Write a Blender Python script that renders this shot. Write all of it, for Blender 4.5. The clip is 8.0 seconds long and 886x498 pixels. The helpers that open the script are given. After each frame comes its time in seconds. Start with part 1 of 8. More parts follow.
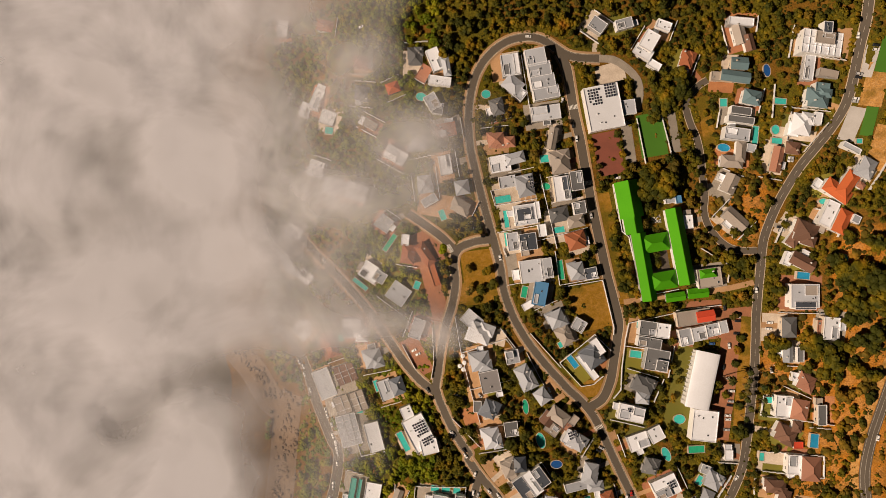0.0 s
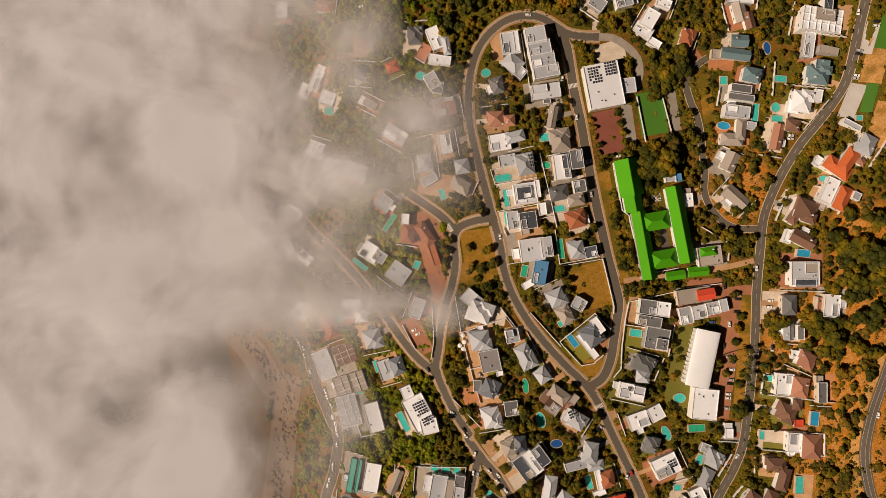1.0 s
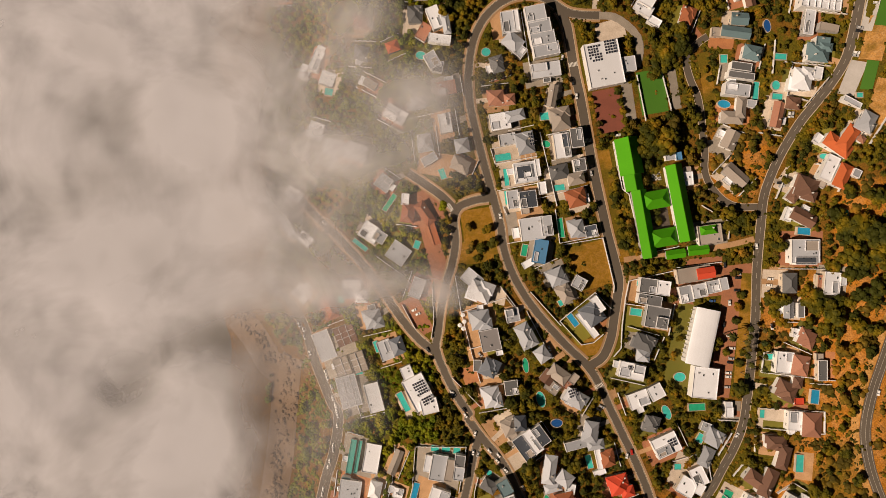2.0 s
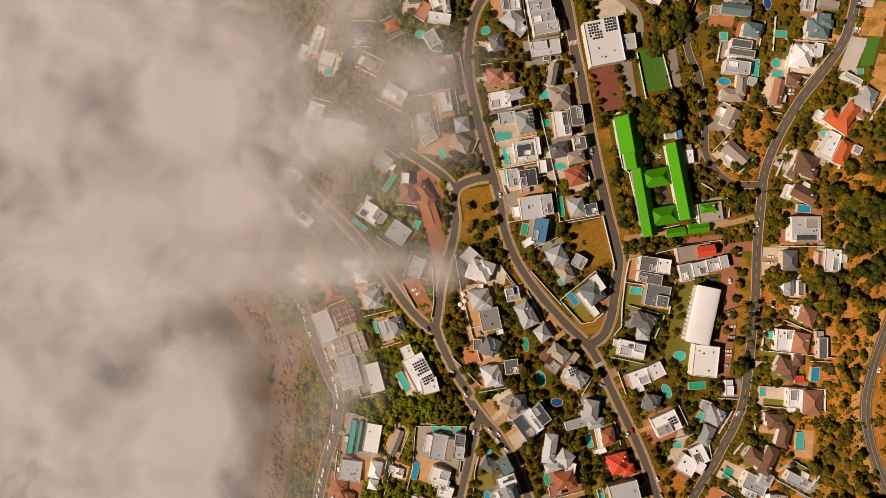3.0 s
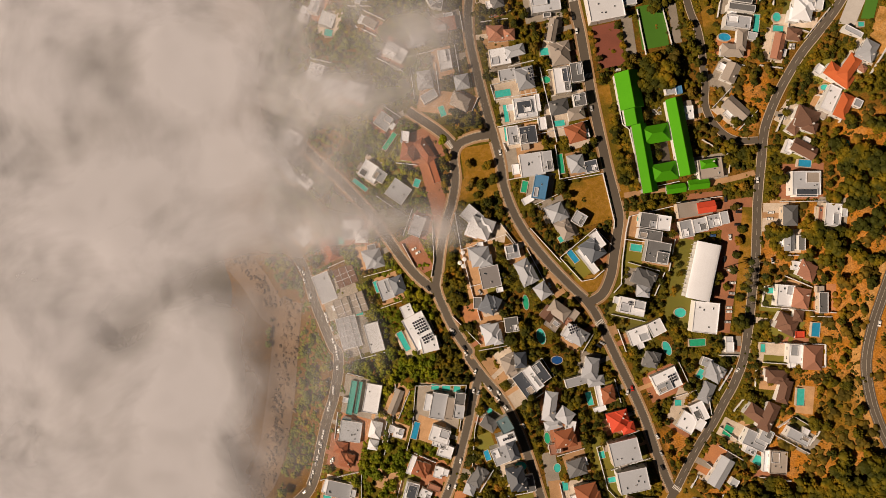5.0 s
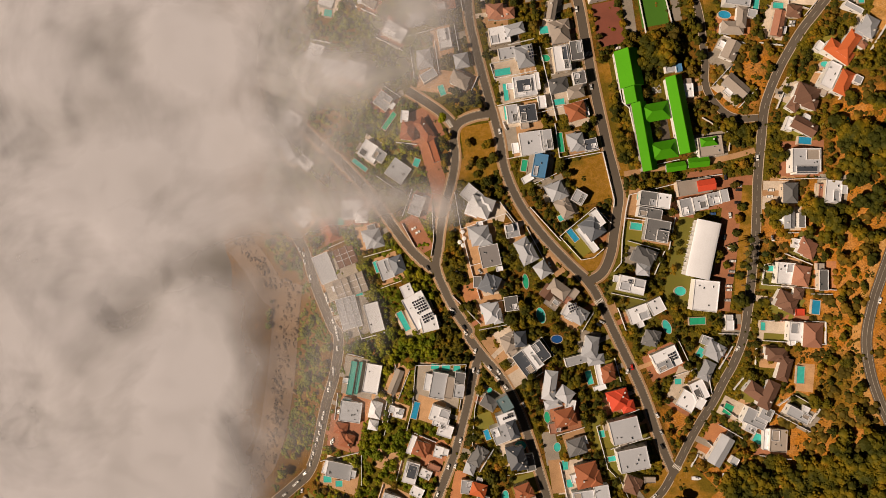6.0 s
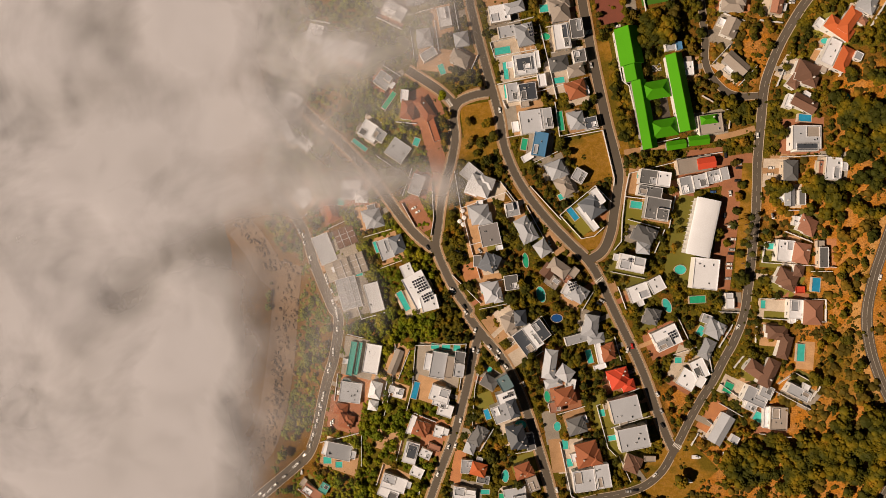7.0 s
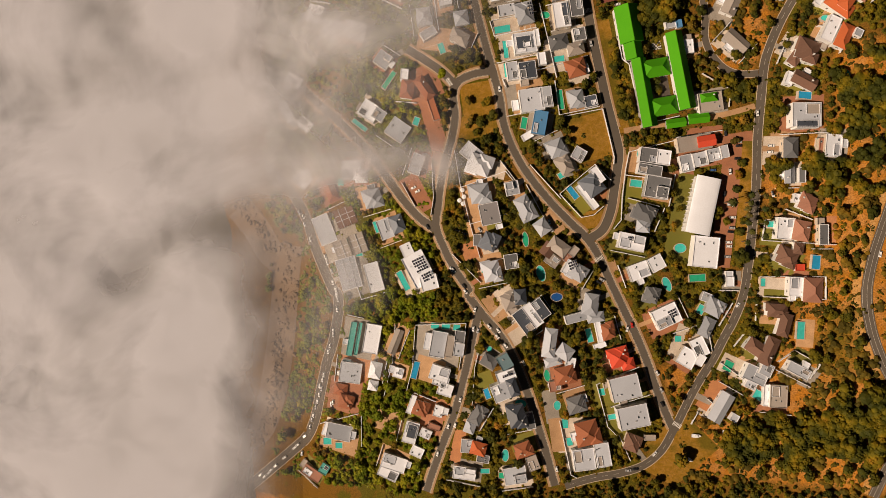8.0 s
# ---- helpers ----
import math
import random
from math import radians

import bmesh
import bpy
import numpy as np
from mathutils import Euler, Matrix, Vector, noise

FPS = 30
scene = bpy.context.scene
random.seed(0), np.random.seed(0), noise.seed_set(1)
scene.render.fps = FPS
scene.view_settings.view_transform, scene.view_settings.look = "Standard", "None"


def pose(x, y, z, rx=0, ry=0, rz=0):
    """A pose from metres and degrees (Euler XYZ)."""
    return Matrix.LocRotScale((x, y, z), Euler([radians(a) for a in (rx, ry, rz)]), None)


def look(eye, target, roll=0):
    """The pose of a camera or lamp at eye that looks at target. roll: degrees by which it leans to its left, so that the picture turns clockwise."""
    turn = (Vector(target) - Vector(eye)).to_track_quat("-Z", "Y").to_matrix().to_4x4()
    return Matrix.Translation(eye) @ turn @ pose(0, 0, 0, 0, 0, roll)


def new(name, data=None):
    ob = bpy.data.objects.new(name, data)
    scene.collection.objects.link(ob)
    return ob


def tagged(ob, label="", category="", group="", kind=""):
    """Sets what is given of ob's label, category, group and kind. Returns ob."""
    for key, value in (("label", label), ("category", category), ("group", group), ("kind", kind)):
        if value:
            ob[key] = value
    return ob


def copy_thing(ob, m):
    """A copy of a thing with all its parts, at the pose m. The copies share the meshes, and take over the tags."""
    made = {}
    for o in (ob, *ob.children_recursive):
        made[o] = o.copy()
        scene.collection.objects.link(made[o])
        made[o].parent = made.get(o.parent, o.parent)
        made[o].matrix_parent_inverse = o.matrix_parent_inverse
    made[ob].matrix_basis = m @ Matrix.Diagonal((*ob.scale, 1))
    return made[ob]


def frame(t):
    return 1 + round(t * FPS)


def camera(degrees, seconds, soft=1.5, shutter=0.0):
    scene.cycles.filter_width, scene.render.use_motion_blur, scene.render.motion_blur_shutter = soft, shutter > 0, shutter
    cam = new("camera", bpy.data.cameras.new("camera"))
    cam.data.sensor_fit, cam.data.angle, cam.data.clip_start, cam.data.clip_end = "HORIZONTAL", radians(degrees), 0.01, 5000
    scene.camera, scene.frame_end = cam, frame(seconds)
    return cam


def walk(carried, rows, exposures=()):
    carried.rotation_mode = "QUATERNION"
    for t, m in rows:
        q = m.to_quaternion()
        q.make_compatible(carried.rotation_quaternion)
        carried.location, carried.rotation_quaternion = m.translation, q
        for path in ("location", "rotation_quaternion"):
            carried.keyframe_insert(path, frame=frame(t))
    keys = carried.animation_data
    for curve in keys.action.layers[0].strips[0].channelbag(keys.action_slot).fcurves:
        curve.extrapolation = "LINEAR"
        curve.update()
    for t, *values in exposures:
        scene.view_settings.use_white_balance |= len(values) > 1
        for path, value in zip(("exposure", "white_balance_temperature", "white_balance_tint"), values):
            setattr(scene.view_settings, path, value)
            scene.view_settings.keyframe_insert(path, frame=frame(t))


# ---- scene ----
cam = camera(62.5, 8.0, soft=0.8)
METRES, EYE, TILT, LEAN, TURN = 123.0, 528.0, -90.0, 0.0, 0.0
ROWS = [
    (0.0, 0.0, 0.0, 0.0, 0.0, 0.0, -0.0),
    (0.5, 0.0002, 0.0027, -0.0608, -0.0, -0.04, 0.02),
    (1.0, -0.0003, 0.0042, -0.1308, -0.01, 0.04, 0.01),
    (1.5, 0.0005, 0.005, -0.1959, -0.0, 0.06, 0.01),
    (3.0, 0.0063, 0.008, -0.3717, 0.08, -0.13, 0.08),
    (3.5, 0.0084, 0.0104, -0.4345, 0.1, -0.15, 0.09),
    (4.0, 0.009, 0.0109, -0.5012, 0.11, -0.12, 0.08),
    (4.5, 0.0121, 0.0098, -0.5634, 0.15, -0.15, 0.09),
    (6.0, 0.029, 0.011, -0.7456, 0.35, -0.28, 0.14),
    (6.5, 0.0295, 0.0128, -0.8079, 0.35, -0.3, 0.16),
    (7.0, 0.029, 0.0132, -0.8742, 0.35, -0.28, 0.15),
    (7.5, 0.0326, 0.0119, -0.938, 0.4, -0.29, 0.15),
    (8.0, 0.035, 0.0127, -0.9981, 0.42, -0.34, 0.16),
]
walk(cam, [(t, pose(0, 0, EYE, TILT, LEAN, TURN) @ pose(METRES * x, METRES * y, METRES * z, 90 + pitch, roll, yaw)) for t, x, y, z, yaw, pitch, roll in ROWS],
     exposures=[(0.0, 0.05), (8.0, 0.05)])

# ---- world and sun ----
SUN_TO = Vector((0.72, 0.28, -0.55)).normalized()
world = bpy.data.worlds.new("sky")
scene.world = world
world.use_nodes = True
wn = world.node_tree.nodes
sky = wn.new("ShaderNodeTexSky")
sky.sky_type, sky.sun_disc = "NISHITA", False
sky.sun_elevation = math.asin(-SUN_TO.z)
sky.sun_rotation = math.atan2(-SUN_TO.x, -SUN_TO.y)
world.node_tree.links.new(sky.outputs[0], wn["Background"].inputs["Color"])
wn["Background"].inputs["Strength"].default_value = 0.0045
sun = new("sun", bpy.data.lights.new("sun", "SUN"))
sun.data.energy, sun.data.angle, sun.data.color = 5.0, radians(0.5), (1.0, 0.777, 0.58)
sun.matrix_world = look(-SUN_TO * 600, (0, 0, 0))


# ---- materials ----
def principled(name):
    m = bpy.data.materials.new(name)
    m.use_nodes = True
    return m, m.node_tree.nodes, m.node_tree.links, m.node_tree.nodes["Principled BSDF"]


def surface(name, colour, second=None, grain=1.5, stain=0.08, rough=0.8, metal=0.0, bump=0.15, vary=0.12, island=False, amount=0.5):
    """A worn surface: colour broken by large stains and fine grain, varied from piece to piece."""
    m, n, l, b = principled(name)
    second = second or tuple(c * 0.62 for c in colour)
    geo = n.new("ShaderNodeNewGeometry")
    big, fine = n.new("ShaderNodeTexNoise"), n.new("ShaderNodeTexNoise")
    big.inputs["Scale"].default_value, big.inputs["Detail"].default_value = stain, 5
    fine.inputs["Scale"].default_value, fine.inputs["Detail"].default_value = grain, 4
    for tex in (big, fine):
        l.new(geo.outputs["Position"], tex.inputs["Vector"])
    ramp = n.new("ShaderNodeMapRange")
    ramp.inputs["From Min"].default_value, ramp.inputs["From Max"].default_value = 0.38, 0.68
    ramp.inputs["To Max"].default_value = amount
    add = n.new("ShaderNodeMath")
    add.operation = "MULTIPLY_ADD"
    add.inputs[1].default_value, add.inputs[2].default_value = 0.5, 0.0
    l.new(fine.outputs["Fac"], add.inputs[0])
    mix2 = n.new("ShaderNodeMath")
    mix2.operation = "MULTIPLY_ADD"
    mix2.inputs[1].default_value = 0.5
    l.new(big.outputs["Fac"], mix2.inputs[0])
    l.new(add.outputs[0], mix2.inputs[2])
    l.new(mix2.outputs[0], ramp.inputs["Value"])
    mix = n.new("ShaderNodeMix")
    mix.data_type = "RGBA"
    mix.inputs["A"].default_value, mix.inputs["B"].default_value = (*colour, 1), (*second, 1)
    l.new(ramp.outputs[0], mix.inputs["Factor"])
    hsv = n.new("ShaderNodeHueSaturation")
    l.new(mix.outputs["Result"], hsv.inputs["Color"])
    rnd = n.new("ShaderNodeMapRange")
    rnd.inputs["To Min"].default_value, rnd.inputs["To Max"].default_value = 1 - vary, 1 + vary
    if island:
        l.new(geo.outputs["Random Per Island"], rnd.inputs["Value"])
    else:
        info = n.new("ShaderNodeObjectInfo")
        l.new(info.outputs["Random"], rnd.inputs["Value"])
    l.new(rnd.outputs[0], hsv.inputs["Value"])
    l.new(hsv.outputs["Color"], b.inputs["Base Color"])
    b.inputs["Roughness"].default_value, b.inputs["Metallic"].default_value = rough, metal
    if bump:
        bp = n.new("ShaderNodeBump")
        bp.inputs["Strength"].default_value, bp.inputs["Distance"].default_value = bump, 0.1
        l.new(fine.outputs["Fac"], bp.inputs["Height"])
        l.new(bp.outputs["Normal"], b.inputs["Normal"])
    return m


def foliage(name, hues, low=0.7, high=1.35):
    """Leaves: the hue runs from tree to tree, the tone from clump to clump, with fine leaf grain."""
    m, n, l, b = principled(name)
    geo, info = n.new("ShaderNodeNewGeometry"), n.new("ShaderNodeObjectInfo")
    big = n.new("ShaderNodeTexNoise")
    big.inputs["Scale"].default_value, big.inputs["Detail"].default_value = 0.075, 2
    l.new(geo.outputs["Position"], big.inputs["Vector"])
    own = n.new("ShaderNodeMath")
    own.operation = "MULTIPLY_ADD"
    own.inputs[1].default_value = 0.14
    l.new(info.outputs["Random"], own.inputs[0])
    l.new(big.outputs["Fac"], own.inputs[2])
    isl = n.new("ShaderNodeMath")
    isl.operation = "MULTIPLY_ADD"
    isl.inputs[1].default_value = 0.06
    l.new(geo.outputs["Random Per Island"], isl.inputs[0])
    l.new(own.outputs[0], isl.inputs[2])
    ramp = n.new("ShaderNodeValToRGB")
    stops = (0.50, 0.60, 0.69, 0.78, 0.87)
    while len(ramp.color_ramp.elements) < len(hues):
        ramp.color_ramp.elements.new(0.5)
    for e, at, col in zip(ramp.color_ramp.elements, stops, hues):
        e.position, e.color = at, (*col, 1)
    l.new(isl.outputs[0], ramp.inputs["Fac"])
    fine = n.new("ShaderNodeTexNoise")
    fine.inputs["Scale"].default_value, fine.inputs["Detail"].default_value = 1.6, 4
    l.new(geo.outputs["Position"], fine.inputs["Vector"])
    both = n.new("ShaderNodeMath")
    both.operation = "MULTIPLY_ADD"
    both.inputs[1].default_value = 0.4
    l.new(geo.outputs["Random Per Island"], both.inputs[0])
    l.new(fine.outputs["Fac"], both.inputs[2])
    hs, vr = n.new("ShaderNodeHueSaturation"), n.new("ShaderNodeMapRange")
    vr.inputs["From Min"].default_value, vr.inputs["From Max"].default_value = 0.35, 1.0
    vr.inputs["To Min"].default_value, vr.inputs["To Max"].default_value = low, high
    l.new(both.outputs[0], vr.inputs["Value"])
    l.new(vr.outputs[0], hs.inputs["Value"])
    l.new(ramp.outputs["Color"], hs.inputs["Color"])
    l.new(hs.outputs["Color"], b.inputs["Base Color"])
    b.inputs["Roughness"].default_value = 0.7
    b.inputs["Specular IOR Level"].default_value = 0.12
    return m


def earth(name, dry, soil, green, scale=0.02, green_at=0.5, damp=None, fine=0.45, grass=None):
    """Open ground: dry grass, bare soil and green patches at three sizes; damp: the darker soil of watered gardens, where the sheet's own map says so."""
    m, n, l, b = principled(name)
    geo = n.new("ShaderNodeNewGeometry")
    tex = []
    for s, d in ((scale, 6), (scale * 7, 6), (1.1, 5)):
        t = n.new("ShaderNodeTexNoise")
        t.inputs["Scale"].default_value, t.inputs["Detail"].default_value = s, d
        l.new(geo.outputs["Position"], t.inputs["Vector"])
        tex.append(t)

    def layer(under, col, value, lo, hi):
        mr = n.new("ShaderNodeMapRange")
        mr.inputs["From Min"].default_value, mr.inputs["From Max"].default_value = lo, hi
        l.new(value, mr.inputs["Value"])
        mix = n.new("ShaderNodeMix")
        mix.data_type = "RGBA"
        mix.inputs["A"].default_value, mix.inputs["B"].default_value = (*dry, 1), (*col, 1)
        if under:
            l.new(under.outputs["Result"], mix.inputs["A"])
        l.new(mr.outputs[0], mix.inputs["Factor"])
        return mix

    last = layer(None, soil, tex[1].outputs["Fac"], 0.42, 0.62)
    last = layer(last, green, tex[0].outputs["Fac"], green_at, green_at + 0.12)
    if damp:
        att = n.new("ShaderNodeAttribute")
        att.attribute_name = "watered"
        wob = n.new("ShaderNodeMath")
        wob.operation = "MULTIPLY_ADD"
        wob.inputs[1].default_value = 0.9
        l.new(tex[1].outputs["Fac"], wob.inputs[0])
        l.new(att.outputs["Fac"], wob.inputs[2])
        last = layer(last, damp, wob.outputs[0], 0.75, 1.05)
        lawn = n.new("ShaderNodeTexNoise")
        lawn.inputs["Scale"].default_value, lawn.inputs["Detail"].default_value = 0.075, 3
        l.new(geo.outputs["Position"], lawn.inputs["Vector"])
        both = n.new("ShaderNodeMath")
        both.operation = "MULTIPLY"
        l.new(lawn.outputs["Fac"], both.inputs[0])
        l.new(att.outputs["Fac"], both.inputs[1])
        last = layer(last, grass, both.outputs[0], 0.44, 0.52)
    hs = n.new("ShaderNodeHueSaturation")
    vr = n.new("ShaderNodeMapRange")
    vr.inputs["From Min"].default_value, vr.inputs["From Max"].default_value = 0.3, 0.7
    vr.inputs["To Min"].default_value, vr.inputs["To Max"].default_value = 1 - fine, 1 + fine
    l.new(tex[2].outputs["Fac"], vr.inputs["Value"])
    l.new(vr.outputs[0], hs.inputs["Value"])
    l.new(last.outputs["Result"], hs.inputs["Color"])
    l.new(hs.outputs["Color"], b.inputs["Base Color"])
    b.inputs["Roughness"].default_value = 0.95
    b.inputs["Specular IOR Level"].default_value = 0.1
    bp = n.new("ShaderNodeBump")
    bp.inputs["Strength"].default_value, bp.inputs["Distance"].default_value = 0.5, 0.3
    l.new(tex[2].outputs["Fac"], bp.inputs["Height"])
    l.new(bp.outputs["Normal"], b.inputs["Normal"])
    return m


def pool_water(name, colour):
    m, n, l, b = principled(name)
    geo = n.new("ShaderNodeNewGeometry")
    t = n.new("ShaderNodeTexNoise")
    t.inputs["Scale"].default_value, t.inputs["Detail"].default_value = 0.5, 3
    l.new(geo.outputs["Position"], t.inputs["Vector"])
    mix = n.new("ShaderNodeMix")
    mix.data_type = "RGBA"
    mix.inputs["A"].default_value = (*[c * 0.75 for c in colour], 1)
    mix.inputs["B"].default_value = (*[min(1, c * 1.25) for c in colour], 1)
    l.new(t.outputs["Fac"], mix.inputs["Factor"])
    l.new(mix.outputs["Result"], b.inputs["Base Color"])
    b.inputs["Roughness"].default_value = 0.06
    b.inputs["IOR"].default_value = 1.33
    bp = n.new("ShaderNodeBump")
    bp.inputs["Strength"].default_value, bp.inputs["Distance"].default_value = 0.15, 0.05
    w = n.new("ShaderNodeTexNoise")
    w.inputs["Scale"].default_value = 2.5
    l.new(geo.outputs["Position"], w.inputs["Vector"])
    l.new(w.outputs["Fac"], bp.inputs["Height"])
    l.new(bp.outputs["Normal"], b.inputs["Normal"])
    return m


ROOF = {
    "W": surface("white_roof", (0.81, 0.84, 0.92), (0.64, 0.655, 0.70), vary=0.12),
    "G": surface("light_grey_roof", (0.40, 0.425, 0.48), (0.275, 0.29, 0.325), vary=0.25),
    "V": surface("pale_grey_roof", (0.53, 0.56, 0.63), (0.40, 0.42, 0.465), vary=0.1),
    "D": surface("dark_grey_roof", (0.155, 0.16, 0.17), (0.09, 0.09, 0.095), vary=0.25),
    "S": surface("slate_roof", (0.075, 0.09, 0.12), (0.04, 0.045, 0.055), vary=0.2, rough=0.55),
    "M": surface("mid_grey_roof", (0.255, 0.245, 0.255), (0.18, 0.17, 0.175), vary=0.15),
    "I": surface("blue_grey_slate_roof", (0.165, 0.19, 0.235), (0.105, 0.12, 0.145), vary=0.15, rough=0.6),
    "T": surface("terracotta_roof", (0.36, 0.12, 0.05), (0.22, 0.075, 0.035), vary=0.2),
    "P": surface("faded_clay_roof", (0.42, 0.20, 0.13), (0.27, 0.12, 0.08), vary=0.18),
    "K": surface("brown_tile_roof", (0.20, 0.105, 0.07), (0.11, 0.06, 0.04), vary=0.2),
    "O": surface("orange_tile_roof", (0.55, 0.13, 0.035), (0.38, 0.085, 0.03), vary=0.12),
    "R": surface("red_roof", (0.66, 0.075, 0.03), (0.48, 0.055, 0.025), vary=0.08),
    "B": surface("blue_metal_roof", (0.10, 0.27, 0.50), (0.07, 0.19, 0.36), vary=0.06, rough=0.45),
    "L": surface("teal_grey_roof", (0.14, 0.22, 0.25), (0.09, 0.14, 0.16), vary=0.15, rough=0.55),
    "C": surface("cream_roof", (0.38, 0.335, 0.30), (0.26, 0.22, 0.19), vary=0.15),
    "N": surface("green_metal_roof", (0.072, 0.320, 0.006), (0.056, 0.265, 0.005), vary=0.07, rough=0.75, amount=0.7),
    "Q": surface("turquoise_roof", (0.10, 0.40, 0.36), (0.08, 0.28, 0.26), vary=0.1, rough=0.4),
}
ROOF["N"].node_tree.nodes["Principled BSDF"].inputs["Specular IOR Level"].default_value = 0.12
WALL = [surface("white_plaster", (0.72, 0.72, 0.71), (0.55, 0.53, 0.50)), surface("cream_plaster", (0.60, 0.52, 0.42), (0.45, 0.38, 0.30)),
        surface("grey_plaster", (0.36, 0.35, 0.34), (0.25, 0.24, 0.23))]
PARAPET = surface("parapet_plaster", (0.79, 0.80, 0.84), (0.58, 0.57, 0.58))
ASPHALT = surface("asphalt", (0.104, 0.086, 0.067), (0.062, 0.050, 0.039), grain=2.2, stain=0.05, rough=0.9, vary=0.0)
KERB = surface("kerb_concrete", (0.50, 0.40, 0.29), (0.28, 0.22, 0.17), vary=0.0)
FOOTWAY = surface("footway_concrete", (0.36, 0.22, 0.115), (0.22, 0.13, 0.06), vary=0.1)
PAINT_NEW = surface("fresh_white_paint", (0.72, 0.70, 0.66), (0.45, 0.42, 0.38), vary=0.0)
PAINT = surface("road_paint", (0.46, 0.42, 0.36), (0.20, 0.175, 0.15), vary=0.0)
PAVING = {
    "grey": surface("grey_paving", (0.29, 0.255, 0.215), (0.19, 0.165, 0.135), stain=0.16, amount=0.95),
    "tan": surface("tan_paving", (0.44, 0.26, 0.13), (0.29, 0.165, 0.075), stain=0.16, amount=0.95),
    "brick": surface("brick_paving", (0.34, 0.138, 0.065), (0.22, 0.09, 0.045), stain=0.16, amount=0.95),
    "deck": surface("timber_deck", (0.45, 0.19, 0.07), (0.30, 0.12, 0.05), stain=0.16, amount=0.95),
    "white": surface("pale_paving", (0.57, 0.49, 0.41), (0.37, 0.30, 0.235), stain=0.16, amount=0.95),
    "court": surface("red_court", (0.22, 0.065, 0.04), (0.16, 0.05, 0.03), stain=0.16, amount=0.95, vary=0.0),
    "turf": surface("green_turf", (0.046, 0.150, 0.004), (0.032, 0.108, 0.004), vary=0.1),
    "pale": surface("pale_concrete", (0.46, 0.44, 0.43), (0.34, 0.32, 0.30), stain=0.16, amount=0.8),
    "lawn": surface("lawn", (0.130, 0.130, 0.009), (0.20, 0.130, 0.014), vary=0.3),
    "dry": earth("dry_lot_grass", (0.24, 0.128, 0.014), (0.29, 0.155, 0.028), (0.13, 0.092, 0.010), scale=0.05, fine=0.22),
    # paving with the shade of walls and trees put into its base colour
    "dark": surface("painted_shade_paving", (0.09, 0.07, 0.055), (0.06, 0.05, 0.04)),
}


def checked():
    """Black and white squares of paint, a metre across."""
    m, n, l, b = principled("chessboard_paint")
    geo, t = n.new("ShaderNodeNewGeometry"), n.new("ShaderNodeTexChecker")
    l.new(geo.outputs["Position"], t.inputs["Vector"])
    t.inputs["Scale"].default_value = 0.9
    t.inputs["Color1"].default_value, t.inputs["Color2"].default_value = (0.6, 0.58, 0.55, 1), (0.03, 0.03, 0.03, 1)
    l.new(t.outputs["Color"], b.inputs["Base Color"])
    return m


PAVING["check"] = checked()
WATER = {
    "q": pool_water("turquoise_pool_water", (0.06, 0.50, 0.46)),
    "b": pool_water("blue_pool_water", (0.03, 0.30, 0.55)),
    "n": pool_water("deep_blue_pool_cover", (0.02, 0.09, 0.30)),
    "g": pool_water("green_pool_water", (0.03, 0.38, 0.22)),
}
GLASS = surface("window_glass", (0.03, 0.04, 0.05), rough=0.1, bump=0, vary=0.3)
FRAME = surface("window_frame_paint", (0.6, 0.6, 0.6), bump=0)
DARKMETAL = surface("dark_metal", (0.05, 0.05, 0.055), rough=0.5, bump=0)
PALEMETAL = surface("pale_metal", (0.6, 0.6, 0.6), rough=0.5, bump=0)
SOLAR = surface("solar_cell", (0.025, 0.03, 0.05), (0.02, 0.022, 0.03), rough=0.25, bump=0)
BARK = surface("bark", (0.12, 0.08, 0.05))
LEAF = foliage("tree_leaves", ((0.034, 0.037, 0.004), (0.070, 0.062, 0.004), (0.122, 0.092, 0.004), (0.180, 0.112, 0.006), (0.200, 0.083, 0.007)))
LEAF_GREEN = foliage("coast_tree_leaves", ((0.085, 0.110, 0.003), (0.135, 0.150, 0.004), (0.175, 0.175, 0.005), (0.205, 0.175, 0.006), (0.22, 0.155, 0.008)))
LEAF_DRY = foliage("scrub_leaves", ((0.060, 0.046, 0.006), (0.100, 0.070, 0.008), (0.150, 0.092, 0.009), (0.210, 0.110, 0.011), (0.27, 0.12, 0.013)))
FROND = foliage("palm_fronds", ((0.03, 0.04, 0.008), (0.045, 0.05, 0.010), (0.07, 0.07, 0.014), (0.10, 0.08, 0.018), (0.13, 0.08, 0.02)))
GROUND = earth("hillside_earth", (0.345, 0.138, 0.016), (0.38, 0.175, 0.045), (0.135, 0.085, 0.009), green_at=0.57, damp=(0.150, 0.076, 0.011), grass=(0.092, 0.076, 0.007))
SAND = surface("shore_rock", (0.25, 0.155, 0.085), (0.13, 0.082, 0.045), stain=0.12, amount=0.95)
CARPAINT = {
    "w": surface("white_car_paint", (0.8, 0.8, 0.8), rough=0.25, bump=0, vary=0.05),
    "s": surface("silver_car_paint", (0.45, 0.45, 0.46), rough=0.3, bump=0),
    "k": surface("black_car_paint", (0.02, 0.02, 0.022), rough=0.25, bump=0),
    "r": surface("red_car_paint", (0.5, 0.03, 0.02), rough=0.25, bump=0),
    "b": surface("blue_car_paint", (0.05, 0.12, 0.3), rough=0.25, bump=0),
}
RUBBER = surface("tyre_rubber", (0.02, 0.02, 0.02), bump=0)


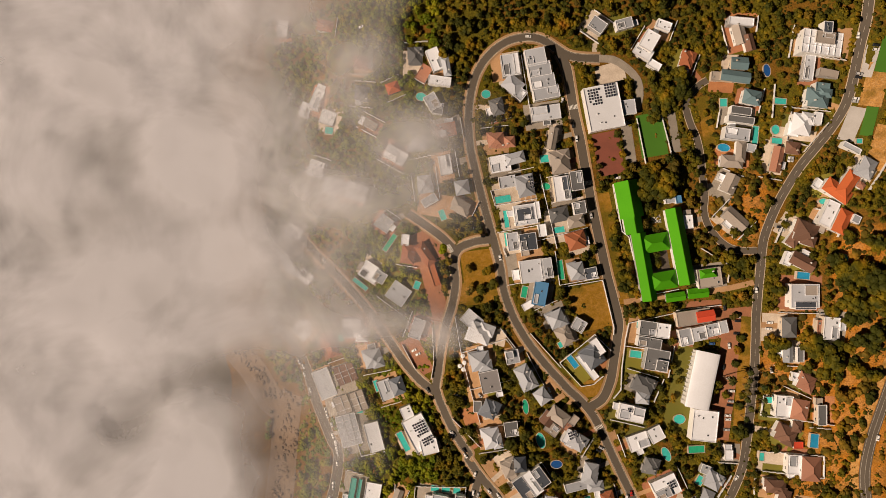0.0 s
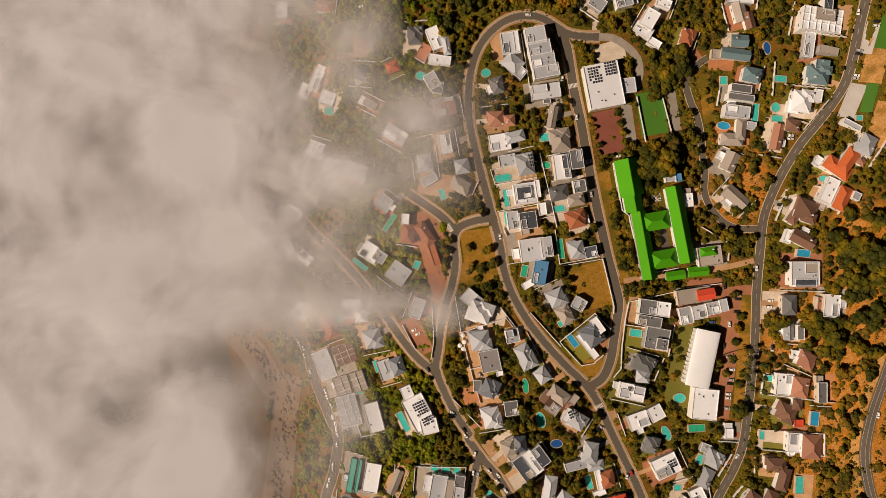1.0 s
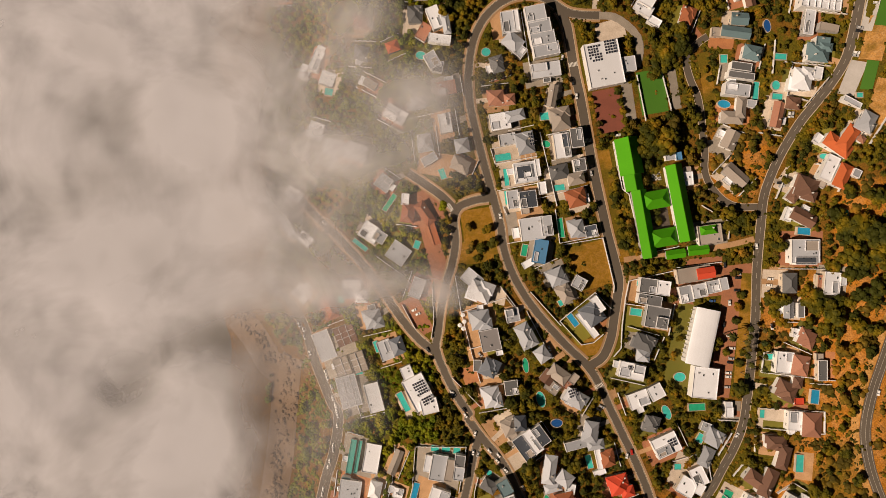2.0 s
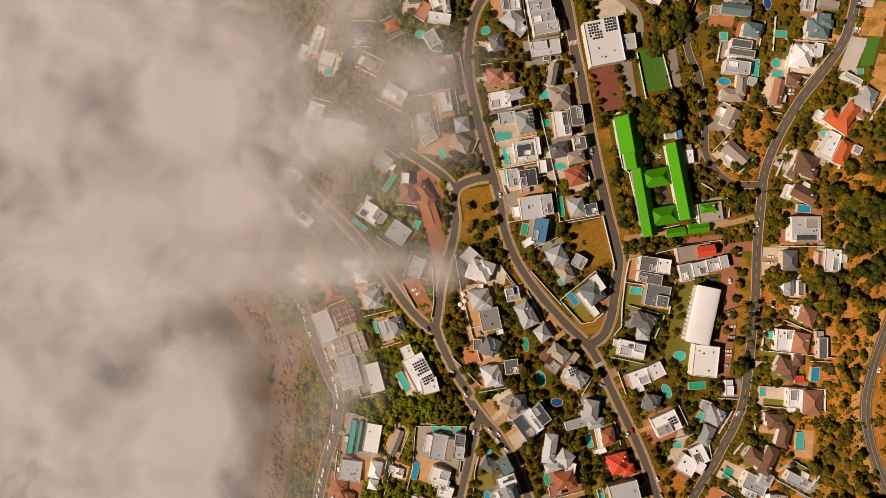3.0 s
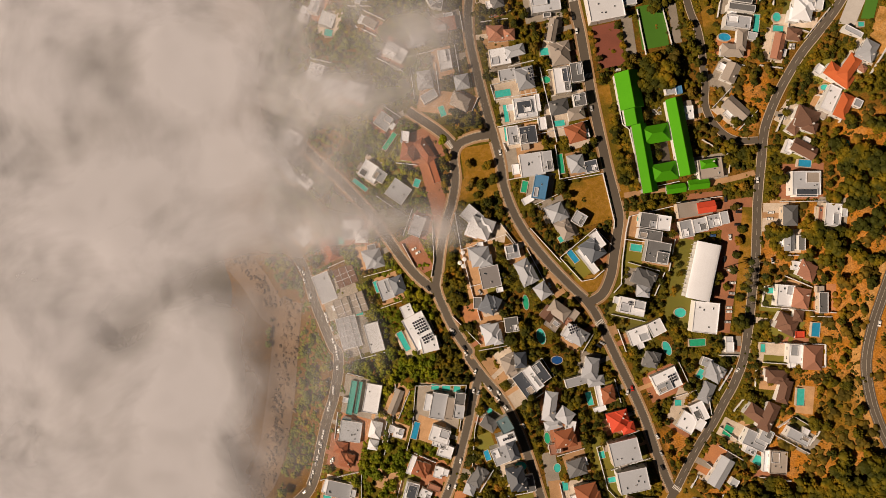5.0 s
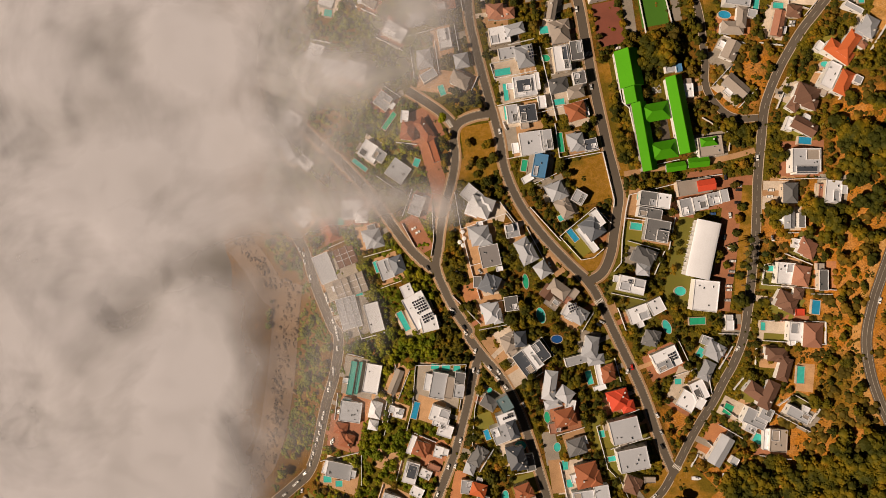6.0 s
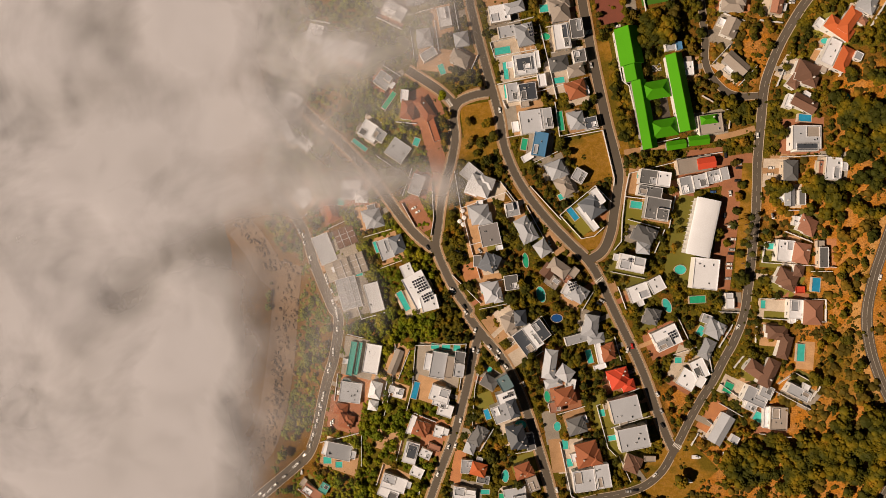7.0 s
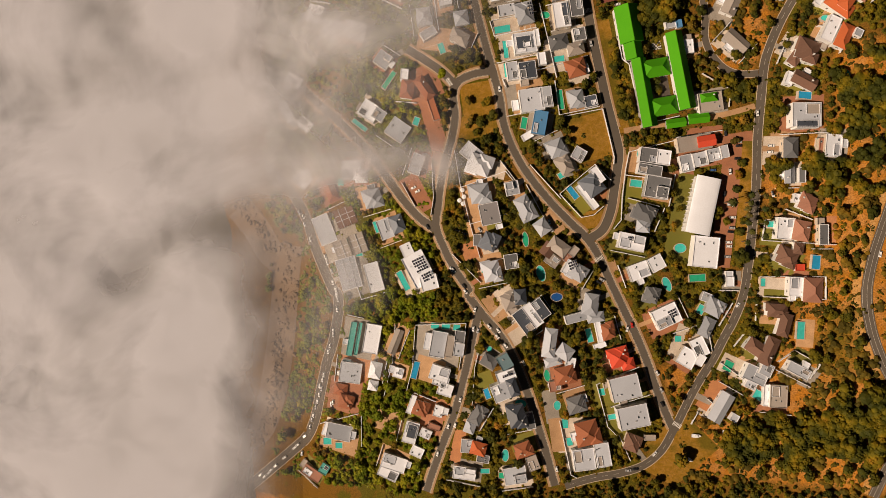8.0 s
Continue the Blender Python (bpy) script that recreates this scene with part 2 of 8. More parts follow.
# ---- shared builders ----
class Shape:
    """Collects vertices and faces of one mesh."""

    def __init__(self):
        self.v, self.f, self.k = [], [], []

    def poly(self, pts, k=0):
        i = len(self.v)
        self.v += [tuple(p) for p in pts]
        self.f.append(tuple(range(i, i + len(pts))))
        self.k.append(k)

    def faces(self, pts, fs, k=0):
        i = len(self.v)
        self.v += [tuple(p) for p in pts]
        for f in fs:
            self.f.append(tuple(i + j for j in f))
            self.k.append(k)

    def box(self, x0, y0, z0, x1, y1, z1, k=0, m=None):
        pts = [Vector((x, y, z)) for z in (z0, z1) for x, y in ((x0, y0), (x1, y0), (x1, y1), (x0, y1))]
        if m is not None:
            pts = [m @ p for p in pts]
        self.faces(pts, [(3, 2, 1, 0), (4, 5, 6, 7), (0, 1, 5, 4), (1, 2, 6, 5), (2, 3, 7, 6), (3, 0, 4, 7)], k)

    def mesh(self, name, *mats):
        me = bpy.data.meshes.new(name)
        me.from_pydata(self.v, [], self.f)
        for m in mats:
            me.materials.append(m)
        if len(mats) > 1:
            me.polygons.foreach_set("material_index", self.k)
        me.update()
        return me

    def part(self, name, mats, parent=None, label=""):
        ob = new(name, self.mesh(name, *(mats if isinstance(mats, (list, tuple)) else [mats])))
        ob.parent = parent
        return tagged(ob, label)


rng = random.Random(7)
XL, XH = -118.0, 292.0


def height(x, y, rocks=True):
    """The hillside, which falls from the east to the shore in the west."""
    y = max(-420.0, min(330.0, y))
    c = max(XL, min(XH, x)) / 100
    y *= 0.35 + 0.65 * max(0.0, min(1.0, (x + 125) / 70))
    z = -28.76 + 24.91 * c + 0.0514 * y - 14.82 * c * c + 4.44 * c ** 3 - 0.0039 * c * y
    z += 0.3 * max(0.0, x - XH) + 0.36 * min(0.0, x - XL)
    if rocks and x < -125:      # the broken rocks of the shore
        k = min(1.0, (-125 - x) / 20)
        z += k * (2.2 * noise.noise((x * 0.06, y * 0.06, 3.0)) + 8.0 * noise.noise((x * 0.018, y * 0.022, 7.0)) + 3.0)
    low = -113.0
    return low + 6 * math.log1p(math.exp((z - low) / 6)) if z < low + 60 else z


CELL, GX0, GY0 = 1.5, -260.0, -420.0
taken = np.zeros((480, 500), bool)      # ground already built upon, for the planting
scrub = np.zeros((480, 500), bool)      # open bush
solid = np.zeros((480, 500), bool)      # roads, houses and pools, on which nothing grows
lanes = np.zeros((480, 500), bool)      # roads alone
walled = np.zeros((480, 500), bool)     # garden walls


def mark(x, y, w, d, rot, grid=None, value=True, grow=0.6):
    grid = taken if grid is None else grid
    c, s = math.cos(radians(rot)), math.sin(radians(rot))
    w, d = w / 2 + grow, d / 2 + grow
    nx, ny = int(2 * w / CELL) + 2, int(2 * d / CELL) + 2
    for i in range(nx + 1):
        for j in range(ny + 1):
            a, b = -w + 2 * w * i / nx, -d + 2 * d * j / ny
            u, v = int((x + a * c - b * s - GX0) / CELL), int((y + a * s + b * c - GY0) / CELL)
            if 0 <= u < 480 and 0 <= v < 500:
                grid[u, v] = value


def free(x, y, grid=None):
    grid = taken if grid is None else grid
    u, v = int((x - GX0) / CELL), int((y - GY0) / CELL)
    return 0 <= u < 480 and 0 <= v < 500 and not grid[u, v]


def spline(pts, step=5.0):
    """A smooth line through the points, cut into even steps."""
    p = [Vector(q) for q in pts]
    p = [2 * p[0] - p[1]] + p + [2 * p[-1] - p[-2]]
    out = []
    for a, b, c, d in zip(p, p[1:], p[2:], p[3:]):
        n = max(1, int((c - b).length / step))
        for i in range(n):
            t = i / n
            out.append(0.5 * (2 * b + (c - a) * t + (2 * a - 5 * b + 4 * c - d) * t * t + (3 * b - a - 3 * c + d) * t ** 3))
    return out + [p[-2]]


def ribbon(name, line, off, width, lift, thick, mat, parent=None, dash=0):
    """A strip laid along a line over the hillside, off metres to its left, with edges that go into the ground."""
    sh = Shape()
    side = []
    for i, q in enumerate(line):
        t = (line[min(i + 1, len(line) - 1)] - line[max(i - 1, 0)]).normalized()
        side.append(Vector((-t.y, t.x)))
    n = max(1, int(width / 3))
    rows = []
    for q, s in zip(line, side):
        row = []
        for j in range(n + 1):
            p = q + s * (off + width * (0.5 - j / n))
            row.append((p.x, p.y, height(p.x, p.y) + lift))
        rows.append([(row[0][0], row[0][1], row[0][2] - thick)] + row + [(row[-1][0], row[-1][1], row[-1][2] - thick)])
    m = n + 3
    for i, (a, b) in enumerate(zip(rows, rows[1:])):
        if dash and i % (2 * dash) >= dash:
            continue
        for j in range(m - 1):
            sh.poly((a[j], a[j + 1], b[j + 1], b[j]))
    for f in range(len(sh.f)):
        sh.f[f] = sh.f[f][::-1]
    return sh.part(name, mat, parent)


LINES = []


def road(name, label, width, pts, lines="none", kerbs=True, mat=None):
    line = spline(pts)
    lift = 0.10 + 0.012 * len(LINES)
    ob = ribbon(name, line, 0, width, lift, 0.6, mat or ASPHALT)
    tagged(ob, label, "road", kind="structure")
    LINES.append((ob, pts, spline(pts, 2.0), width, lines, kerbs, lift))
    for q in spline(pts, 2.0):
        mark(q.x, q.y, width, width, 0, grow=0.3)
        mark(q.x, q.y, width * 0.8, width * 0.8, 0, solid, grow=0.0)
        mark(q.x, q.y, width * 0.7, width * 0.7, 0, lanes, grow=0.0)
    return ob


def clear_runs(line, off, own, gap):
    """The stretches of a line, moved off to the side, that lie outside all the other roads."""
    runs, run = [], []
    for i, q in enumerate(line):
        t = (line[min(i + 1, len(line) - 1)] - line[max(i - 1, 0)]).normalized()
        p = q + Vector((-t.y, t.x)) * off
        ok = all((p - r).length > rec[3] / 2 + gap for k, rec in enumerate(LINES) if k != own for r in rec[2])
        if ok:
            run.append(q)
        elif run:
            runs.append(run)
            run = []
    return [r for r in runs + [run] if len(r) > 2]


def dress_roads():
    """Kerbs, footways and painted lines, broken where the roads meet."""
    for k, (ob, pts, line, width, lines, kerbs, lift) in enumerate(LINES):
        if kerbs:
            for s in (-1, 1):
                for run in clear_runs(line, s * (width / 2 + 0.3), k, 0.3):
                    ribbon("kerb", run, s * (width / 2 + 0.2), 0.4, lift + 0.14, 0.7, KERB, ob)
                if 5.8 < width < 6.7:
                    for run in clear_runs(line, s * (width / 2 + 1.6), k, 0.8):
                        tagged(ribbon("pavement", run, s * (width / 2 + 1.1), 1.4, lift + 0.12, 0.7, FOOTWAY), "pale concrete footway along the road", "pavement", kind="structure")
                        for q in run:
                            mark(q.x, q.y, width + 2.5, width + 2.5, 0, grow=0)
        if lines in ("centre", "all"):
            for run in clear_runs(line, 0, k, 0.5):
                ribbon("centre_line", run, 0, 0.16, lift + 0.03, 0.02, PAINT, ob, dash=0 if lines == "all" else 2)
        if lines in ("all", "edges"):
            for s in (-1, 1):
                for run in clear_runs(line, s * (width / 2 - 0.8), k, 0.5):
                    ribbon("edge_line", run, s * (width / 2 - (0.8 if lines == "all" else 0.4)), 0.16, lift + 0.03, 0.02, PAINT, ob)


def drape(x, y, w, d, rot, lift, name, mat, parent=None, thick=0.8):
    """A rectangle of paving or grass that follows the slope."""
    sh = Shape()
    nx, ny = max(1, int(w / 4)), max(1, int(d / 4))
    c, s = math.cos(radians(rot)), math.sin(radians(rot))
    g = {}
    for i in range(-1, nx + 2):
        for j in range(-1, ny + 2):
            a = -w / 2 + w * min(max(i, 0), nx) / nx
            b = -d / 2 + d * min(max(j, 0), ny) / ny
            px, py = x + a * c - b * s, y + a * s + b * c
            edge = i < 0 or j < 0 or i > nx or j > ny
            g[i, j] = (px, py, height(px, py) + (lift - thick if edge else lift))
    for i in range(-1, nx + 1):
        for j in range(-1, ny + 1):
            sh.poly((g[i, j], g[i + 1, j], g[i + 1, j + 1], g[i, j + 1]))
    return sh.part(name, mat, parent)


def paved(x, y, w, d, rot, kind, label, lift=0.05, name="paved_yard", category="paving"):
    mark(x, y, w, d, rot, grow=0.0)
    return tagged(drape(x, y, w, d, rot, lift, name, PAVING[kind]), label, category, kind="structure")


# ---- houses ----
def unit_window():
    sh = Shape()
    for x0, x1, z0, z1 in ((-0.5, 0.5, -0.5, -0.42), (-0.5, 0.5, 0.42, 0.5), (-0.5, -0.44, -0.42, 0.42), (0.44, 0.5, -0.42, 0.42), (-0.03, 0.03, -0.42, 0.42)):
        sh.box(x0, -0.08, z0, x1, 0.03, z1)
    pane = Shape()
    pane.box(-0.45, -0.05, -0.43, 0.45, 0.0, 0.43)
    return sh.mesh("window", FRAME), pane.mesh("pane", GLASS)


def unit_door():
    sh = Shape()
    sh.box(-0.5, -0.06, 0, 0.5, 0.03, 1.0, 0)
    sh.box(-0.42, -0.09, 0.02, 0.42, 0.0, 0.94, 1)
    return sh.mesh("door", FRAME, BARK)


def unit_skylight():
    sh = Shape()
    sh.box(-0.5, -0.5, 0, 0.5, 0.5, 0.22, 0)
    sh.box(-0.42, -0.42, 0.18, 0.42, 0.42, 0.27, 1)
    return sh.mesh("skylight", FRAME, GLASS)


def unit_vent():
    sh = Shape()
    sh.box(-0.5, -0.35, 0, 0.5, 0.35, 0.8, 0)
    for i in range(4):
        sh.box(-0.42, -0.38, 0.1 + 0.17 * i, 0.42, 0.38, 0.2 + 0.17 * i, 1)
    sh.box(-0.2, -0.2, 0.8, 0.2, 0.2, 0.88, 1)
    return sh.mesh("air_conditioner", PALEMETAL, DARKMETAL)


def unit_panel():
    sh = Shape()
    o = [(-0.5, -0.5), (0.5, -0.5), (0.5, 0.5), (-0.5, 0.5)]
    pts = [(x, y, 0) for x, y in o] + [(x, y, 0.07) for x, y in o] + [(x * 0.9, y * 0.9, 0.075) for x, y in o]
    fs = [(3, 2, 1, 0)] + [(i, (i + 1) % 4, (i + 1) % 4 + 4, i + 4) for i in range(4)] + [(i + 4, (i + 1) % 4 + 4, (i + 1) % 4 + 8, i + 8) for i in range(4)]
    sh.faces(pts, fs, 0)
    sh.f.append((8, 9, 10, 11))
    sh.k.append(1)
    return sh.mesh("solar_panel", PALEMETAL, SOLAR)


(WINDOW, PANE), DOOR, SKYLIGHT, VENT, PANEL = unit_window(), unit_door(), unit_skylight(), unit_vent(), unit_panel()


def fitted(name, mesh, parent, m):
    ob = new(name, mesh)
    ob.parent, ob.matrix_basis = parent, m
    return ob


def hip_roof(w, d, z, rise, over=0.6, gable=False, barrel=False):
    """A pitched roof with eaves, fascia and soffit over a w by d body."""
    sh = Shape()
    a, b = w / 2 + over, d / 2 + over
    f = 0.3
    low = [(-a, -b, z), (a, -b, z), (a, b, z), (-a, b, z)]
    top = [(x, y, z + f) for x, y, _ in low]
    sh.faces(low + top, [(3, 2, 1, 0), (0, 1, 5, 4), (1, 2, 6, 5), (2, 3, 7, 6), (3, 0, 4, 7)])
    zt = z + f + rise
    if barrel:
        n = 10
        for i in range(n):
            s0, s1 = math.pi * i / n, math.pi * (i + 1) / n
            x0, x1 = -a * math.cos(s0), -a * math.cos(s1)
            h0, h1 = z + f + rise * math.sin(s0), z + f + rise * math.sin(s1)
            sh.poly(((x0, -b, h0), (x1, -b, h1), (x1, b, h1), (x0, b, h0)))
            sh.poly(((x0, -b, z + f), (x1, -b, z + f), (x1, -b, h1), (x0, -b, h0)))
            sh.poly(((x1, b, z + f), (x0, b, z + f), (x0, b, h0), (x1, b, h1)))
        return sh
    if a >= b:
        r = a if gable else max(a - b, 0.05)
        e0, e1 = (-r, 0, zt), (r, 0, zt)
        sh.poly((top[0], top[1], e1, e0))
        sh.poly((top[2], top[3], e0, e1))
        sh.poly((top[1], top[2], e1))
        sh.poly((top[3], top[0], e0))
    else:
        r = b if gable else max(b - a, 0.05)
        e0, e1 = (0, -r, zt), (0, r, zt)
        sh.poly((top[1], top[2], e1, e0))
        sh.poly((top[3], top[0], e0, e1))
        sh.poly((top[0], top[1], e0))
        sh.poly((top[2], top[3], e1))
    return sh


def ridge_cap(w, d, z, rise, gable, over=0.6):
    """Rounded ridge and hip tiles along the folds of a pitched roof."""
    a, b = w / 2 + over, d / 2 + over
    zt = z + 0.3 + rise
    if a >= b:
        r = a if gable else max(a - b, 0.05)
        ends = [Vector((-r, 0, zt)), Vector((r, 0, zt))]
        near = [[(-a, -b), (-a, b)], [(a, -b), (a, b)]]
    else:
        r = b if gable else max(b - a, 0.05)
        ends = [Vector((0, -r, zt)), Vector((0, r, zt))]
        near = [[(-a, -b), (a, -b)], [(-a, b), (a, b)]]
    runs = [(ends[0], ends[1])]
    if not gable:
        runs += [(e, Vector((x, y, z + 0.3))) for e, c in zip(ends, near) for x, y in c]
    sh = Shape()
    for p, q in runs:
        t = q - p
        if t.length < 0.3:
            continue
        m = Matrix.Translation((p + q) / 2) @ t.to_track_quat("X", "Z").to_matrix().to_4x4()
        sh.box(-t.length / 2, -0.17, -0.08, t.length / 2, 0.17, 0.13, 0, m)
    return sh


ROOFWORD = {"W": "white", "V": "pale grey", "G": "light grey", "D": "dark grey", "S": "slate blue-grey", "M": "mid grey", "I": "blue-grey slate", "T": "terracotta", "P": "faded pink clay", "K": "brown tiled",
            "O": "orange tiled", "R": "bright red", "B": "bright blue metal", "L": "teal-grey metal", "C": "cream", "N": "bright green metal", "Q": "turquoise"}
SHAPEWORD = {"flat": "flat", "hip": "hipped", "gable": "gabled", "barrel": "rounded barrel", "cells": "terraced flat"}


PLOTS = []


DRIVES = []


def pergola(top, block):
    """A slatted timber or white pergola against one side of a house, where there is room for it."""
    x, y, w, d, rot, h = block[:6]
    c, s = math.cos(radians(rot)), math.sin(radians(rot))
    ux, uy = rng.choice(((1, 0), (-1, 0), (0, 1), (0, -1)))
    a, b = rng.uniform(2.6, 3.6), rng.uniform(4.0, 8.0)
    gx, gy = ux * (w / 2 + a / 2 + 0.5), uy * (d / 2 + a / 2 + 0.5)
    px, py = x + gx * c - gy * s, y + gx * s + gy * c
    if rng.random() < 0.4 or not all(free(px + i * 3, py + j * 3, solid) for i in (-1, 0, 1) for j in (-1, 0, 1)):
        return
    long, deep = (a, b) if ux else (b, a)
    z = height(px, py)
    low = min(height(px + i * 3, py + j * 3) for i in (-1, 1) for j in (-1, 1)) - z - 0.4
    m = Matrix.Translation((px - x, py - y, z - height(x, y))) @ pose(0, 0, 0, 0, 0, rot)
    sh = Shape()
    for i in (-1, 1):
        for j in (-1, 1):
            sh.box(i * long / 2 - 0.08, j * deep / 2 - 0.08, low, i * long / 2 + 0.08, j * deep / 2 + 0.08, 2.6)
        sh.box(-long / 2, i * deep / 2 - 0.07, 2.6, long / 2, i * deep / 2 + 0.07, 2.8)
    n = int(long / 0.55)
    for i in range(n + 1):
        u = -long / 2 + long * i / n
        sh.box(u - 0.1, -deep / 2 - 0.2, 2.8, u + 0.1, deep / 2 + 0.2, 2.95)
    sh.part("pergola", rng.choice((PARAPET, PARAPET, BARK, DARKMETAL)), top).matrix_basis = m


def house(blocks, solar=(), name="house", category="house", gear=True, label="", wall=None):
    """One building of one or more blocks (x, y, width, depth, turn, height, roof shape, roof colour)."""
    bx, by = blocks[0][0], blocks[0][1]
    blocks = list(blocks)
    if category == "house":
        PLOTS.append(blocks[0][:5])
        x, y, w, d, rot, h, kind, col = blocks[0]
        if kind == "hip" and min(w, d) > 9.5:      # cross wings with hips of their own
            c, s = math.cos(radians(rot)), math.sin(radians(rot))
            sx, sy = rng.choice((-1, 1)), rng.choice((-1, 1))
            w, d = w * 0.93, d * 0.93
            for ux, uy, fw, fd in ((sx, sy, rng.uniform(0.42, 0.54), rng.uniform(0.52, 0.64)), (-sx, rng.choice((-1, 1)), rng.uniform(0.52, 0.62), rng.uniform(0.38, 0.5))):
                ww, dd = w * fw, d * fd
                gx, gy = ux * (w / 2 - ww * 0.48), uy * (d / 2 - dd * 0.48)
                blocks.append((x + gx * c - gy * s, y + gx * s + gy * c, ww, dd, rot, h - rng.uniform(0.2, 0.5), "hip", col))
            w, d = w * 0.88, d * 0.88
            blocks[0] = (x, y, w, d, rot, h, kind, col)
        if kind == "flat" and min(w, d) > 9 and len(blocks) == 1 and rng.random() < 0.6:       # a set-back upper floor
            c, s = math.cos(radians(rot)), math.sin(radians(rot))
            ww, dd = w * rng.uniform(0.38, 0.6), d * rng.uniform(0.4, 0.62)
            gx, gy = rng.choice((-1, 1)) * (w - ww) * 0.42, rng.choice((-1, 1)) * (d - dd) * 0.42
            blocks.append((x + gx * c - gy * s, y + gx * s + gy * c, ww, dd, rot, h + rng.uniform(1.2, 2.6), "flat", rng.choice("WVG" + col)))
        if len(blocks) < 4 and rng.random() < 0.55:       # a low flat lean-to on one side
            c, s = math.cos(radians(rot)), math.sin(radians(rot))
            ux, uy = rng.choice(((1, 0), (-1, 0), (0, 1), (0, -1)))
            ww, dd = rng.uniform(3.2, 5.0), rng.uniform(4.0, 7.0)
            if uy:
                ww, dd = dd, ww
            gx = ux * (w / 2 + ww / 2 - 0.2) + abs(uy) * rng.uniform(-0.25, 0.25) * w
            gy = uy * (d / 2 + dd / 2 - 0.2) + abs(ux) * rng.uniform(-0.25, 0.25) * d
            px, py = x + gx * c - gy * s, y + gx * s + gy * c
            if all(free(px + i * ww * 0.4, py + j * dd * 0.4, solid) for i in (-1, 0, 1) for j in (-1, 0, 1)):
                blocks.append((px, py, ww, dd, rot, 3.0, "flat", rng.choice("WVGDWC")))
    top = new(name)
    top.location = (bx, by, height(bx, by))
    col = blocks[0][7]
    wall = WALL[rng.choice((0, 0, 0, 1, 2))] if wall is None else WALL[wall]
    text = label or f"{'two-storey' if blocks[0][5] > 6.4 else 'single-storey'} plastered house with a {ROOFWORD[col]} {SHAPEWORD[blocks[0][6]]} roof"
    tagged(top, text, category)
    if category == "house":
        x, y, w, d, rot = blocks[0][:5]
        c, s = math.cos(radians(rot)), math.sin(radians(rot))
        gx, gy = rng.uniform(-3, 3), rng.uniform(-3, 3)
        yw, yd = w + rng.uniform(4, 9), d + rng.uniform(4, 9)
        mark(x + gx * c - gy * s, y + gx * s + gy * c, yw, yd, rot, grow=-1.2)
        kind = rng.choice(("white", "tan", "deck", "grey", "brick", "lawn", "tan", "lawn"))
        yard = drape(x + gx * c - gy * s, y + gx * s + gy * c, yw, yd, rot, 0.03 + rng.uniform(0, 0.02), "garden_terrace" if kind != "lawn" else "lawn", PAVING[kind])
        tagged(yard, {"white": "pale paved terrace round a house", "tan": "tan paved terrace round a house", "grey": "grey paved yard round a house",
                      "brick": "red brick paved yard round a house", "deck": "orange paved terrace round a house", "lawn": "clipped green lawn round a house"}[kind], "terrace", kind="structure")
        DRIVES.append((x, y, w, d, rot))
    for n, (x, y, w, d, rot, h, kind, col) in enumerate(blocks):
        mark(x, y, w, d, rot)
        mark(x, y, w, d, rot, solid, grow=-0.5)
        z0 = height(x, y)
        c, s = abs(math.cos(radians(rot))), abs(math.sin(radians(rot)))
        drop = 1.0 + 0.5 * abs(height(x + 1, y) - height(x - 1, y)) * (w * c + d * s) / 2 + 0.06 * (w * s + d * c) / 2
        m = Matrix.Translation((x - bx, y - by, z0 - height(bx, by))) @ pose(0, 0, 0, 0, 0, rot)
        sh = Shape()
        sh.box(-w / 2, -d / 2, -drop, w / 2, d / 2, h)
        sh.part("wall", wall, top).matrix_basis = m
        if kind in ("flat", "cells"):
            r = Shape()
            r.box(-w / 2 + 0.3, -d / 2 + 0.3, h, w / 2 - 0.3, d / 2 - 0.3, h + 0.12)
            ob = r.part("roof", ROOF[col], top)
            ob.matrix_basis = m
            p = Shape()
            hh = h + rng.uniform(0.35, 0.7)
            tk = 0.3
            p.box(-w / 2 - 0.05, -d / 2 - 0.05, h - 0.05, w / 2 + 0.05, -d / 2 + tk, hh)
            p.box(-w / 2 - 0.05, d / 2 - tk, h - 0.05, w / 2 + 0.05, d / 2 + 0.05, hh)
            p.box(-w / 2 - 0.05, -d / 2 + tk, h - 0.05, -w / 2 + tk, d / 2 - tk, hh)
            p.box(w / 2 - tk, -d / 2 + tk, h - 0.05, w / 2 + 0.05, d / 2 - tk, hh)
            ob = p.part("parapet", PARAPET if col in "WGDSVMI" else ROOF[col], top)
            ob.matrix_basis = m
            if kind == "cells":         # open terraces divided by low white walls
                q = Shape()
                na, nb = max(2, int(w / 4.5)), max(2, int(d / 4.5))
                for i in range(1, na):
                    u = -w / 2 + w * i / na + rng.uniform(-0.7, 0.7)
                    q.box(u - 0.13, -d / 2 + tk, h, u + 0.13, d / 2 - tk, hh + 0.2)
                for i in range(1, nb):
                    u = -d / 2 + d * i / nb + rng.uniform(-0.7, 0.7)
                    q.box(-w / 2 + tk, u - 0.13, h, w / 2 - tk, u + 0.13, hh + 0.15)
                q.part("terrace_wall", PARAPET, top).matrix_basis = m
            if gear and kind == "flat" and 7 < w < 20 and 7 < d < 20 and category == "house" and rng.random() < 0.65:   # a sunk roof terrace with a rim of its own
                tw, td = w * rng.uniform(0.3, 0.5), d * rng.uniform(0.35, 0.6)
                tx, ty = rng.choice((-1, 1)) * (w / 2 - tw / 2 - 1.0), rng.choice((-1, 1)) * (d / 2 - td / 2 - 1.0)
                q = Shape()
                q.box(tx - tw / 2, ty - td / 2, h + 0.1, tx + tw / 2, ty + td / 2, h + 0.2)
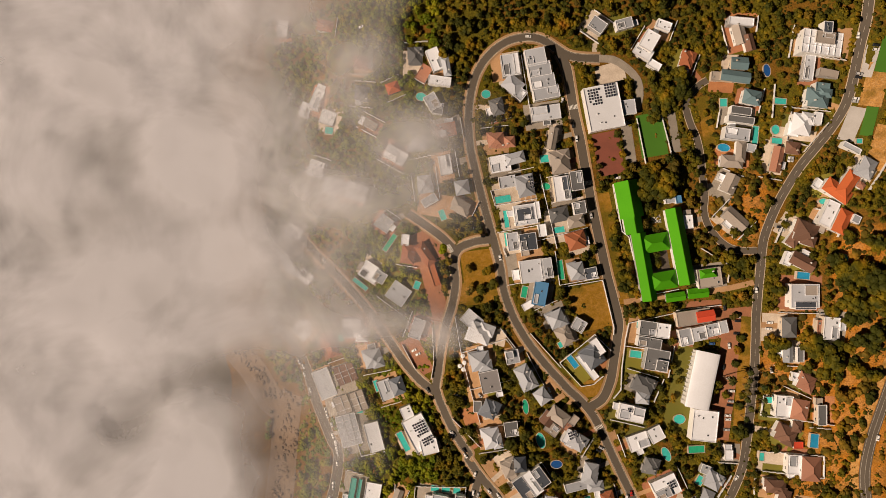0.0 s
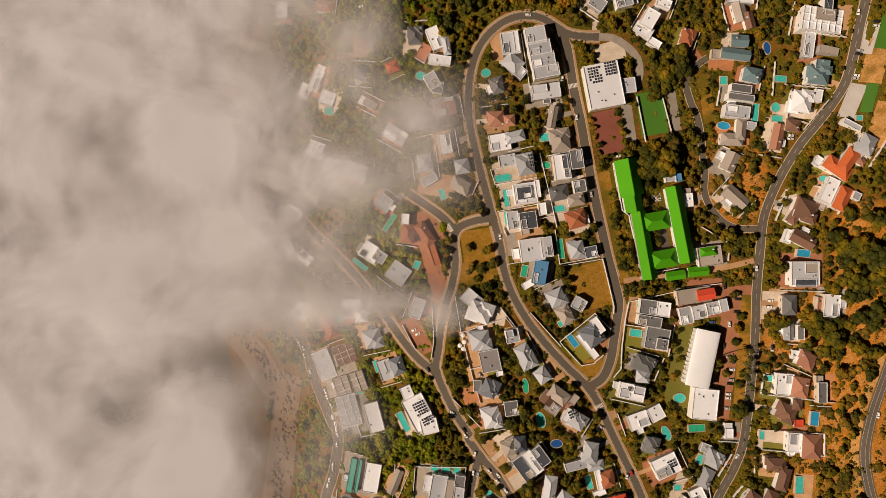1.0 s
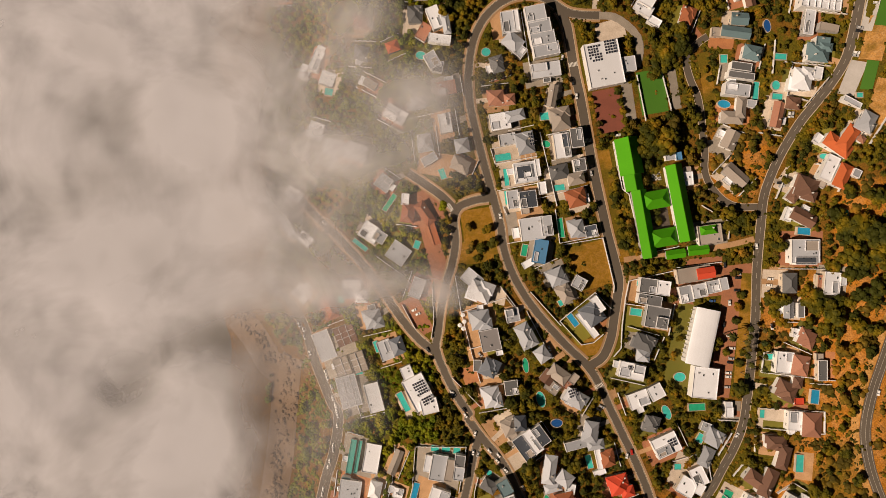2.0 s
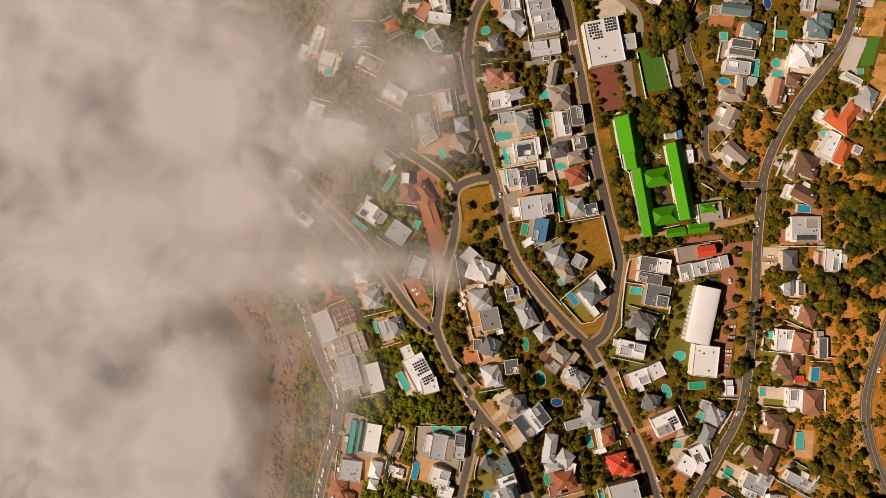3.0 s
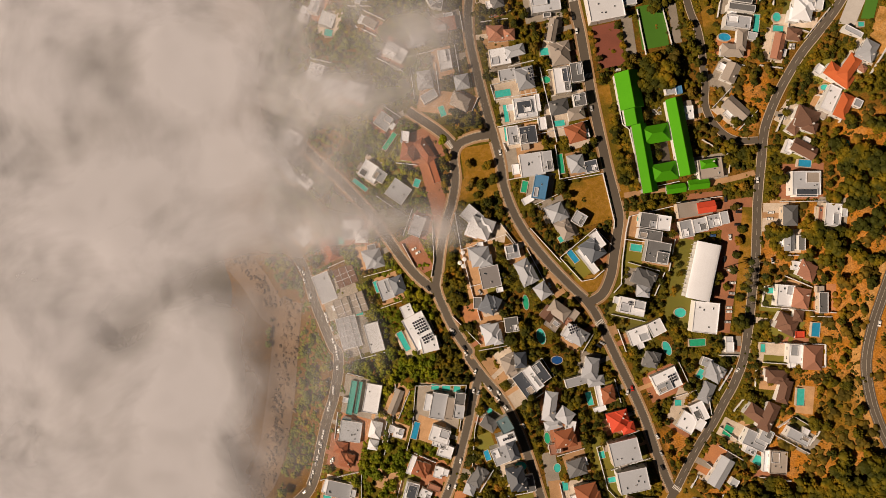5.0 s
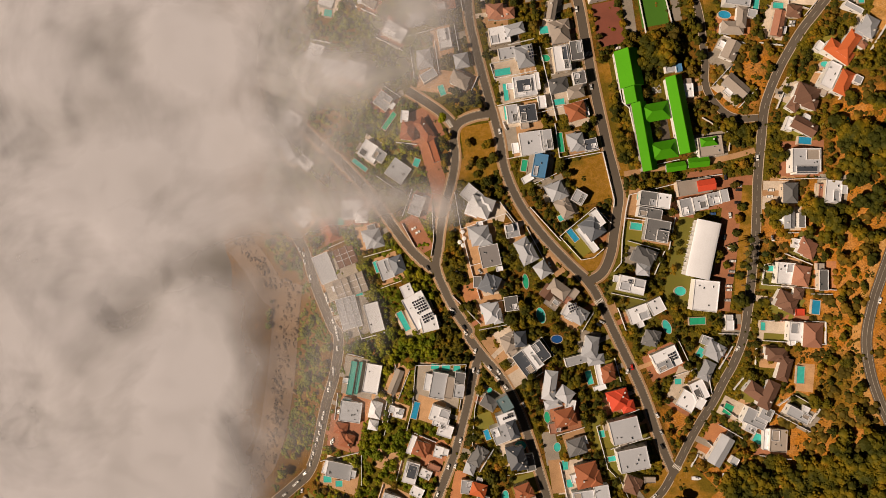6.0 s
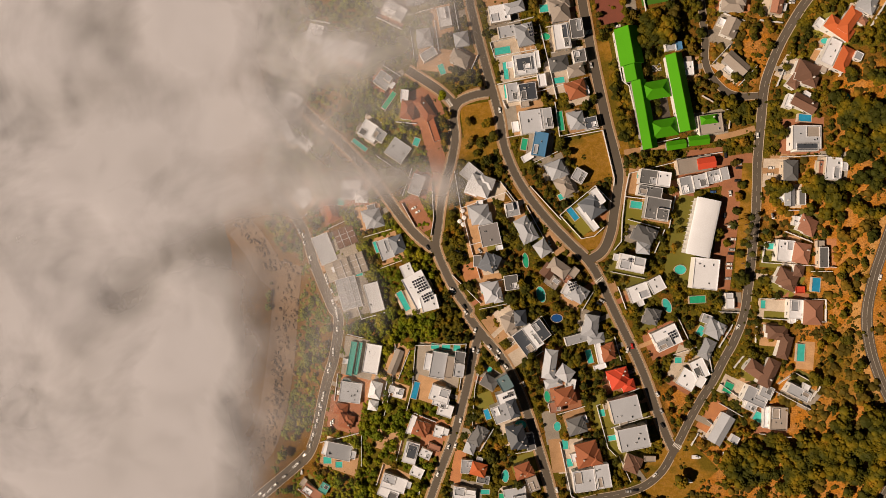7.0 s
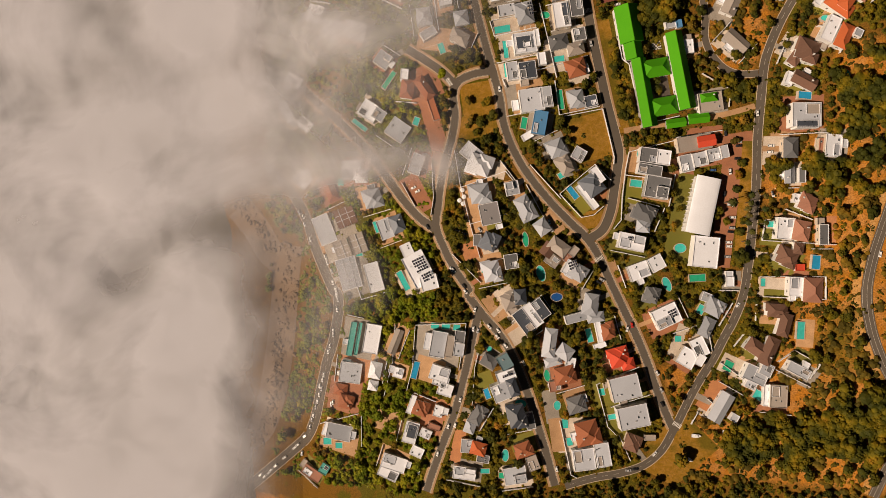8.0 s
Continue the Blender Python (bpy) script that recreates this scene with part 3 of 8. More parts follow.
                q.part("roof_terrace", ROOF[rng.choice("GDCW" if col != "W" else "GDG")], top).matrix_basis = m
                q = Shape()
                for x0, y0, x1, y1 in ((-tw / 2, -td / 2, tw / 2, -td / 2 + 0.25), (-tw / 2, td / 2 - 0.25, tw / 2, td / 2), (-tw / 2, -td / 2 + 0.25, -tw / 2 + 0.25, td / 2 - 0.25), (tw / 2 - 0.25, -td / 2 + 0.25, tw / 2, td / 2 - 0.25)):
                    q.box(tx + x0, ty + y0, h + 0.1, tx + x1, ty + y1, h + 0.7)
                q.part("terrace_rim", PARAPET, top).matrix_basis = m
            if gear and kind == "flat" and w > 6 and d > 6:
                for i in range(rng.choice((1, 2, 2, 3)) + (3 if w > 17 and d > 15 else 0)):
                    gx, gy = rng.uniform(-0.36, 0.36) * w, rng.uniform(-0.36, 0.36) * d
                    q = rng.random()
                    size = Matrix.Diagonal((rng.uniform(0.7, 1.3), rng.uniform(0.7, 1.9), 1, 1))
                    fitted("skylight" if q < 0.6 else "air_conditioner", SKYLIGHT if q < 0.6 else VENT, top, m @ Matrix.Translation((gx, gy, h + 0.12)) @ size)
        else:
            rise = min(w, d) / 2 * (0.16 if kind == "barrel" else 0.82 if col == "N" else 0.52)
            ob = hip_roof(w, d, h, rise, gable=kind == "gable", barrel=kind == "barrel").part("roof", ROOF[col], top)
            ob.matrix_basis = m
            if kind == "barrel":
                for i in range(12):
                    q = Shape()
                    v = (i - 5.5) * d / 12.5
                    q.box(-w / 2 - 1.2, v - 0.15, -1.0, -w / 2 - 0.05, v + 0.15, 1.6)
                    q.box(-w / 2 - 0.6, v - 0.15, 1.6, -w / 2 - 0.05, v + 0.15, h - 3.5)
                    q.part("buttress", wall, top).matrix_basis = m
            else:
                if category == "house" and rng.random() < 0.4:
                    q = Shape()
                    gx, gy = rng.choice((-1, 1)) * w * 0.27, rng.choice((-1, 1)) * d * 0.2
                    q.box(gx - 0.45, gy - 0.35, h - 0.2, gx + 0.45, gy + 0.35, h + rise + 0.5)
                    q.box(gx - 0.6, gy - 0.5, h + rise + 0.5, gx + 0.6, gy + 0.5, h + rise + 0.68)
                    q.part("chimney", wall, top).matrix_basis = m
                ob = ridge_cap(w, d, h, rise, kind == "gable").part("ridge_cap", ROOF[col], top)
                ob.matrix_basis = m
        # openings on the two long and two short sides
        floors = 2 if h > 6.4 else 1
        for fl in range(floors):
            zc = 1.6 + 3.0 * fl
            for sx, length, off in ((0, w, d / 2), (180, w, d / 2), (90, d, w / 2), (270, d, w / 2)):
                if length < 5 or (n and sx) or (fl and sx in (90, 270)):
                    continue
                k = 1 if length < 11 or n else 2
                for i in range(k):
                    u = (i + 0.5) / k * length - length / 2
                    if n == 0 and fl == 0 and sx == 0 and i == 0:
                        fitted("door", DOOR, top, m @ pose(0, 0, 0, 0, 0, sx) @ Matrix.Translation((u, -off, 0.0)) @ Matrix.Diagonal((1.2, 1, 2.1, 1)))
                        continue
                    win = fitted("window", WINDOW, top, m @ pose(0, 0, 0, 0, 0, sx) @ Matrix.Translation((u, -off, zc)) @ Matrix.Diagonal((2.2, 1, 1.5, 1)))
                    fitted("pane", PANE, win, Matrix.Identity(4))
    if category == "house":
        pergola(top, blocks[0])
    for i, (x, y, nx, ny, pw, pd, rot, lift) in enumerate(solar):
        m = Matrix.Translation((x - bx, y - by, height(x, y) - height(bx, by) + lift)) @ pose(0, 0, 0, 0, 0, rot)
        for a in range(nx):
            for b in range(ny):
                if rng.random() < 0.04:
                    continue
                fitted("solar_panel", PANEL, top, m @ pose((a - (nx - 1) / 2) * pw, (b - (ny - 1) / 2) * pd, 0.25, 12, 0, 0) @ Matrix.Diagonal((pw * 0.86, pd * 0.8, 1, 1)))
    return top


def pool(x, y, w, d, rot, tint="q", round_=False, deck="white"):
    """A swimming pool with its coping and water."""
    mark(x, y, w + 2, d + 2, rot)
    mark(x, y, w, d, rot, solid, grow=1.2)
    c, s = math.cos(radians(rot)), math.sin(radians(rot))
    around = [height(x + i * w / 2 * c - j * d / 2 * s, y + i * w / 2 * s + j * d / 2 * c) for i in (-1, 0, 1) for j in (-1, 0, 1)]
    z = max(around)
    deep = z - min(around) + 1.5
    top = new("swimming_pool")
    top.matrix_basis = pose(x, y, z, 0, 0, rot)
    word = {"q": "turquoise", "b": "clear blue", "n": "deep blue covered", "g": "green"}[tint]
    tagged(top, f"{'oval' if round_ else 'rectangular'} garden swimming pool with {word} water and pale coping", "swimming pool")
    n = 20 if round_ else 4
    def ring(k, zz):
        if round_:
            return [((w / 2 + k) * math.cos(math.tau * i / n), (d / 2 + k) * math.sin(math.tau * i / n), zz) for i in range(n)]
        return [(-w / 2 - k, -d / 2 - k, zz), (w / 2 + k, -d / 2 - k, zz), (w / 2 + k, d / 2 + k, zz), (-w / 2 - k, d / 2 + k, zz)]
    lift = 0.3
    o0, o1, i1, i0 = ring(0.4, -deep), ring(0.4, lift), ring(0, lift), ring(0, -deep)
    sh = Shape()
    for i in range(n):
        j = (i + 1) % n
        for a, b in ((o0, o1), (o1, i1), (i1, i0)):
            sh.poly((a[i], a[j], b[j], b[i]))
    sh.part("coping", PAVING[deck], top)
    sh = Shape()
    sh.poly(ring(0, lift - 0.18))
    sh.part("water", WATER[tint], top)
    return top


def garden_wall(pts, h=1.9, thick=0.28, kind=0):
    """A boundary wall that steps down the slope, with a coping."""
    line = spline_straight(pts, 4.0)
    top = new("garden_wall")
    top.location = (line[0][0], line[0][1], height(*line[0]))
    tagged(top, ("white plastered garden wall with a flat coping", "cream plastered boundary wall between the plots", "grey plastered garden wall")[kind], "wall")
    base, cap = Shape(), Shape()
    for (x0, y0), (x1, y1) in zip(line, line[1:]):
        if not (free(x0, y0, lanes) and free(x1, y1, lanes)):
            continue
        mark((x0 + x1) / 2, (y0 + y1) / 2, math.hypot(x1 - x0, y1 - y0), thick, math.degrees(math.atan2(y1 - y0, x1 - x0)), grow=0.2)
        mark((x0 + x1) / 2, (y0 + y1) / 2, math.hypot(x1 - x0, y1 - y0), thick, math.degrees(math.atan2(y1 - y0, x1 - x0)), walled, grow=1.3)
        z = max(height(x0, y0), height(x1, y1)) - top.location.z
        low = min(height(x0, y0), height(x1, y1)) - top.location.z - 0.5
        length = math.hypot(x1 - x0, y1 - y0)
        m = Matrix.Translation(((x0 + x1) / 2 - line[0][0], (y0 + y1) / 2 - line[0][1], 0)) @ pose(0, 0, 0, 0, 0, math.degrees(math.atan2(y1 - y0, x1 - x0)))
        base.box(-length / 2, -thick / 2, low, length / 2, thick / 2, z + h, 0, m)
        cap.box(-length / 2 - 0.05, -thick / 2 - 0.08, z + h, length / 2 + 0.05, thick / 2 + 0.08, z + h + 0.1, 0, m)
    base.part("wall_panel", WALL[kind], top)
    cap.part("wall_coping", PARAPET, top)
    return top


def spline_straight(pts, step=5.0):
    out = []
    for (x0, y0), (x1, y1) in zip(pts, pts[1:]):
        n = max(1, int(math.hypot(x1 - x0, y1 - y0) / step))
        out += [(x0 + (x1 - x0) * i / n, y0 + (y1 - y0) * i / n) for i in range(n)]
    return out + [tuple(pts[-1])]


# ---- cars ----
def car_proto(paint, word):
    top = new("car")
    tagged(top, f"{word} hatchback car standing on the road", "car", "parked cars")
    sh = Shape()
    prof = [(-2.1, 0.35), (-2.15, 0.75), (-2.0, 0.95), (-1.0, 1.0), (1.2, 1.0), (2.0, 0.85), (2.15, 0.6), (2.1, 0.35)]
    n = len(prof)
    pts = [(x, y * (0.86 if z > 0.9 else 0.9 if abs(x) > 2.05 else 0.92), z) for y in (-1, 1) for x, z in prof]
    sh.faces(pts, [tuple(range(n - 1, -1, -1))[::-1], tuple(range(2 * n - 1, n - 1, -1))])
    sh.faces(pts, [(i, i + n, (i + 1) % n + n, (i + 1) % n) for i in range(n)])
    sh.part("body", paint, top)
    g = Shape()
    b = [(-1.95, -0.78, 0.97), (1.05, -0.78, 0.97), (1.05, 0.78, 0.97), (-1.95, 0.78, 0.97)]
    t = [(-1.55, -0.62, 1.42), (0.3, -0.62, 1.45), (0.3, 0.62, 1.45), (-1.55, 0.62, 1.42)]
    g.faces(b + t, [(0, 1, 5, 4), (1, 2, 6, 5), (2, 3, 7, 6), (3, 0, 4, 7)])
    g.part("windows", GLASS, top, "dark glazing")
    r = Shape()
    r.box(-1.58, -0.64, 1.40, 0.33, 0.64, 1.50)
    r.part("roof_panel", paint, top)
    w = Shape()
    k = 12
    ring = [(0.33 * math.cos(math.tau * i / k), 0.33 * math.sin(math.tau * i / k)) for i in range(k)]
    pts = [(x, -0.1, z) for x, z in ring] + [(x, 0.1, z) for x, z in ring]
    w.faces(pts, [tuple(range(k)), tuple(range(2 * k - 1, k - 1, -1))] + [(i, i + k, (i + 1) % k + k, (i + 1) % k) for i in range(k)])
    wm, hm = w.mesh("wheel", RUBBER), w.mesh("hub", PALEMETAL)
    for x in (-1.3, 1.3):
        for y in (-0.82, 0.82):
            ob = fitted("wheel", wm, top, Matrix.Translation((x, y, 0.33)))
            fitted("hub", hm, ob, pose(0, 0.02 * (1 if y > 0 else -1), 0) @ Matrix.Diagonal((0.6, 1.0, 0.6, 1)))
    return top


PROTO, USED = {}, set()


def put(key, m):
    ob = PROTO[key]
    if key in USED:
        return copy_thing(ob, m @ Matrix.Diagonal((1 / ob.scale.x, 1 / ob.scale.y, 1 / ob.scale.z, 1)))
    USED.add(key)
    ob.matrix_basis = m
    return ob


def slope_pose(x, y, rot, lift):
    nx = height(x + 1, y) - height(x - 1, y)
    ny = height(x, y + 1) - height(x, y - 1)
    up = Vector((-nx / 2, -ny / 2, 1)).normalized()
    f = Vector((math.cos(radians(rot)), math.sin(radians(rot)), 0))
    f = (f - up * f.dot(up)).normalized()
    s = up.cross(f)
    return Matrix.Translation((x, y, height(x, y) + lift)) @ Matrix((f, s, up)).transposed().to_4x4()


def car(x, y, rot, key="w"):
    mark(x, y, 4.5, 2, rot, grow=0.1)
    return put("car_" + key, slope_pose(x, y, rot, 0.12))


for key, word in (("w", "white"), ("s", "silver"), ("k", "black"), ("r", "red"), ("b", "blue")):
    PROTO["car_" + key] = car_proto(CARPAINT[key], word)


# ---- planting ----
def clump(sh, c, r, rg, flat=0.8):
    """One lump of leaves: a rough, uneven many-sided body with a few loose leaf blades."""
    g = (1 + 5 ** 0.5) / 2
    ico = [(-1, g, 0), (1, g, 0), (-1, -g, 0), (1, -g, 0), (0, -1, g), (0, 1, g), (0, -1, -g), (0, 1, -g), (g, 0, -1), (g, 0, 1), (-g, 0, -1), (-g, 0, 1)]
    fs = [(0, 11, 5), (0, 5, 1), (0, 1, 7), (0, 7, 10), (0, 10, 11), (1, 5, 9), (5, 11, 4), (11, 10, 2), (10, 7, 6), (7, 1, 8),
          (3, 9, 4), (3, 4, 2), (3, 2, 6), (3, 6, 8), (3, 8, 9), (4, 9, 5), (2, 4, 11), (6, 2, 10), (8, 6, 7), (9, 8, 1)]
    q = Euler((rg.uniform(0, 6), rg.uniform(0, 6), rg.uniform(0, 6))).to_matrix()
    pts = []
    for p in ico:
        v = q @ Vector(p).normalized() * r * rg.uniform(0.55, 1.25)
        pts.append((c[0] + v.x, c[1] + v.y, c[2] + v.z * flat))
    sh.faces(pts, fs)


def lobe(sh, c, r, rg, flat=0.85):
    """A large uneven body of foliage, under the clumps."""
    t = (1 + 5 ** 0.5) / 2
    ico = [(-1, t, 0), (1, t, 0), (-1, -t, 0), (1, -t, 0), (0, -1, t), (0, 1, t), (0, -1, -t), (0, 1, -t), (t, 0, -1), (t, 0, 1), (-t, 0, -1), (-t, 0, 1)]
    fs = [(0, 11, 5), (0, 5, 1), (0, 1, 7), (0, 7, 10), (0, 10, 11), (1, 5, 9), (5, 11, 4), (11, 10, 2), (10, 7, 6), (7, 1, 8),
          (3, 9, 4), (3, 4, 2), (3, 2, 6), (3, 6, 8), (3, 8, 9), (4, 9, 5), (2, 4, 11), (6, 2, 10), (8, 6, 7), (9, 8, 1)]
    pts, tris, mid = [Vector(q).normalized() for q in ico], [], {}

    def half(a, b):
        key = (min(a, b), max(a, b))
        if key not in mid:
            mid[key] = len(pts)
            pts.append(((pts[a] + pts[b]) / 2).normalized())
        return mid[key]

    for a, b, d in fs:
        e, f, g = half(a, b), half(b, d), half(d, a)
        tris += [(a, e, g), (e, b, f), (g, f, d), (e, f, g)]
    out = []
    for q in pts:
        k = r * rg.uniform(0.86, 1.12)
        out.append((c[0] + q.x * k, c[1] + q.y * k, c[2] + q.z * k * flat))
    sh.faces(out, tris)


def blade(sh, c, r, rg):
    q = Euler((rg.uniform(-0.9, 0.9), rg.uniform(-0.9, 0.9), rg.uniform(0, 6))).to_matrix()
    sh.poly([Vector(c) + q @ Vector(p) * r for p in ((-1, 0, 0), (0, -0.5, 0.1), (1.1, 0, 0), (0, 0.5, 0.1))])


def limb(sh, p, q, r0, r1, k=6):
    p, q = Vector(p), Vector(q)
    m = (q - p).to_track_quat("Z", "Y").to_matrix()
    a = [p + m @ Vector((r0 * math.cos(math.tau * i / k), r0 * math.sin(math.tau * i / k), 0)) for i in range(k)]
    b = [q + m @ Vector((r1 * math.cos(math.tau * i / k), r1 * math.sin(math.tau * i / k), 0)) for i in range(k)]
    sh.faces(a + b, [(i, (i + 1) % k, (i + 1) % k + k, i + k) for i in range(k)] + [tuple(range(k, 2 * k))])


def tree_proto(seed, label, radius, tall, mat, spread=1.0, n=70):
    rg = random.Random(seed)
    top = new("tree")
    tagged(top, label, "tree", "garden trees")
    tr, cr = Shape(), Shape()
    fork = tall * 0.35
    limb(tr, (0, 0, -1.0), (0.1, 0.05, fork), radius * 0.09, radius * 0.06)
    heads = []
    for i in range(6):
        a = math.tau * i / 6 + rg.uniform(-0.4, 0.4)
        e = Vector((math.cos(a), math.sin(a), 0)) * radius * rg.uniform(0.35, 0.75) + Vector((0, 0, tall * rg.uniform(0.55, 0.85)))
        limb(tr, (0.1, 0.05, fork), e, radius * 0.055, radius * 0.018, 5)
        heads.append(e)
    heads.append(Vector((0, 0, tall * 0.85)))
    lobes = [(h, radius * rg.uniform(0.32, 0.5)) for h in heads]
    for h, r in lobes:
        lobe(cr, h, r * 1.08, rg, 0.8)
    for i in range(n):
        h, r = rg.choice(lobes)
        d = Vector((rg.gauss(0, 1), rg.gauss(0, 1), rg.gauss(0.3, 0.8))).normalized() * r * rg.uniform(0.85, 1.08)
        c = h + Vector((d.x * spread, d.y * spread, d.z * 0.8))
        clump(cr, c, radius * rg.uniform(0.09, 0.17), rg)
        for j in range(4):
            o = Vector((rg.gauss(0, 1), rg.gauss(0, 1), rg.gauss(0.2, 0.7))).normalized() * radius * 0.2
            blade(cr, c + o, radius * rg.uniform(0.04, 0.08), rg)
    tr.part("trunk", BARK, top)
    cr.part("crown", mat, top)
    return top


def palm_proto():
    rg = random.Random(31)
    top = new("palm_tree")
    tagged(top, "tall slender palm tree with a small crown of fronds", "palm tree", "palms along the road")
    tr, cr = Shape(), Shape()
    p = Vector((0, 0, -1))
    for i in range(6):
        q = Vector((0.03 * i * i, 0.01 * i * i, 2.0 * (i + 1)))
        limb(tr, p, q, 0.26 - 0.015 * i, 0.25 - 0.015 * i, 7)
        p = q
    for i in range(26):
        a, up = math.tau * i * 0.381, rg.uniform(-0.3, 0.9)
        prev, w0 = p.copy(), 0.12
        for j in range(5):
            t = (j + 1) / 5
            nxt = p + Vector((math.cos(a), math.sin(a), 0)) * 2.6 * t + Vector((0, 0, 2.2 * up * t - 2.2 * t * t))
            side = Vector((-math.sin(a), math.cos(a), 0.0))
            w1 = 0.38 * math.sin(math.pi * (0.15 + 0.8 * t))
            cr.poly((prev - side * w0, nxt - side * w1, nxt, prev))
            cr.poly((prev, nxt, nxt + side * w1, prev + side * w0))
            prev, w0 = nxt, w1
    tr.part("trunk", BARK, top)
    cr.part("crown", FROND, top)
    return top


PROTO["tree_a"] = tree_proto(1, "broad leafy tree with a dark olive-green crown", 4.0, 6.5, LEAF)
PROTO["tree_b"] = tree_proto(2, "round garden tree with dense dark green leaves", 3.6, 7.0, LEAF, 0.9)
PROTO["tree_c"] = tree_proto(3, "spreading tree with an uneven green crown", 4.5, 6.0, LEAF, 1.1, 80)
PROTO["tree_d"] = tree_proto(4, "dry yellow-brown tree with a thin crown", 3.8, 5.5, LEAF_DRY, 1.0, 55)
PROTO["tree_e"] = tree_proto(5, "low bushy tree with olive leaves", 3.5, 4.5, LEAF, 1.15, 60)
PROTO["tree_f"] = tree_proto(6, "broad fresh green tree in the lower gardens", 4.0, 6.5, LEAF_GREEN)
PROTO["tree_g"] = tree_proto(7, "low spreading bright green tree in the lower gardens", 3.5, 4.8, LEAF_GREEN, 1.15, 60)
PROTO["palm"] = palm_proto()


MASS = []


def tree(x, y, r, kind="a"):
    """A tree with a crown of radius r metres; past the first 300 it goes into the joined planting."""
    if not all(free(x + i * r * 0.45, y + j * r * 0.45, solid) for i, j in ((0, 0), (1, 0), (-1, 0), (0, 1), (0, -1))):
        return None
    key = "tree_" + kind
    size = r / {"a": 4.0, "b": 3.6, "c": 4.5, "d": 3.8, "e": 3.5}[kind]
    if x < -5:
        key, size = ("tree_f", r / 4.0) if kind in "abc" else ("tree_g", r / 3.5)
    tall = size * rng.uniform(0.85, 1.15)
    mark(x, y, r * 1.3, r * 1.3, 0, grow=0.0)
    if tree.count >= 300 or r < 2.0:
        MASS.append((x, y, r, kind))
        return None
    tree.count += 1
    return put(key, pose(x, y, height(x, y) - 0.2, 0, 0, rng.uniform(0, 360)) @ Matrix.Diagonal((size, size, tall, 1)))


tree.count = 0


def palm(x, y, s=1.0):
    return put("palm", pose(x, y, height(x, y) - 0.2, 0, 0, rng.uniform(0, 360)) @ Matrix.Diagonal((s, s, s, 1)))


def plant_row(pts, step, r, kind="a"):
    """Trees set along a line."""
    for q in spline(pts, step):
        tree(q.x + rng.uniform(-0.7, 0.7), q.y + rng.uniform(-0.7, 0.7), r * rng.uniform(0.8, 1.2), kind)


def grove(x, y, w, d, rot, count, r, kinds="abc"):
    """A thick stand of trees."""
    c, s = math.cos(radians(rot)), math.sin(radians(rot))
    for i in range(count):
        a, b = rng.uniform(-w / 2, w / 2), rng.uniform(-d / 2, d / 2)
        tree(x + a * c - b * s, y + a * s + b * c, r * rng.uniform(0.7, 1.25), rng.choice(kinds))


def driveways():
    """A paved drive from each house to the street, where the street is near and nothing is in between."""
    for x, y, w, d, rot in DRIVES:
        at = Vector((x, y))
        best = None
        for rec in LINES:
            for q in rec[2]:
                gap = (q - at).length - rec[3] / 2
                if best is None or gap < best[0]:
                    best = (gap, q)
        gap, q = best
        reach = min(w, d) / 2
        if gap - reach > 16 or gap - reach < 1.5:
            continue
        way = (q - at).normalized()
        start, end = at + way * (reach + 0.6), at + way * (gap - 0.2)
        steps = [start + (end - start) * i / 6 for i in range(1, 6)]
        if not all(free(p.x, p.y, solid) for p in steps):
            continue
        mid, long = (start + end) / 2, (end - start).length
        kind = rng.choice(("tan", "brick", "white", "grey"))
        ob = drape(mid.x, mid.y, long, rng.uniform(3.0, 5.0), math.degrees(math.atan2(way.y, way.x)), 0.075 + rng.uniform(0, 0.01), "driveway", PAVING[kind])
        tagged(ob, {"tan": "tan paved drive from a house to the street", "brick": "red brick drive from a house to the street",
                    "white": "pale concrete drive from a house to the street", "grey": "grey concrete drive from a house to the street"}[kind], "driveway", kind="structure")
        for p in steps:
            mark(p.x, p.y, 3, 3, 0, grow=0.0)


def plot_walls():
    """Low walls round the gardens, where nothing stands in their way."""
    for x, y, w, d, rot in PLOTS:
        c, s = math.cos(radians(rot)), math.sin(radians(rot))
        a, b = w / 2 + rng.uniform(2.5, 5), d / 2 + rng.uniform(2.5, 5)
        ring = [(-a, -b), (a, -b), (a, b), (-a, b), (-a, -b)]
        ring = [(x + u * c - v * s, y + u * s + v * c) for u, v in ring]
        for p, q in zip(ring, ring[1:]):
            if rng.random() < 0.12:
                continue
            h, kind = rng.uniform(1.3, 2.1), rng.choice((0, 0, 0, 0, 1))
            run = [(p[0] + (q[0] - p[0]) * i / 12, p[1] + (q[1] - p[1]) * i / 12) for i in range(13)]
            if plot_walls.count < 190 and all(free(*r, solid) and free(*r, walled) for r in run) and free(*run[6], scrub) and (free(*run[2]) or free(*run[10])):
                plot_walls.count += 1
                garden_wall([run[0], run[-1]], h=h, kind=kind)


plot_walls.count = 0


# ---- markings and boats ----
def flat_box(x, y, w, d, rot, lift, name, mat, parent):
    """A thin painted strip on sloping ground."""
    c, s = math.cos(radians(rot)), math.sin(radians(rot))
    sh = Shape()
    n = max(1, int(max(w, d) / 4))
    for i in range(n):
        p = []
        for u, v in ((0, 0), (1, 0), (1, 1), (0, 1)):
            a, b = ((i + u) / n - 0.5, v - 0.5) if w >= d else (u - 0.5, (i + v) / n - 0.5)
            px, py = x + a * w * c - b * d * s, y + a * w * s + b * d * c
            p.append((px, py, height(px, py) + lift))
        sh.poly(p)
    return sh.part(name, mat, parent)


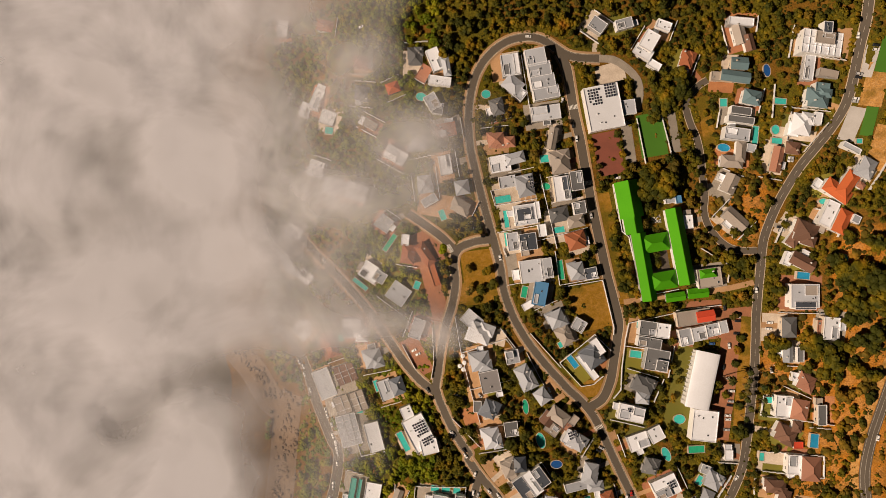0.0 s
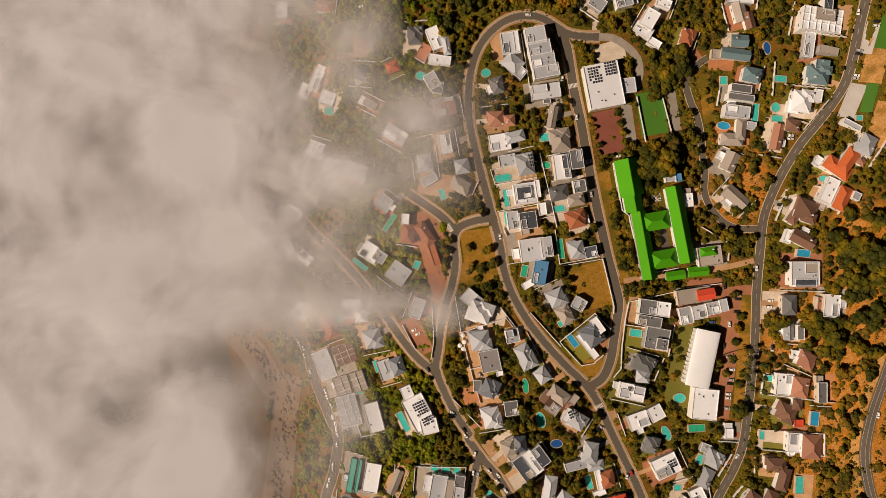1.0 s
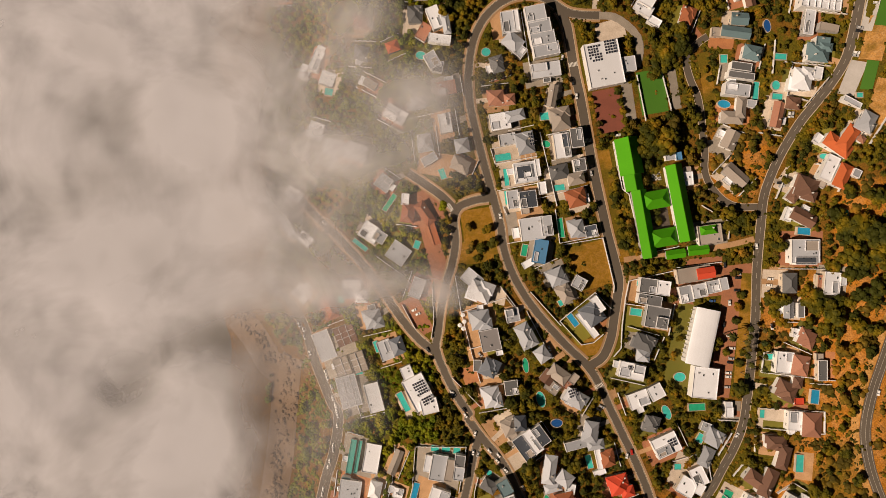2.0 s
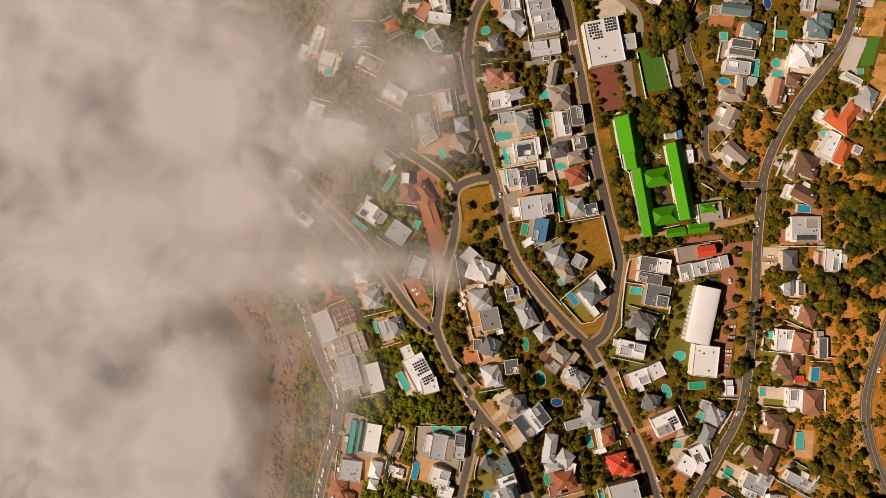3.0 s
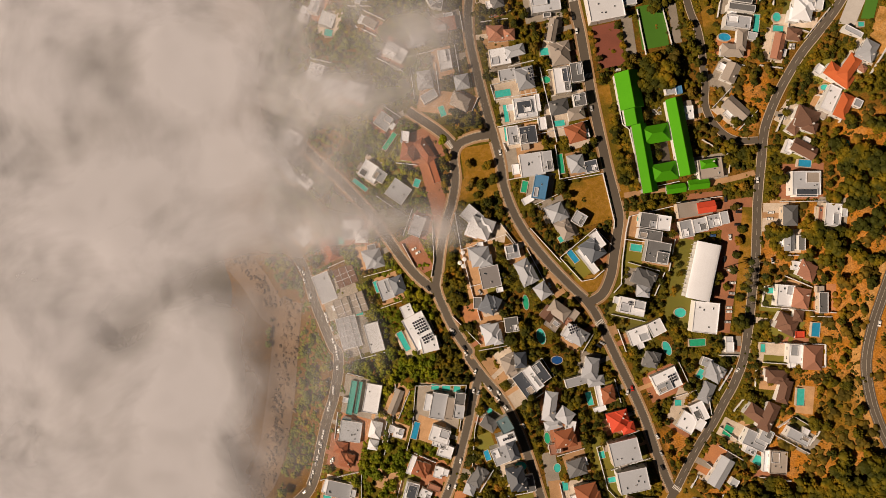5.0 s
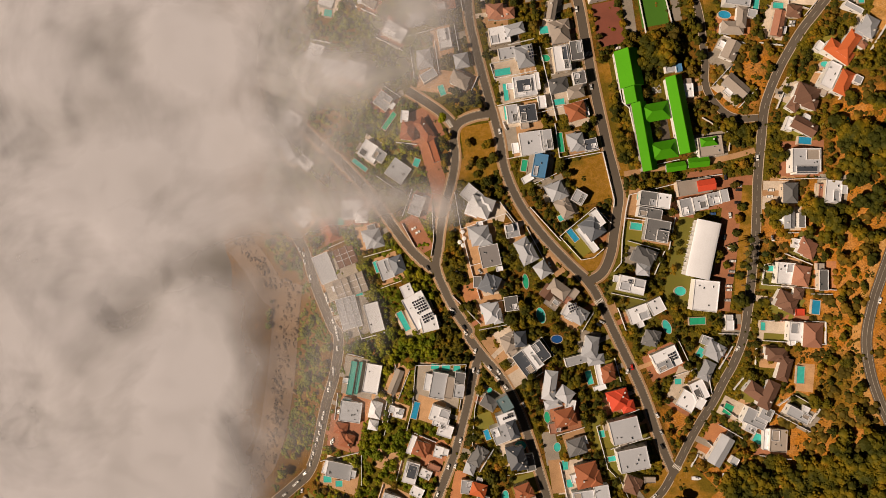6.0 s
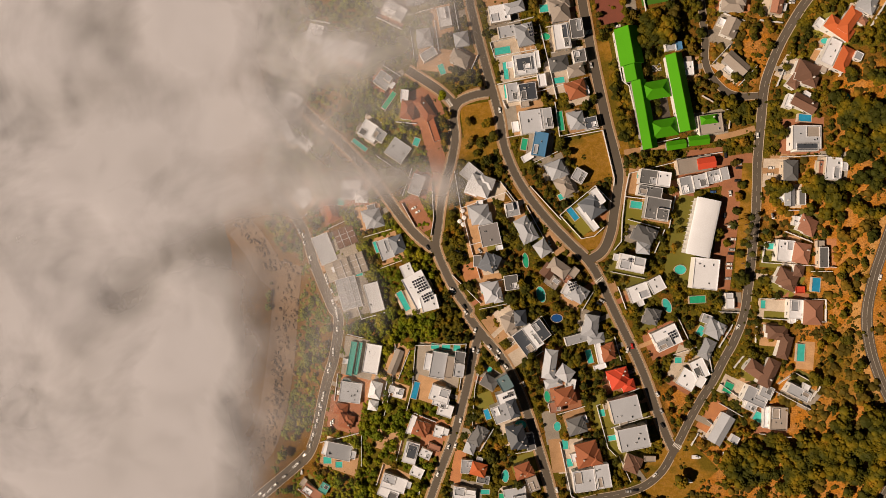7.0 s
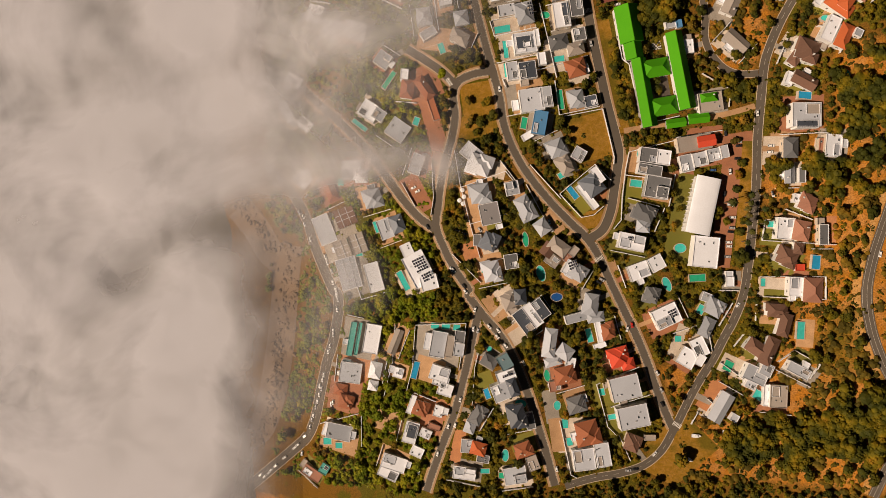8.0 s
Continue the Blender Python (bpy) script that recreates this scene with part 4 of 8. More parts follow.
def crossing(x, y, rot, n=7):
    """A zebra crossing; rot is the way in which the road runs."""
    c, s = math.cos(radians(rot)), math.sin(radians(rot))
    first = None
    for i in range(n):
        off = (i - (n - 1) / 2) * 0.95
        ob = flat_box(x - off * s, y + off * c, 3.2, 0.5, rot, 0.29, "zebra_crossing" if i == 0 else "stripe", PAINT_NEW, first)
        first = first or tagged(ob, "white painted zebra crossing on the asphalt", "crossing", kind="structure")
    return first


def court_lines(x, y, w, d, rot, label, lift=0.16):
    """The white outline, half-way line and end boxes of a playing field."""
    c, s = math.cos(radians(rot)), math.sin(radians(rot))
    first = None
    runs = [(0, -d / 2, w, 0.12), (0, d / 2, w, 0.12), (-w / 2, 0, 0.12, d), (w / 2, 0, 0.12, d), (0, 0, w, 0.12),
            (0, -d / 2 + d * 0.14, w * 0.5, 0.12), (0, d / 2 - d * 0.14, w * 0.5, 0.12)]
    for i, (u, v, a, b) in enumerate(runs):
        ob = flat_box(x + u * c - v * s, y + u * s + v * c, a, b, rot, lift, "field_markings" if i == 0 else "line", PAINT, first)
        first = first or tagged(ob, label, "markings", kind="structure")
    return first


def boat(x, y, rot, size=7.0):
    """A small white boat laid up on the ground, with a cover."""
    top = new("boat")
    top.matrix_basis = slope_pose(x, y, rot, 0.0)
    tagged(top, "white laid-up motor boat standing on dry ground", "boat", "boats on the open ground")
    half = [(-0.5, 0.17), (-0.3, 0.2), (0.0, 0.2), (0.25, 0.16), (0.42, 0.07), (0.5, 0.0)]
    rim = [(u * size, v * size, 1.3) for u, v in half] + [(u * size, -v * size, 1.3) for u, v in half[-2::-1]]
    keel = [(u * 0.86, v * 0.35, 0.0) for u, v, _ in rim]
    n = len(rim)
    hull = Shape()
    hull.faces(rim + keel, [(i, i + n, (i + 1) % n + n, (i + 1) % n) for i in range(n)] + [tuple(range(n, 2 * n))])
    hull.part("hull", CARPAINT["w"], top)
    deck = Shape()
    deck.faces([(a * 0.97, b * 0.97, 1.28) for a, b, _ in rim] , [tuple(range(n - 1, -1, -1))])
    deck.part("deck", PARAPET, top)
    cab = Shape()
    cab.box(-0.12 * size, -0.11 * size, 1.28, 0.16 * size, 0.11 * size, 2.1)
    cab.part("cabin", CARPAINT["w"], top)
    pane = Shape()
    pane.box(0.16 * size, -0.09 * size, 1.6, 0.17 * size, 0.09 * size, 2.0)
    pane.part("windscreen", GLASS, top)
    return top


def parasol(x, y, r=1.7):
    """A round white garden parasol on its pole."""
    top = new("parasol")
    top.location = (x, y, height(x, y))
    tagged(top, "round white garden parasol standing on a terrace", "parasol", "parasols on the terrace")
    pole, cloth = Shape(), Shape()
    limb(pole, (0, 0, -0.2), (0, 0, 2.5), 0.04, 0.03)
    ring = [(r * math.cos(math.tau * i / 10), r * math.sin(math.tau * i / 10), 2.15) for i in range(10)]
    cloth.faces(ring + [(0, 0, 2.65), (0, 0, 2.58)], [(i, (i + 1) % 10, 10) for i in range(10)] + [((i + 1) % 10, i, 11) for i in range(10)])
    pole.part("pole", PALEMETAL, top)
    cloth.part("canopy", PARAPET, top)
    return top


# ---- roads ----
road("road", "curving asphalt residential road with pale kerbs", 5.9, [(115.0, 139.4), (101.9, 140.1), (91.7, 142.3), (83.5, 147.4), (73.2, 153.9), (62.9, 156.2), (50.5, 154.6), (39.4, 148.8), (29.9, 139.2), (23.6, 127.0), (20.3, 112.5), (19.1, 95.8), (20.4, 76.8), (24.6, 57.7), (29.3, 38.6), (34.4, 19.5), (39.1, 2.5), (43.4, -14.5), (45.9, -31.5), (52.7, -50.6), (63.8, -69.7), (78.1, -87.9), (93.7, -104.7), (108.4, -119.0), (117.7, -134.2), (123.4, -147.0), (133.4, -168.1), (143.5, -189.2), (152.3, -210.4), (159.5, -231.5), (167.8, -252.6), (173.6, -263.1)], "edges")
road("road", "asphalt side street between the villas and the school", 6.4, [(109.2, -119.0), (119.1, -112.0), (124.8, -98.7), (127.1, -83.8), (129.4, -66.8), (130.5, -55.0), (127.1, -39.4), (121.9, -20.5), (118.1, -3.8), (113.8, 15.1), (109.0, 38.0), (105.1, 58.8), (101.3, 79.6), (96.6, 100.3), (93.1, 121.0), (90.5, 134.2), (85.6, 144.1)], "none")
road("road", "narrow asphalt lane under tall trees", 4.6, [(190.9, 122.0), (184.8, 118.1), (178.6, 111.0), (176.4, 103.0), (179.7, 90.7), (184.1, 80.4), (187.1, 66.1), (188.4, 53.8), (190.2, 39.4), (190.0, 27.1), (193.6, 16.0), (202.6, 4.5), (212.9, -0.8), (225.9, -1.2)], "none")
road("road", "main asphalt road with parking bays on the upper slope", 5.6, [(288.7, 168.9), (287.2, 154.0), (284.5, 139.2), (282.3, 124.1), (280.1, 110.9), (276.6, 97.8), (269.2, 83.6), (260.3, 70.4), (252.4, 59.3), (245.8, 47.6), (239.0, 33.8), (233.2, 18.6), (229.5, 4.5), (228.0, -15.8), (226.8, -32.2), (226.0, -48.5), (225.9, -64.9), (225.5, -85.5), (224.0, -106.2), (222.4, -127.1), (221.4, -138.4), (218.8, -159.0), (212.7, -177.7), (205.7, -192.4), (199.0, -207.2), (190.6, -222.2), (183.7, -235.9), (176.7, -251.5), (171.2, -263.2), (163.3, -277.6), (151.1, -288.8), (134.6, -295.4), (113.8, -300.0), (92.7, -306.8)], "centre")
road("road", "two-lane mountain road with white edge lines", 6.6, [(310.3, -76.6), (304.9, -96.3), (300.0, -114.2), (296.0, -130.0), (292.8, -149.5), (292.7, -165.1), (296.1, -184.5), (302.4, -203.8), (310.4, -223.0), (315.6, -242.2), (314.4, -261.8), (306.6, -278.3), (298.8, -298.9)], "all", False)
road("road", "asphalt road past the small triangular park", 6.1, [(36.5, 7.2), (23.9, 5.5), (12.0, 0.4), (8.2, -9.0), (9.5, -25.4), (6.9, -42.7), (1.7, -60.2), (-1.7, -77.8), (-3.5, -93.2), (-5.2, -108.6), (0.9, -125.1), (9.6, -142.2), (20.8, -159.1), (18.3, -159.5), (28.6, -174.1), (39.7, -186.9), (48.7, -199.8), (56.8, -216.1), (64.9, -237.7), (71.7, -259.3), (78.2, -280.9), (85.1, -307.0)], "edges")
road("road", "asphalt lane climbing from the lower junction", 6.0, [(27.7, -174.5), (23.4, -190.7), (20.0, -208.3), (14.7, -230.5), (8.1, -255.2), (-1.2, -280.4), (-9.3, -303.6), (-13.4, -317.6)], "edges")
road("road", "asphalt road running down into the fog", 6.6, [(-6.1, -110.5), (-18.4, -101.4), (-30.5, -87.9), (-41.8, -72.4), (-53.7, -55.9), (-66.8, -40.2), (-84.3, -22.4), (-104.8, -4.2), (-126.0, 17.2)], "edges")
road("road", "shore road lined with parked cars", 8.6, [(-152.3, -50.5), (-139.3, -66.0), (-125.4, -81.8), (-115.0, -100.3), (-107.6, -122.2), (-99.3, -141.0), (-90.2, -159.9), (-86.7, -162.6), (-85.9, -176.5), (-90.2, -200.1), (-96.5, -219.4), (-102.5, -243.7), (-108.0, -268.2), (-115.7, -284.8), (-128.2, -297.0), (-144.0, -310.7), (-162.6, -327.1), (-181.0, -343.2)], "centre")
road("lane", "short asphalt lane into the foggy plots", 6.0, [(9.4, -1.7), (-0.9, 9.0), (-13.9, 18.6), (-27.0, 27.5)], "none")
road("lane", "grey driveway round the school hall", 5.5, [(114.2, 139.4), (124.3, 138.4), (133.7, 132.5), (141.9, 123.3), (143.6, 111.9), (141.3, 101.7)], "none", False, PAVING['grey'])
road("lane", "tan gravel lane beside the school", 4.0, [(134.0, -39.4), (152.7, -36.3), (172.8, -33.6), (192.4, -31.4), (211.5, -27.5), (224.1, -24.0)], "none", False, PAVING['tan'])
dress_roads()
VERGE = earth("roadside_dirt", (0.42, 0.215, 0.060), (0.46, 0.26, 0.095), (0.22, 0.125, 0.025), scale=0.06, fine=0.3)
for ob, pts, path, width, lines, kerbs, lift in [rec for rec in LINES if rec[4] == "all"]:
    tagged(ribbon("roadside", path, -(width / 2 + 2.6), 4.6, lift - 0.06, 0.6, VERGE), "bare tan dirt beside the mountain road", "verge", kind="structure")

PAVING["dirt"] = VERGE

# ---- yards, courts and lawns ----
paved(293.4, 111.5, 13.0, 29.1, -12.0, "dirt", "bare orange ground beside the sports strip", 0.090, "bare_ground")
paved(297.6, 68.6, 13.0, 30.7, -14.0, "dirt", "bare orange ground above the road", 0.094, "bare_ground")
paved(152.8, 83.4, 19.0, 31.4, 9.0, "turf", "bright green artificial turf field", 0.304, "sports_field")
paved(121.8, 70.3, 19.1, 31.6, 10.0, "court", "red hard sports court", 0.098, "sports_court")
paved(136.0, 78.3, 7.5, 30.7, 9.0, "grey", "grey concrete paved yard", 0.062, "paved_yard")
paved(168.4, 84.8, 5.8, 28.8, 10.0, "grey", "grey concrete paved yard", 0.066, "paved_yard")
paved(122.4, 128.6, 20.7, 14.1, 15.0, "white", "pale paved terrace", 0.070, "paved_yard")
paved(109.8, -43.7, 26.1, 33.7, 14.0, "dry", "vacant lot of dry orange grass", 0.074, "dry_grass")
paved(27.3, -18.8, 23.9, 35.9, 8.0, "dry", "small triangular park of dry grass", 0.050, "dry_grass")
paved(24.0, -33.8, 28.3, 17.1, 5.0, "dry", "lower end of the dry park", 0.054, "dry_grass")
paved(299.9, 131.0, 10.7, 23.7, -12.0, "turf", "bright green artificial turf field", 0.308, "sports_field")
paved(290.3, 87.0, 6.8, 19.6, -11.0, "turf", "bright green artificial turf field", 0.312, "sports_field")
paved(294.1, 109.5, 7.7, 19.1, -14.0, "dry", "dry orange grass lot", 0.066, "dry_grass")
paved(281.0, 86.0, 9.5, 23.3, -18.0, "pale", "pale concrete parking bay", 0.070, "paved_yard")
paved(289.6, 127.6, 7.6, 21.2, -13.0, "pale", "pale concrete parking bay", 0.074, "paved_yard")
paved(125.8, 0.4, 9.2, 83.6, 11.0, "dry", "dry verge between street and school", 0.050, "dry_grass")
# this courtyard's darkness is painted shade between the school wings, not dark stone
paved(156.4, -7.9, 18.3, 37.4, 10.0, "dark", "paved courtyard with shade painted into its colour", 0.054, "paved_yard")
paved(156.4, 22.0, 6.6, 5.8, 8.0, "check", "black and white chessboard paving in the school yard", 0.058, "paved_yard")
paved(197.4, -55.3, 53.7, 20.7, 8.0, "brick", "red brick paved yard", 0.062, "paved_yard")
paved(206.5, -98.7, 14.0, 82.6, -6.0, "brick", "brick paved parking yard beside the white hall", 0.066, "paved_yard")
paved(182.5, -103.7, 29.2, 62.5, -10.0, "lawn", "watered green lawn", 0.090, "lawn")
paved(219.2, -89.9, 9.9, 82.1, -3.0, "dry", "dry orange grass lot", 0.074, "dry_grass")
paved(110.4, -104.4, 23.7, 12.7, 10.0, "dry", "earth bank at the street corner", 0.050, "dry_grass")
paved(100.7, -90.5, 15.2, 21.1, 38.0, "lawn", "watered green lawn", 0.074, "lawn")
paved(-6.1, -34.2, 13.0, 47.7, 15.0, "brick", "red brick paved yard of the curved villa", 0.058, "paved_yard")
paved(-21.5, -83.9, 17.6, 30.7, 28.0, "brick", "red brick paved yard", 0.062, "paved_yard")
paved(23.3, -96.5, 14.6, 38.8, 12.0, "tan", "tan paved driveway", 0.066, "paved_yard")
paved(22.0, -127.1, 14.7, 13.0, 20.0, "deck", "orange timber deck", 0.070, "timber_deck")
paved(51.3, -12.3, 9.3, 17.0, 8.0, "grey", "grey concrete paved yard", 0.074, "paved_yard")
paved(199.8, 116.4, 17.1, 7.3, -6.0, "deck", "orange timber deck", 0.050, "timber_deck")
paved(190.6, 92.4, 8.2, 36.8, 10.0, "dry", "dry orange grass lot", 0.054, "dry_grass")
paved(245.3, 16.5, 13.6, 16.1, -30.0, "white", "pale paved terrace", 0.058, "paved_yard")
paved(237.7, -56.4, 16.2, 20.3, -2.0, "white", "pale paved terrace", 0.062, "paved_yard")
paved(235.8, -117.9, 13.9, 12.2, -4.0, "lawn", "watered green lawn", 0.086, "lawn")
paved(242.2, -114.2, 20.3, 17.1, -4.0, "white", "pale paved terrace", 0.070, "paved_yard")
paved(132.7, -66.8, 8.4, 21.0, -10.0, "tan", "tan paved driveway", 0.074, "paved_yard")
paved(141.1, -83.6, 14.3, 18.5, -10.0, "lawn", "watered green lawn", 0.070, "lawn")
paved(140.0, -60.4, 6.7, 18.4, -8.0, "tan", "tan paved driveway", 0.054, "paved_yard")
paved(83.3, -105.8, 8.5, 18.7, 35.0, "tan", "tan paved driveway", 0.058, "paved_yard")
paved(68.4, -78.2, 5.9, 25.5, 35.0, "tan", "tan paved driveway", 0.062, "paved_yard")
paved(125.2, -139.2, 8.5, 10.2, 20.0, "tan", "tan paved driveway", 0.066, "paved_yard")
paved(137.7, -145.3, 8.4, 8.4, 20.0, "tan", "tan paved driveway", 0.070, "paved_yard")
paved(46.9, 40.6, 18.6, 18.6, 9.0, "white", "pale paved terrace", 0.074, "paved_yard")
paved(51.1, 23.7, 16.9, 18.6, 8.0, "white", "pale paved terrace", 0.050, "paved_yard")
paved(51.2, 4.7, 16.9, 16.9, 8.0, "white", "pale paved terrace", 0.054, "paved_yard")
paved(84.4, 17.2, 16.8, 25.2, 10.0, "white", "pale paved terrace", 0.058, "paved_yard")
paved(40.3, 134.7, 9.2, 21.0, 8.0, "tan", "tan paved driveway", 0.062, "paved_yard")
paved(36.8, -65.9, 21.4, 12.8, -10.0, "white", "pale paved terrace", 0.066, "paved_yard")
paved(190.6, -40.9, 24.8, 6.6, 6.0, "brick", "red brick paved yard", 0.070, "paved_yard")
paved(252.8, 79.9, 15.9, 7.9, -10.0, "white", "pale paved terrace", 0.074, "paved_yard")
paved(240.7, 78.5, 13.6, 16.0, -8.0, "white", "pale paved terrace", 0.050, "paved_yard")
paved(39.3, -170.9, 10.3, 21.5, 35.0, "tan", "tan paved driveway", 0.054, "paved_yard")
paved(56.3, -190.2, 14.6, 18.9, -54.0, "white", "pale paved drive", 0.058, "paved_yard")
paved(131.4, -168.1, 12.7, 8.4, -10.0, "lawn", "watered green lawn", 0.082, "lawn")
paved(119.5, -232.3, 12.8, 25.5, 12.0, "lawn", "watered green lawn", 0.086, "lawn")
paved(127.2, -255.8, 10.2, 21.3, 12.0, "lawn", "watered green lawn", 0.090, "lawn")
paved(86.2, -267.6, 9.5, 25.8, 8.0, "tan", "tan paved driveway", 0.074, "paved_yard")
paved(92.2, -219.8, 21.4, 25.6, 10.0, "brick", "red brick paved yard", 0.050, "paved_yard")
paved(81.8, -246.0, 10.3, 25.7, 10.0, "grey", "grey concrete paved yard", 0.054, "paved_yard")
paved(96.7, -267.4, 21.4, 25.7, 8.0, "white", "pale paved terrace", 0.058, "paved_yard")
paved(177.4, -273.6, 37.9, 37.9, -45.0, "dry", "open dry ground beside the road", 0.062, "dry_grass")
paved(167.4, -286.9, 29.6, 25.4, -30.0, "dry", "bare dry ground by the road bend", 0.066, "dry_grass")
paved(198.6, -234.5, 12.5, 25.0, -30.0, "deck", "orange timber deck", 0.070, "timber_deck")
paved(213.6, -213.0, 20.7, 14.1, -25.0, "white", "pale paved terrace", 0.074, "paved_yard")
paved(242.0, -154.5, 28.4, 14.6, -3.0, "white", "pale paved terrace", 0.050, "paved_yard")
paved(242.0, -158.6, 20.3, 5.7, -3.0, "lawn", "watered green lawn", 0.074, "lawn")
paved(257.3, -203.5, 13.7, 9.7, -25.0, "lawn", "watered green lawn", 0.078, "lawn")
paved(258.1, -186.5, 10.5, 20.1, -3.0, "tan", "tan paved driveway", 0.062, "paved_yard")
paved(182.4, -197.1, 25.1, 25.1, -20.0, "white", "pale paved terrace", 0.066, "paved_yard")
paved(30.7, -229.9, 17.4, 17.4, 20.0, "lawn", "watered lawn beside the villa", 0.070, "paved_yard")
paved(-10.7, -220.6, 22.1, 19.4, -15.0, "tan", "tan paved driveway", 0.074, "paved_yard")
paved(-4.0, -200.3, 35.1, 30.7, -8.0, "grey", "grey concrete paved yard", 0.050, "paved_yard")
paved(-81.1, -246.2, 27.8, 27.8, -10.0, "brick", "red brick paved yard", 0.054, "paved_yard")
paved(-86.5, -284.4, 32.7, 18.7, -10.0, "tan", "tan paved driveway", 0.058, "paved_yard")
paved(-66.0, -198.7, 32.0, 32.0, -8.0, "grey", "grey concrete paved yard", 0.062, "paved_yard")
paved(-42.9, -263.5, 22.6, 18.1, -10.0, "tan", "tan paved driveway", 0.066, "paved_yard")
paved(-8.7, -258.4, 17.7, 26.6, -10.0, "brick", "red brick paved yard", 0.070, "paved_yard")
paved(11.1, -279.5, 8.8, 26.4, -12.0, "deck", "orange timber deck", 0.074, "timber_deck")
paved(-84.8, -114.7, 32.2, 38.7, 20.0, "grey", "grey paved yard between the coast flats", 0.050, "paved_yard")
paved(-70.3, -148.0, 27.4, 32.0, 20.0, "grey", "grey concrete paved yard", 0.054, "paved_yard")
paved(-19.4, -149.6, 30.9, 22.1, 25.0, "white", "pale paved terrace", 0.058, "paved_yard")
paved(-1.7, 32.7, 34.4, 17.2, -10.0, "tan", "tan paved driveway", 0.062, "paved_yard")
paved(-14.8, 0.4, 26.0, 26.0, 20.0, "brick", "red brick paved yard", 0.066, "paved_yard")

# ---- houses ----
house([(67.3, 139.5, 14.8, 12.3, 11.0, 8.5, "flat", "G"), (70.2, 130.5, 16.4, 9.8, 11.0, 8.5, "flat", "G"), (72.7, 122.0, 17.7, 9.9, 11.0, 8.0, "flat", "G"), (75.3, 114.0, 18.9, 9.1, 11.0, 7.5, "flat", "G")], name="townhouse", category="house", label="row of stepped grey flat-roofed townhouses with white parapets")
house([(75.1, 99.5, 21.5, 10.7, 8.0, 6.5, "flat", "V")])
house([(49.6, 134.8, 13.2, 15.7, 8.0, 6.5, "flat", "G"), (53.7, 135.8, 3.7, 14.9, 8.0, 6.9, "flat", "W"), (51.3, 120.4, 12.9, 10.4, -38.0, 6.0, "hip", "G"), (56.3, 113.9, 8.3, 8.3, -38.0, 6.0, "flat", "G")])
house([(40.0, 104.5, 9.6, 12.9, 15.0, 5.0, "hip", "D")])
house([(39.2, 80.5, 13.0, 12.1, 5.0, 5.0, "hip", "P"), (49.2, 79.2, 7.1, 7.1, 5.0, 4.0, "hip", "P")])
house([(42.2, 63.0, 15.0, 12.5, 10.0, 6.0, "flat", "W"), (53.3, 67.0, 13.0, 7.1, 15.0, 5.0, "hip", "G")])
house([(80.2, 81.0, 5.4, 15.3, -10.0, 5.0, "gable", "C")])
house([(86.0, 63.7, 15.3, 17.8, 10.0, 5.0, "hip", "C")])
house([(116.5, 102.6, 25.3, 31.9, 11.0, 8.0, "flat", "W"), (134.4, 102.9, 10.7, 10.7, 8.0, 5.0, "flat", "G")], solar=[(110.0, 110.0, 5, 6, 1.96, 2.04, 11.0, 8.12), (120.4, 114.7, 4, 5, 1.96, 2.04, 11.0, 8.12)], name="school_hall", category="school hall", label="large white flat-roofed school hall with rooftop solar panels")
house([(148.5, 149.7, 10.5, 13.8, -30.0, 7.0, "flat", "W"), (144.7, 142.3, 13.9, 8.2, -30.0, 5.0, "flat", "W"), (152.8, 133.2, 9.8, 5.7, -30.0, 3.5, "flat", "W")])
house([(111.9, 162.1, 11.4, 9.0, -35.0, 6.0, "flat", "G")])
house([(130.7, 162.5, 12.2, 7.3, 15.0, 6.0, "flat", "G")])
house([(158.7, 160.8, 10.6, 6.5, -20.0, 5.0, "flat", "W")])
house([(175.2, 135.9, 10.1, 12.6, -20.0, 5.0, "hip", "T")])
house([(260.7, 141.8, 27.2, 16.3, -8.0, 6.0, "cells", "W"), (262.1, 144.9, 13.1, 8.0, -8.0, 7.4, "flat", "C"), (263.7, 151.9, 6.2, 7.7, -5.0, 7.0, "flat", "S"), (250.0, 141.9, 5.5, 13.4, -8.0, 4.0, "flat", "W")])
house([(210.1, 152.2, 7.6, 13.2, 15.0, 5.0, "gable", "C"), (216.6, 146.0, 6.0, 10.8, 15.0, 4.5, "gable", "K")])
house([(210.7, 160.8, 17.6, 5.6, -5.0, 6.0, "flat", "W")])
house([(209.9, 131.3, 10.8, 7.6, -3.0, 6.5, "gable", "L"), (208.0, 122.6, 19.6, 6.8, -8.0, 5.0, "gable", "L"), (195.4, 123.8, 6.5, 6.5, -5.0, 3.5, "flat", "C")])
house([(218.3, 107.2, 11.5, 9.2, -12.0, 6.5, "hip", "L"), (212.1, 98.4, 14.5, 5.6, -8.0, 5.0, "flat", "D")])
house([(211.8, 91.9, 18.5, 4.8, -8.0, 6.0, "flat", "D"), (209.2, 81.9, 17.7, 8.8, -8.0, 6.5, "flat", "G")])
house([(206.4, 62.5, 14.9, 7.7, -5.0, 5.0, "hip", "C"), (212.2, 69.5, 6.0, 14.1, -5.0, 5.0, "hip", "C"), (219.7, 72.0, 6.4, 5.6, -10.0, 3.5, "flat", "G")])
house([(235.4, 63.2, 6.8, 17.1, -12.0, 5.0, "gable", "P"), (245.2, 70.8, 9.1, 7.5, -8.0, 4.5, "hip", "K")])
house([(259.1, 103.9, 15.9, 13.6, -8.0, 6.5, "hip", "L"), (261.2, 111.2, 9.3, 6.2, -8.0, 7.0, "flat", "L")])
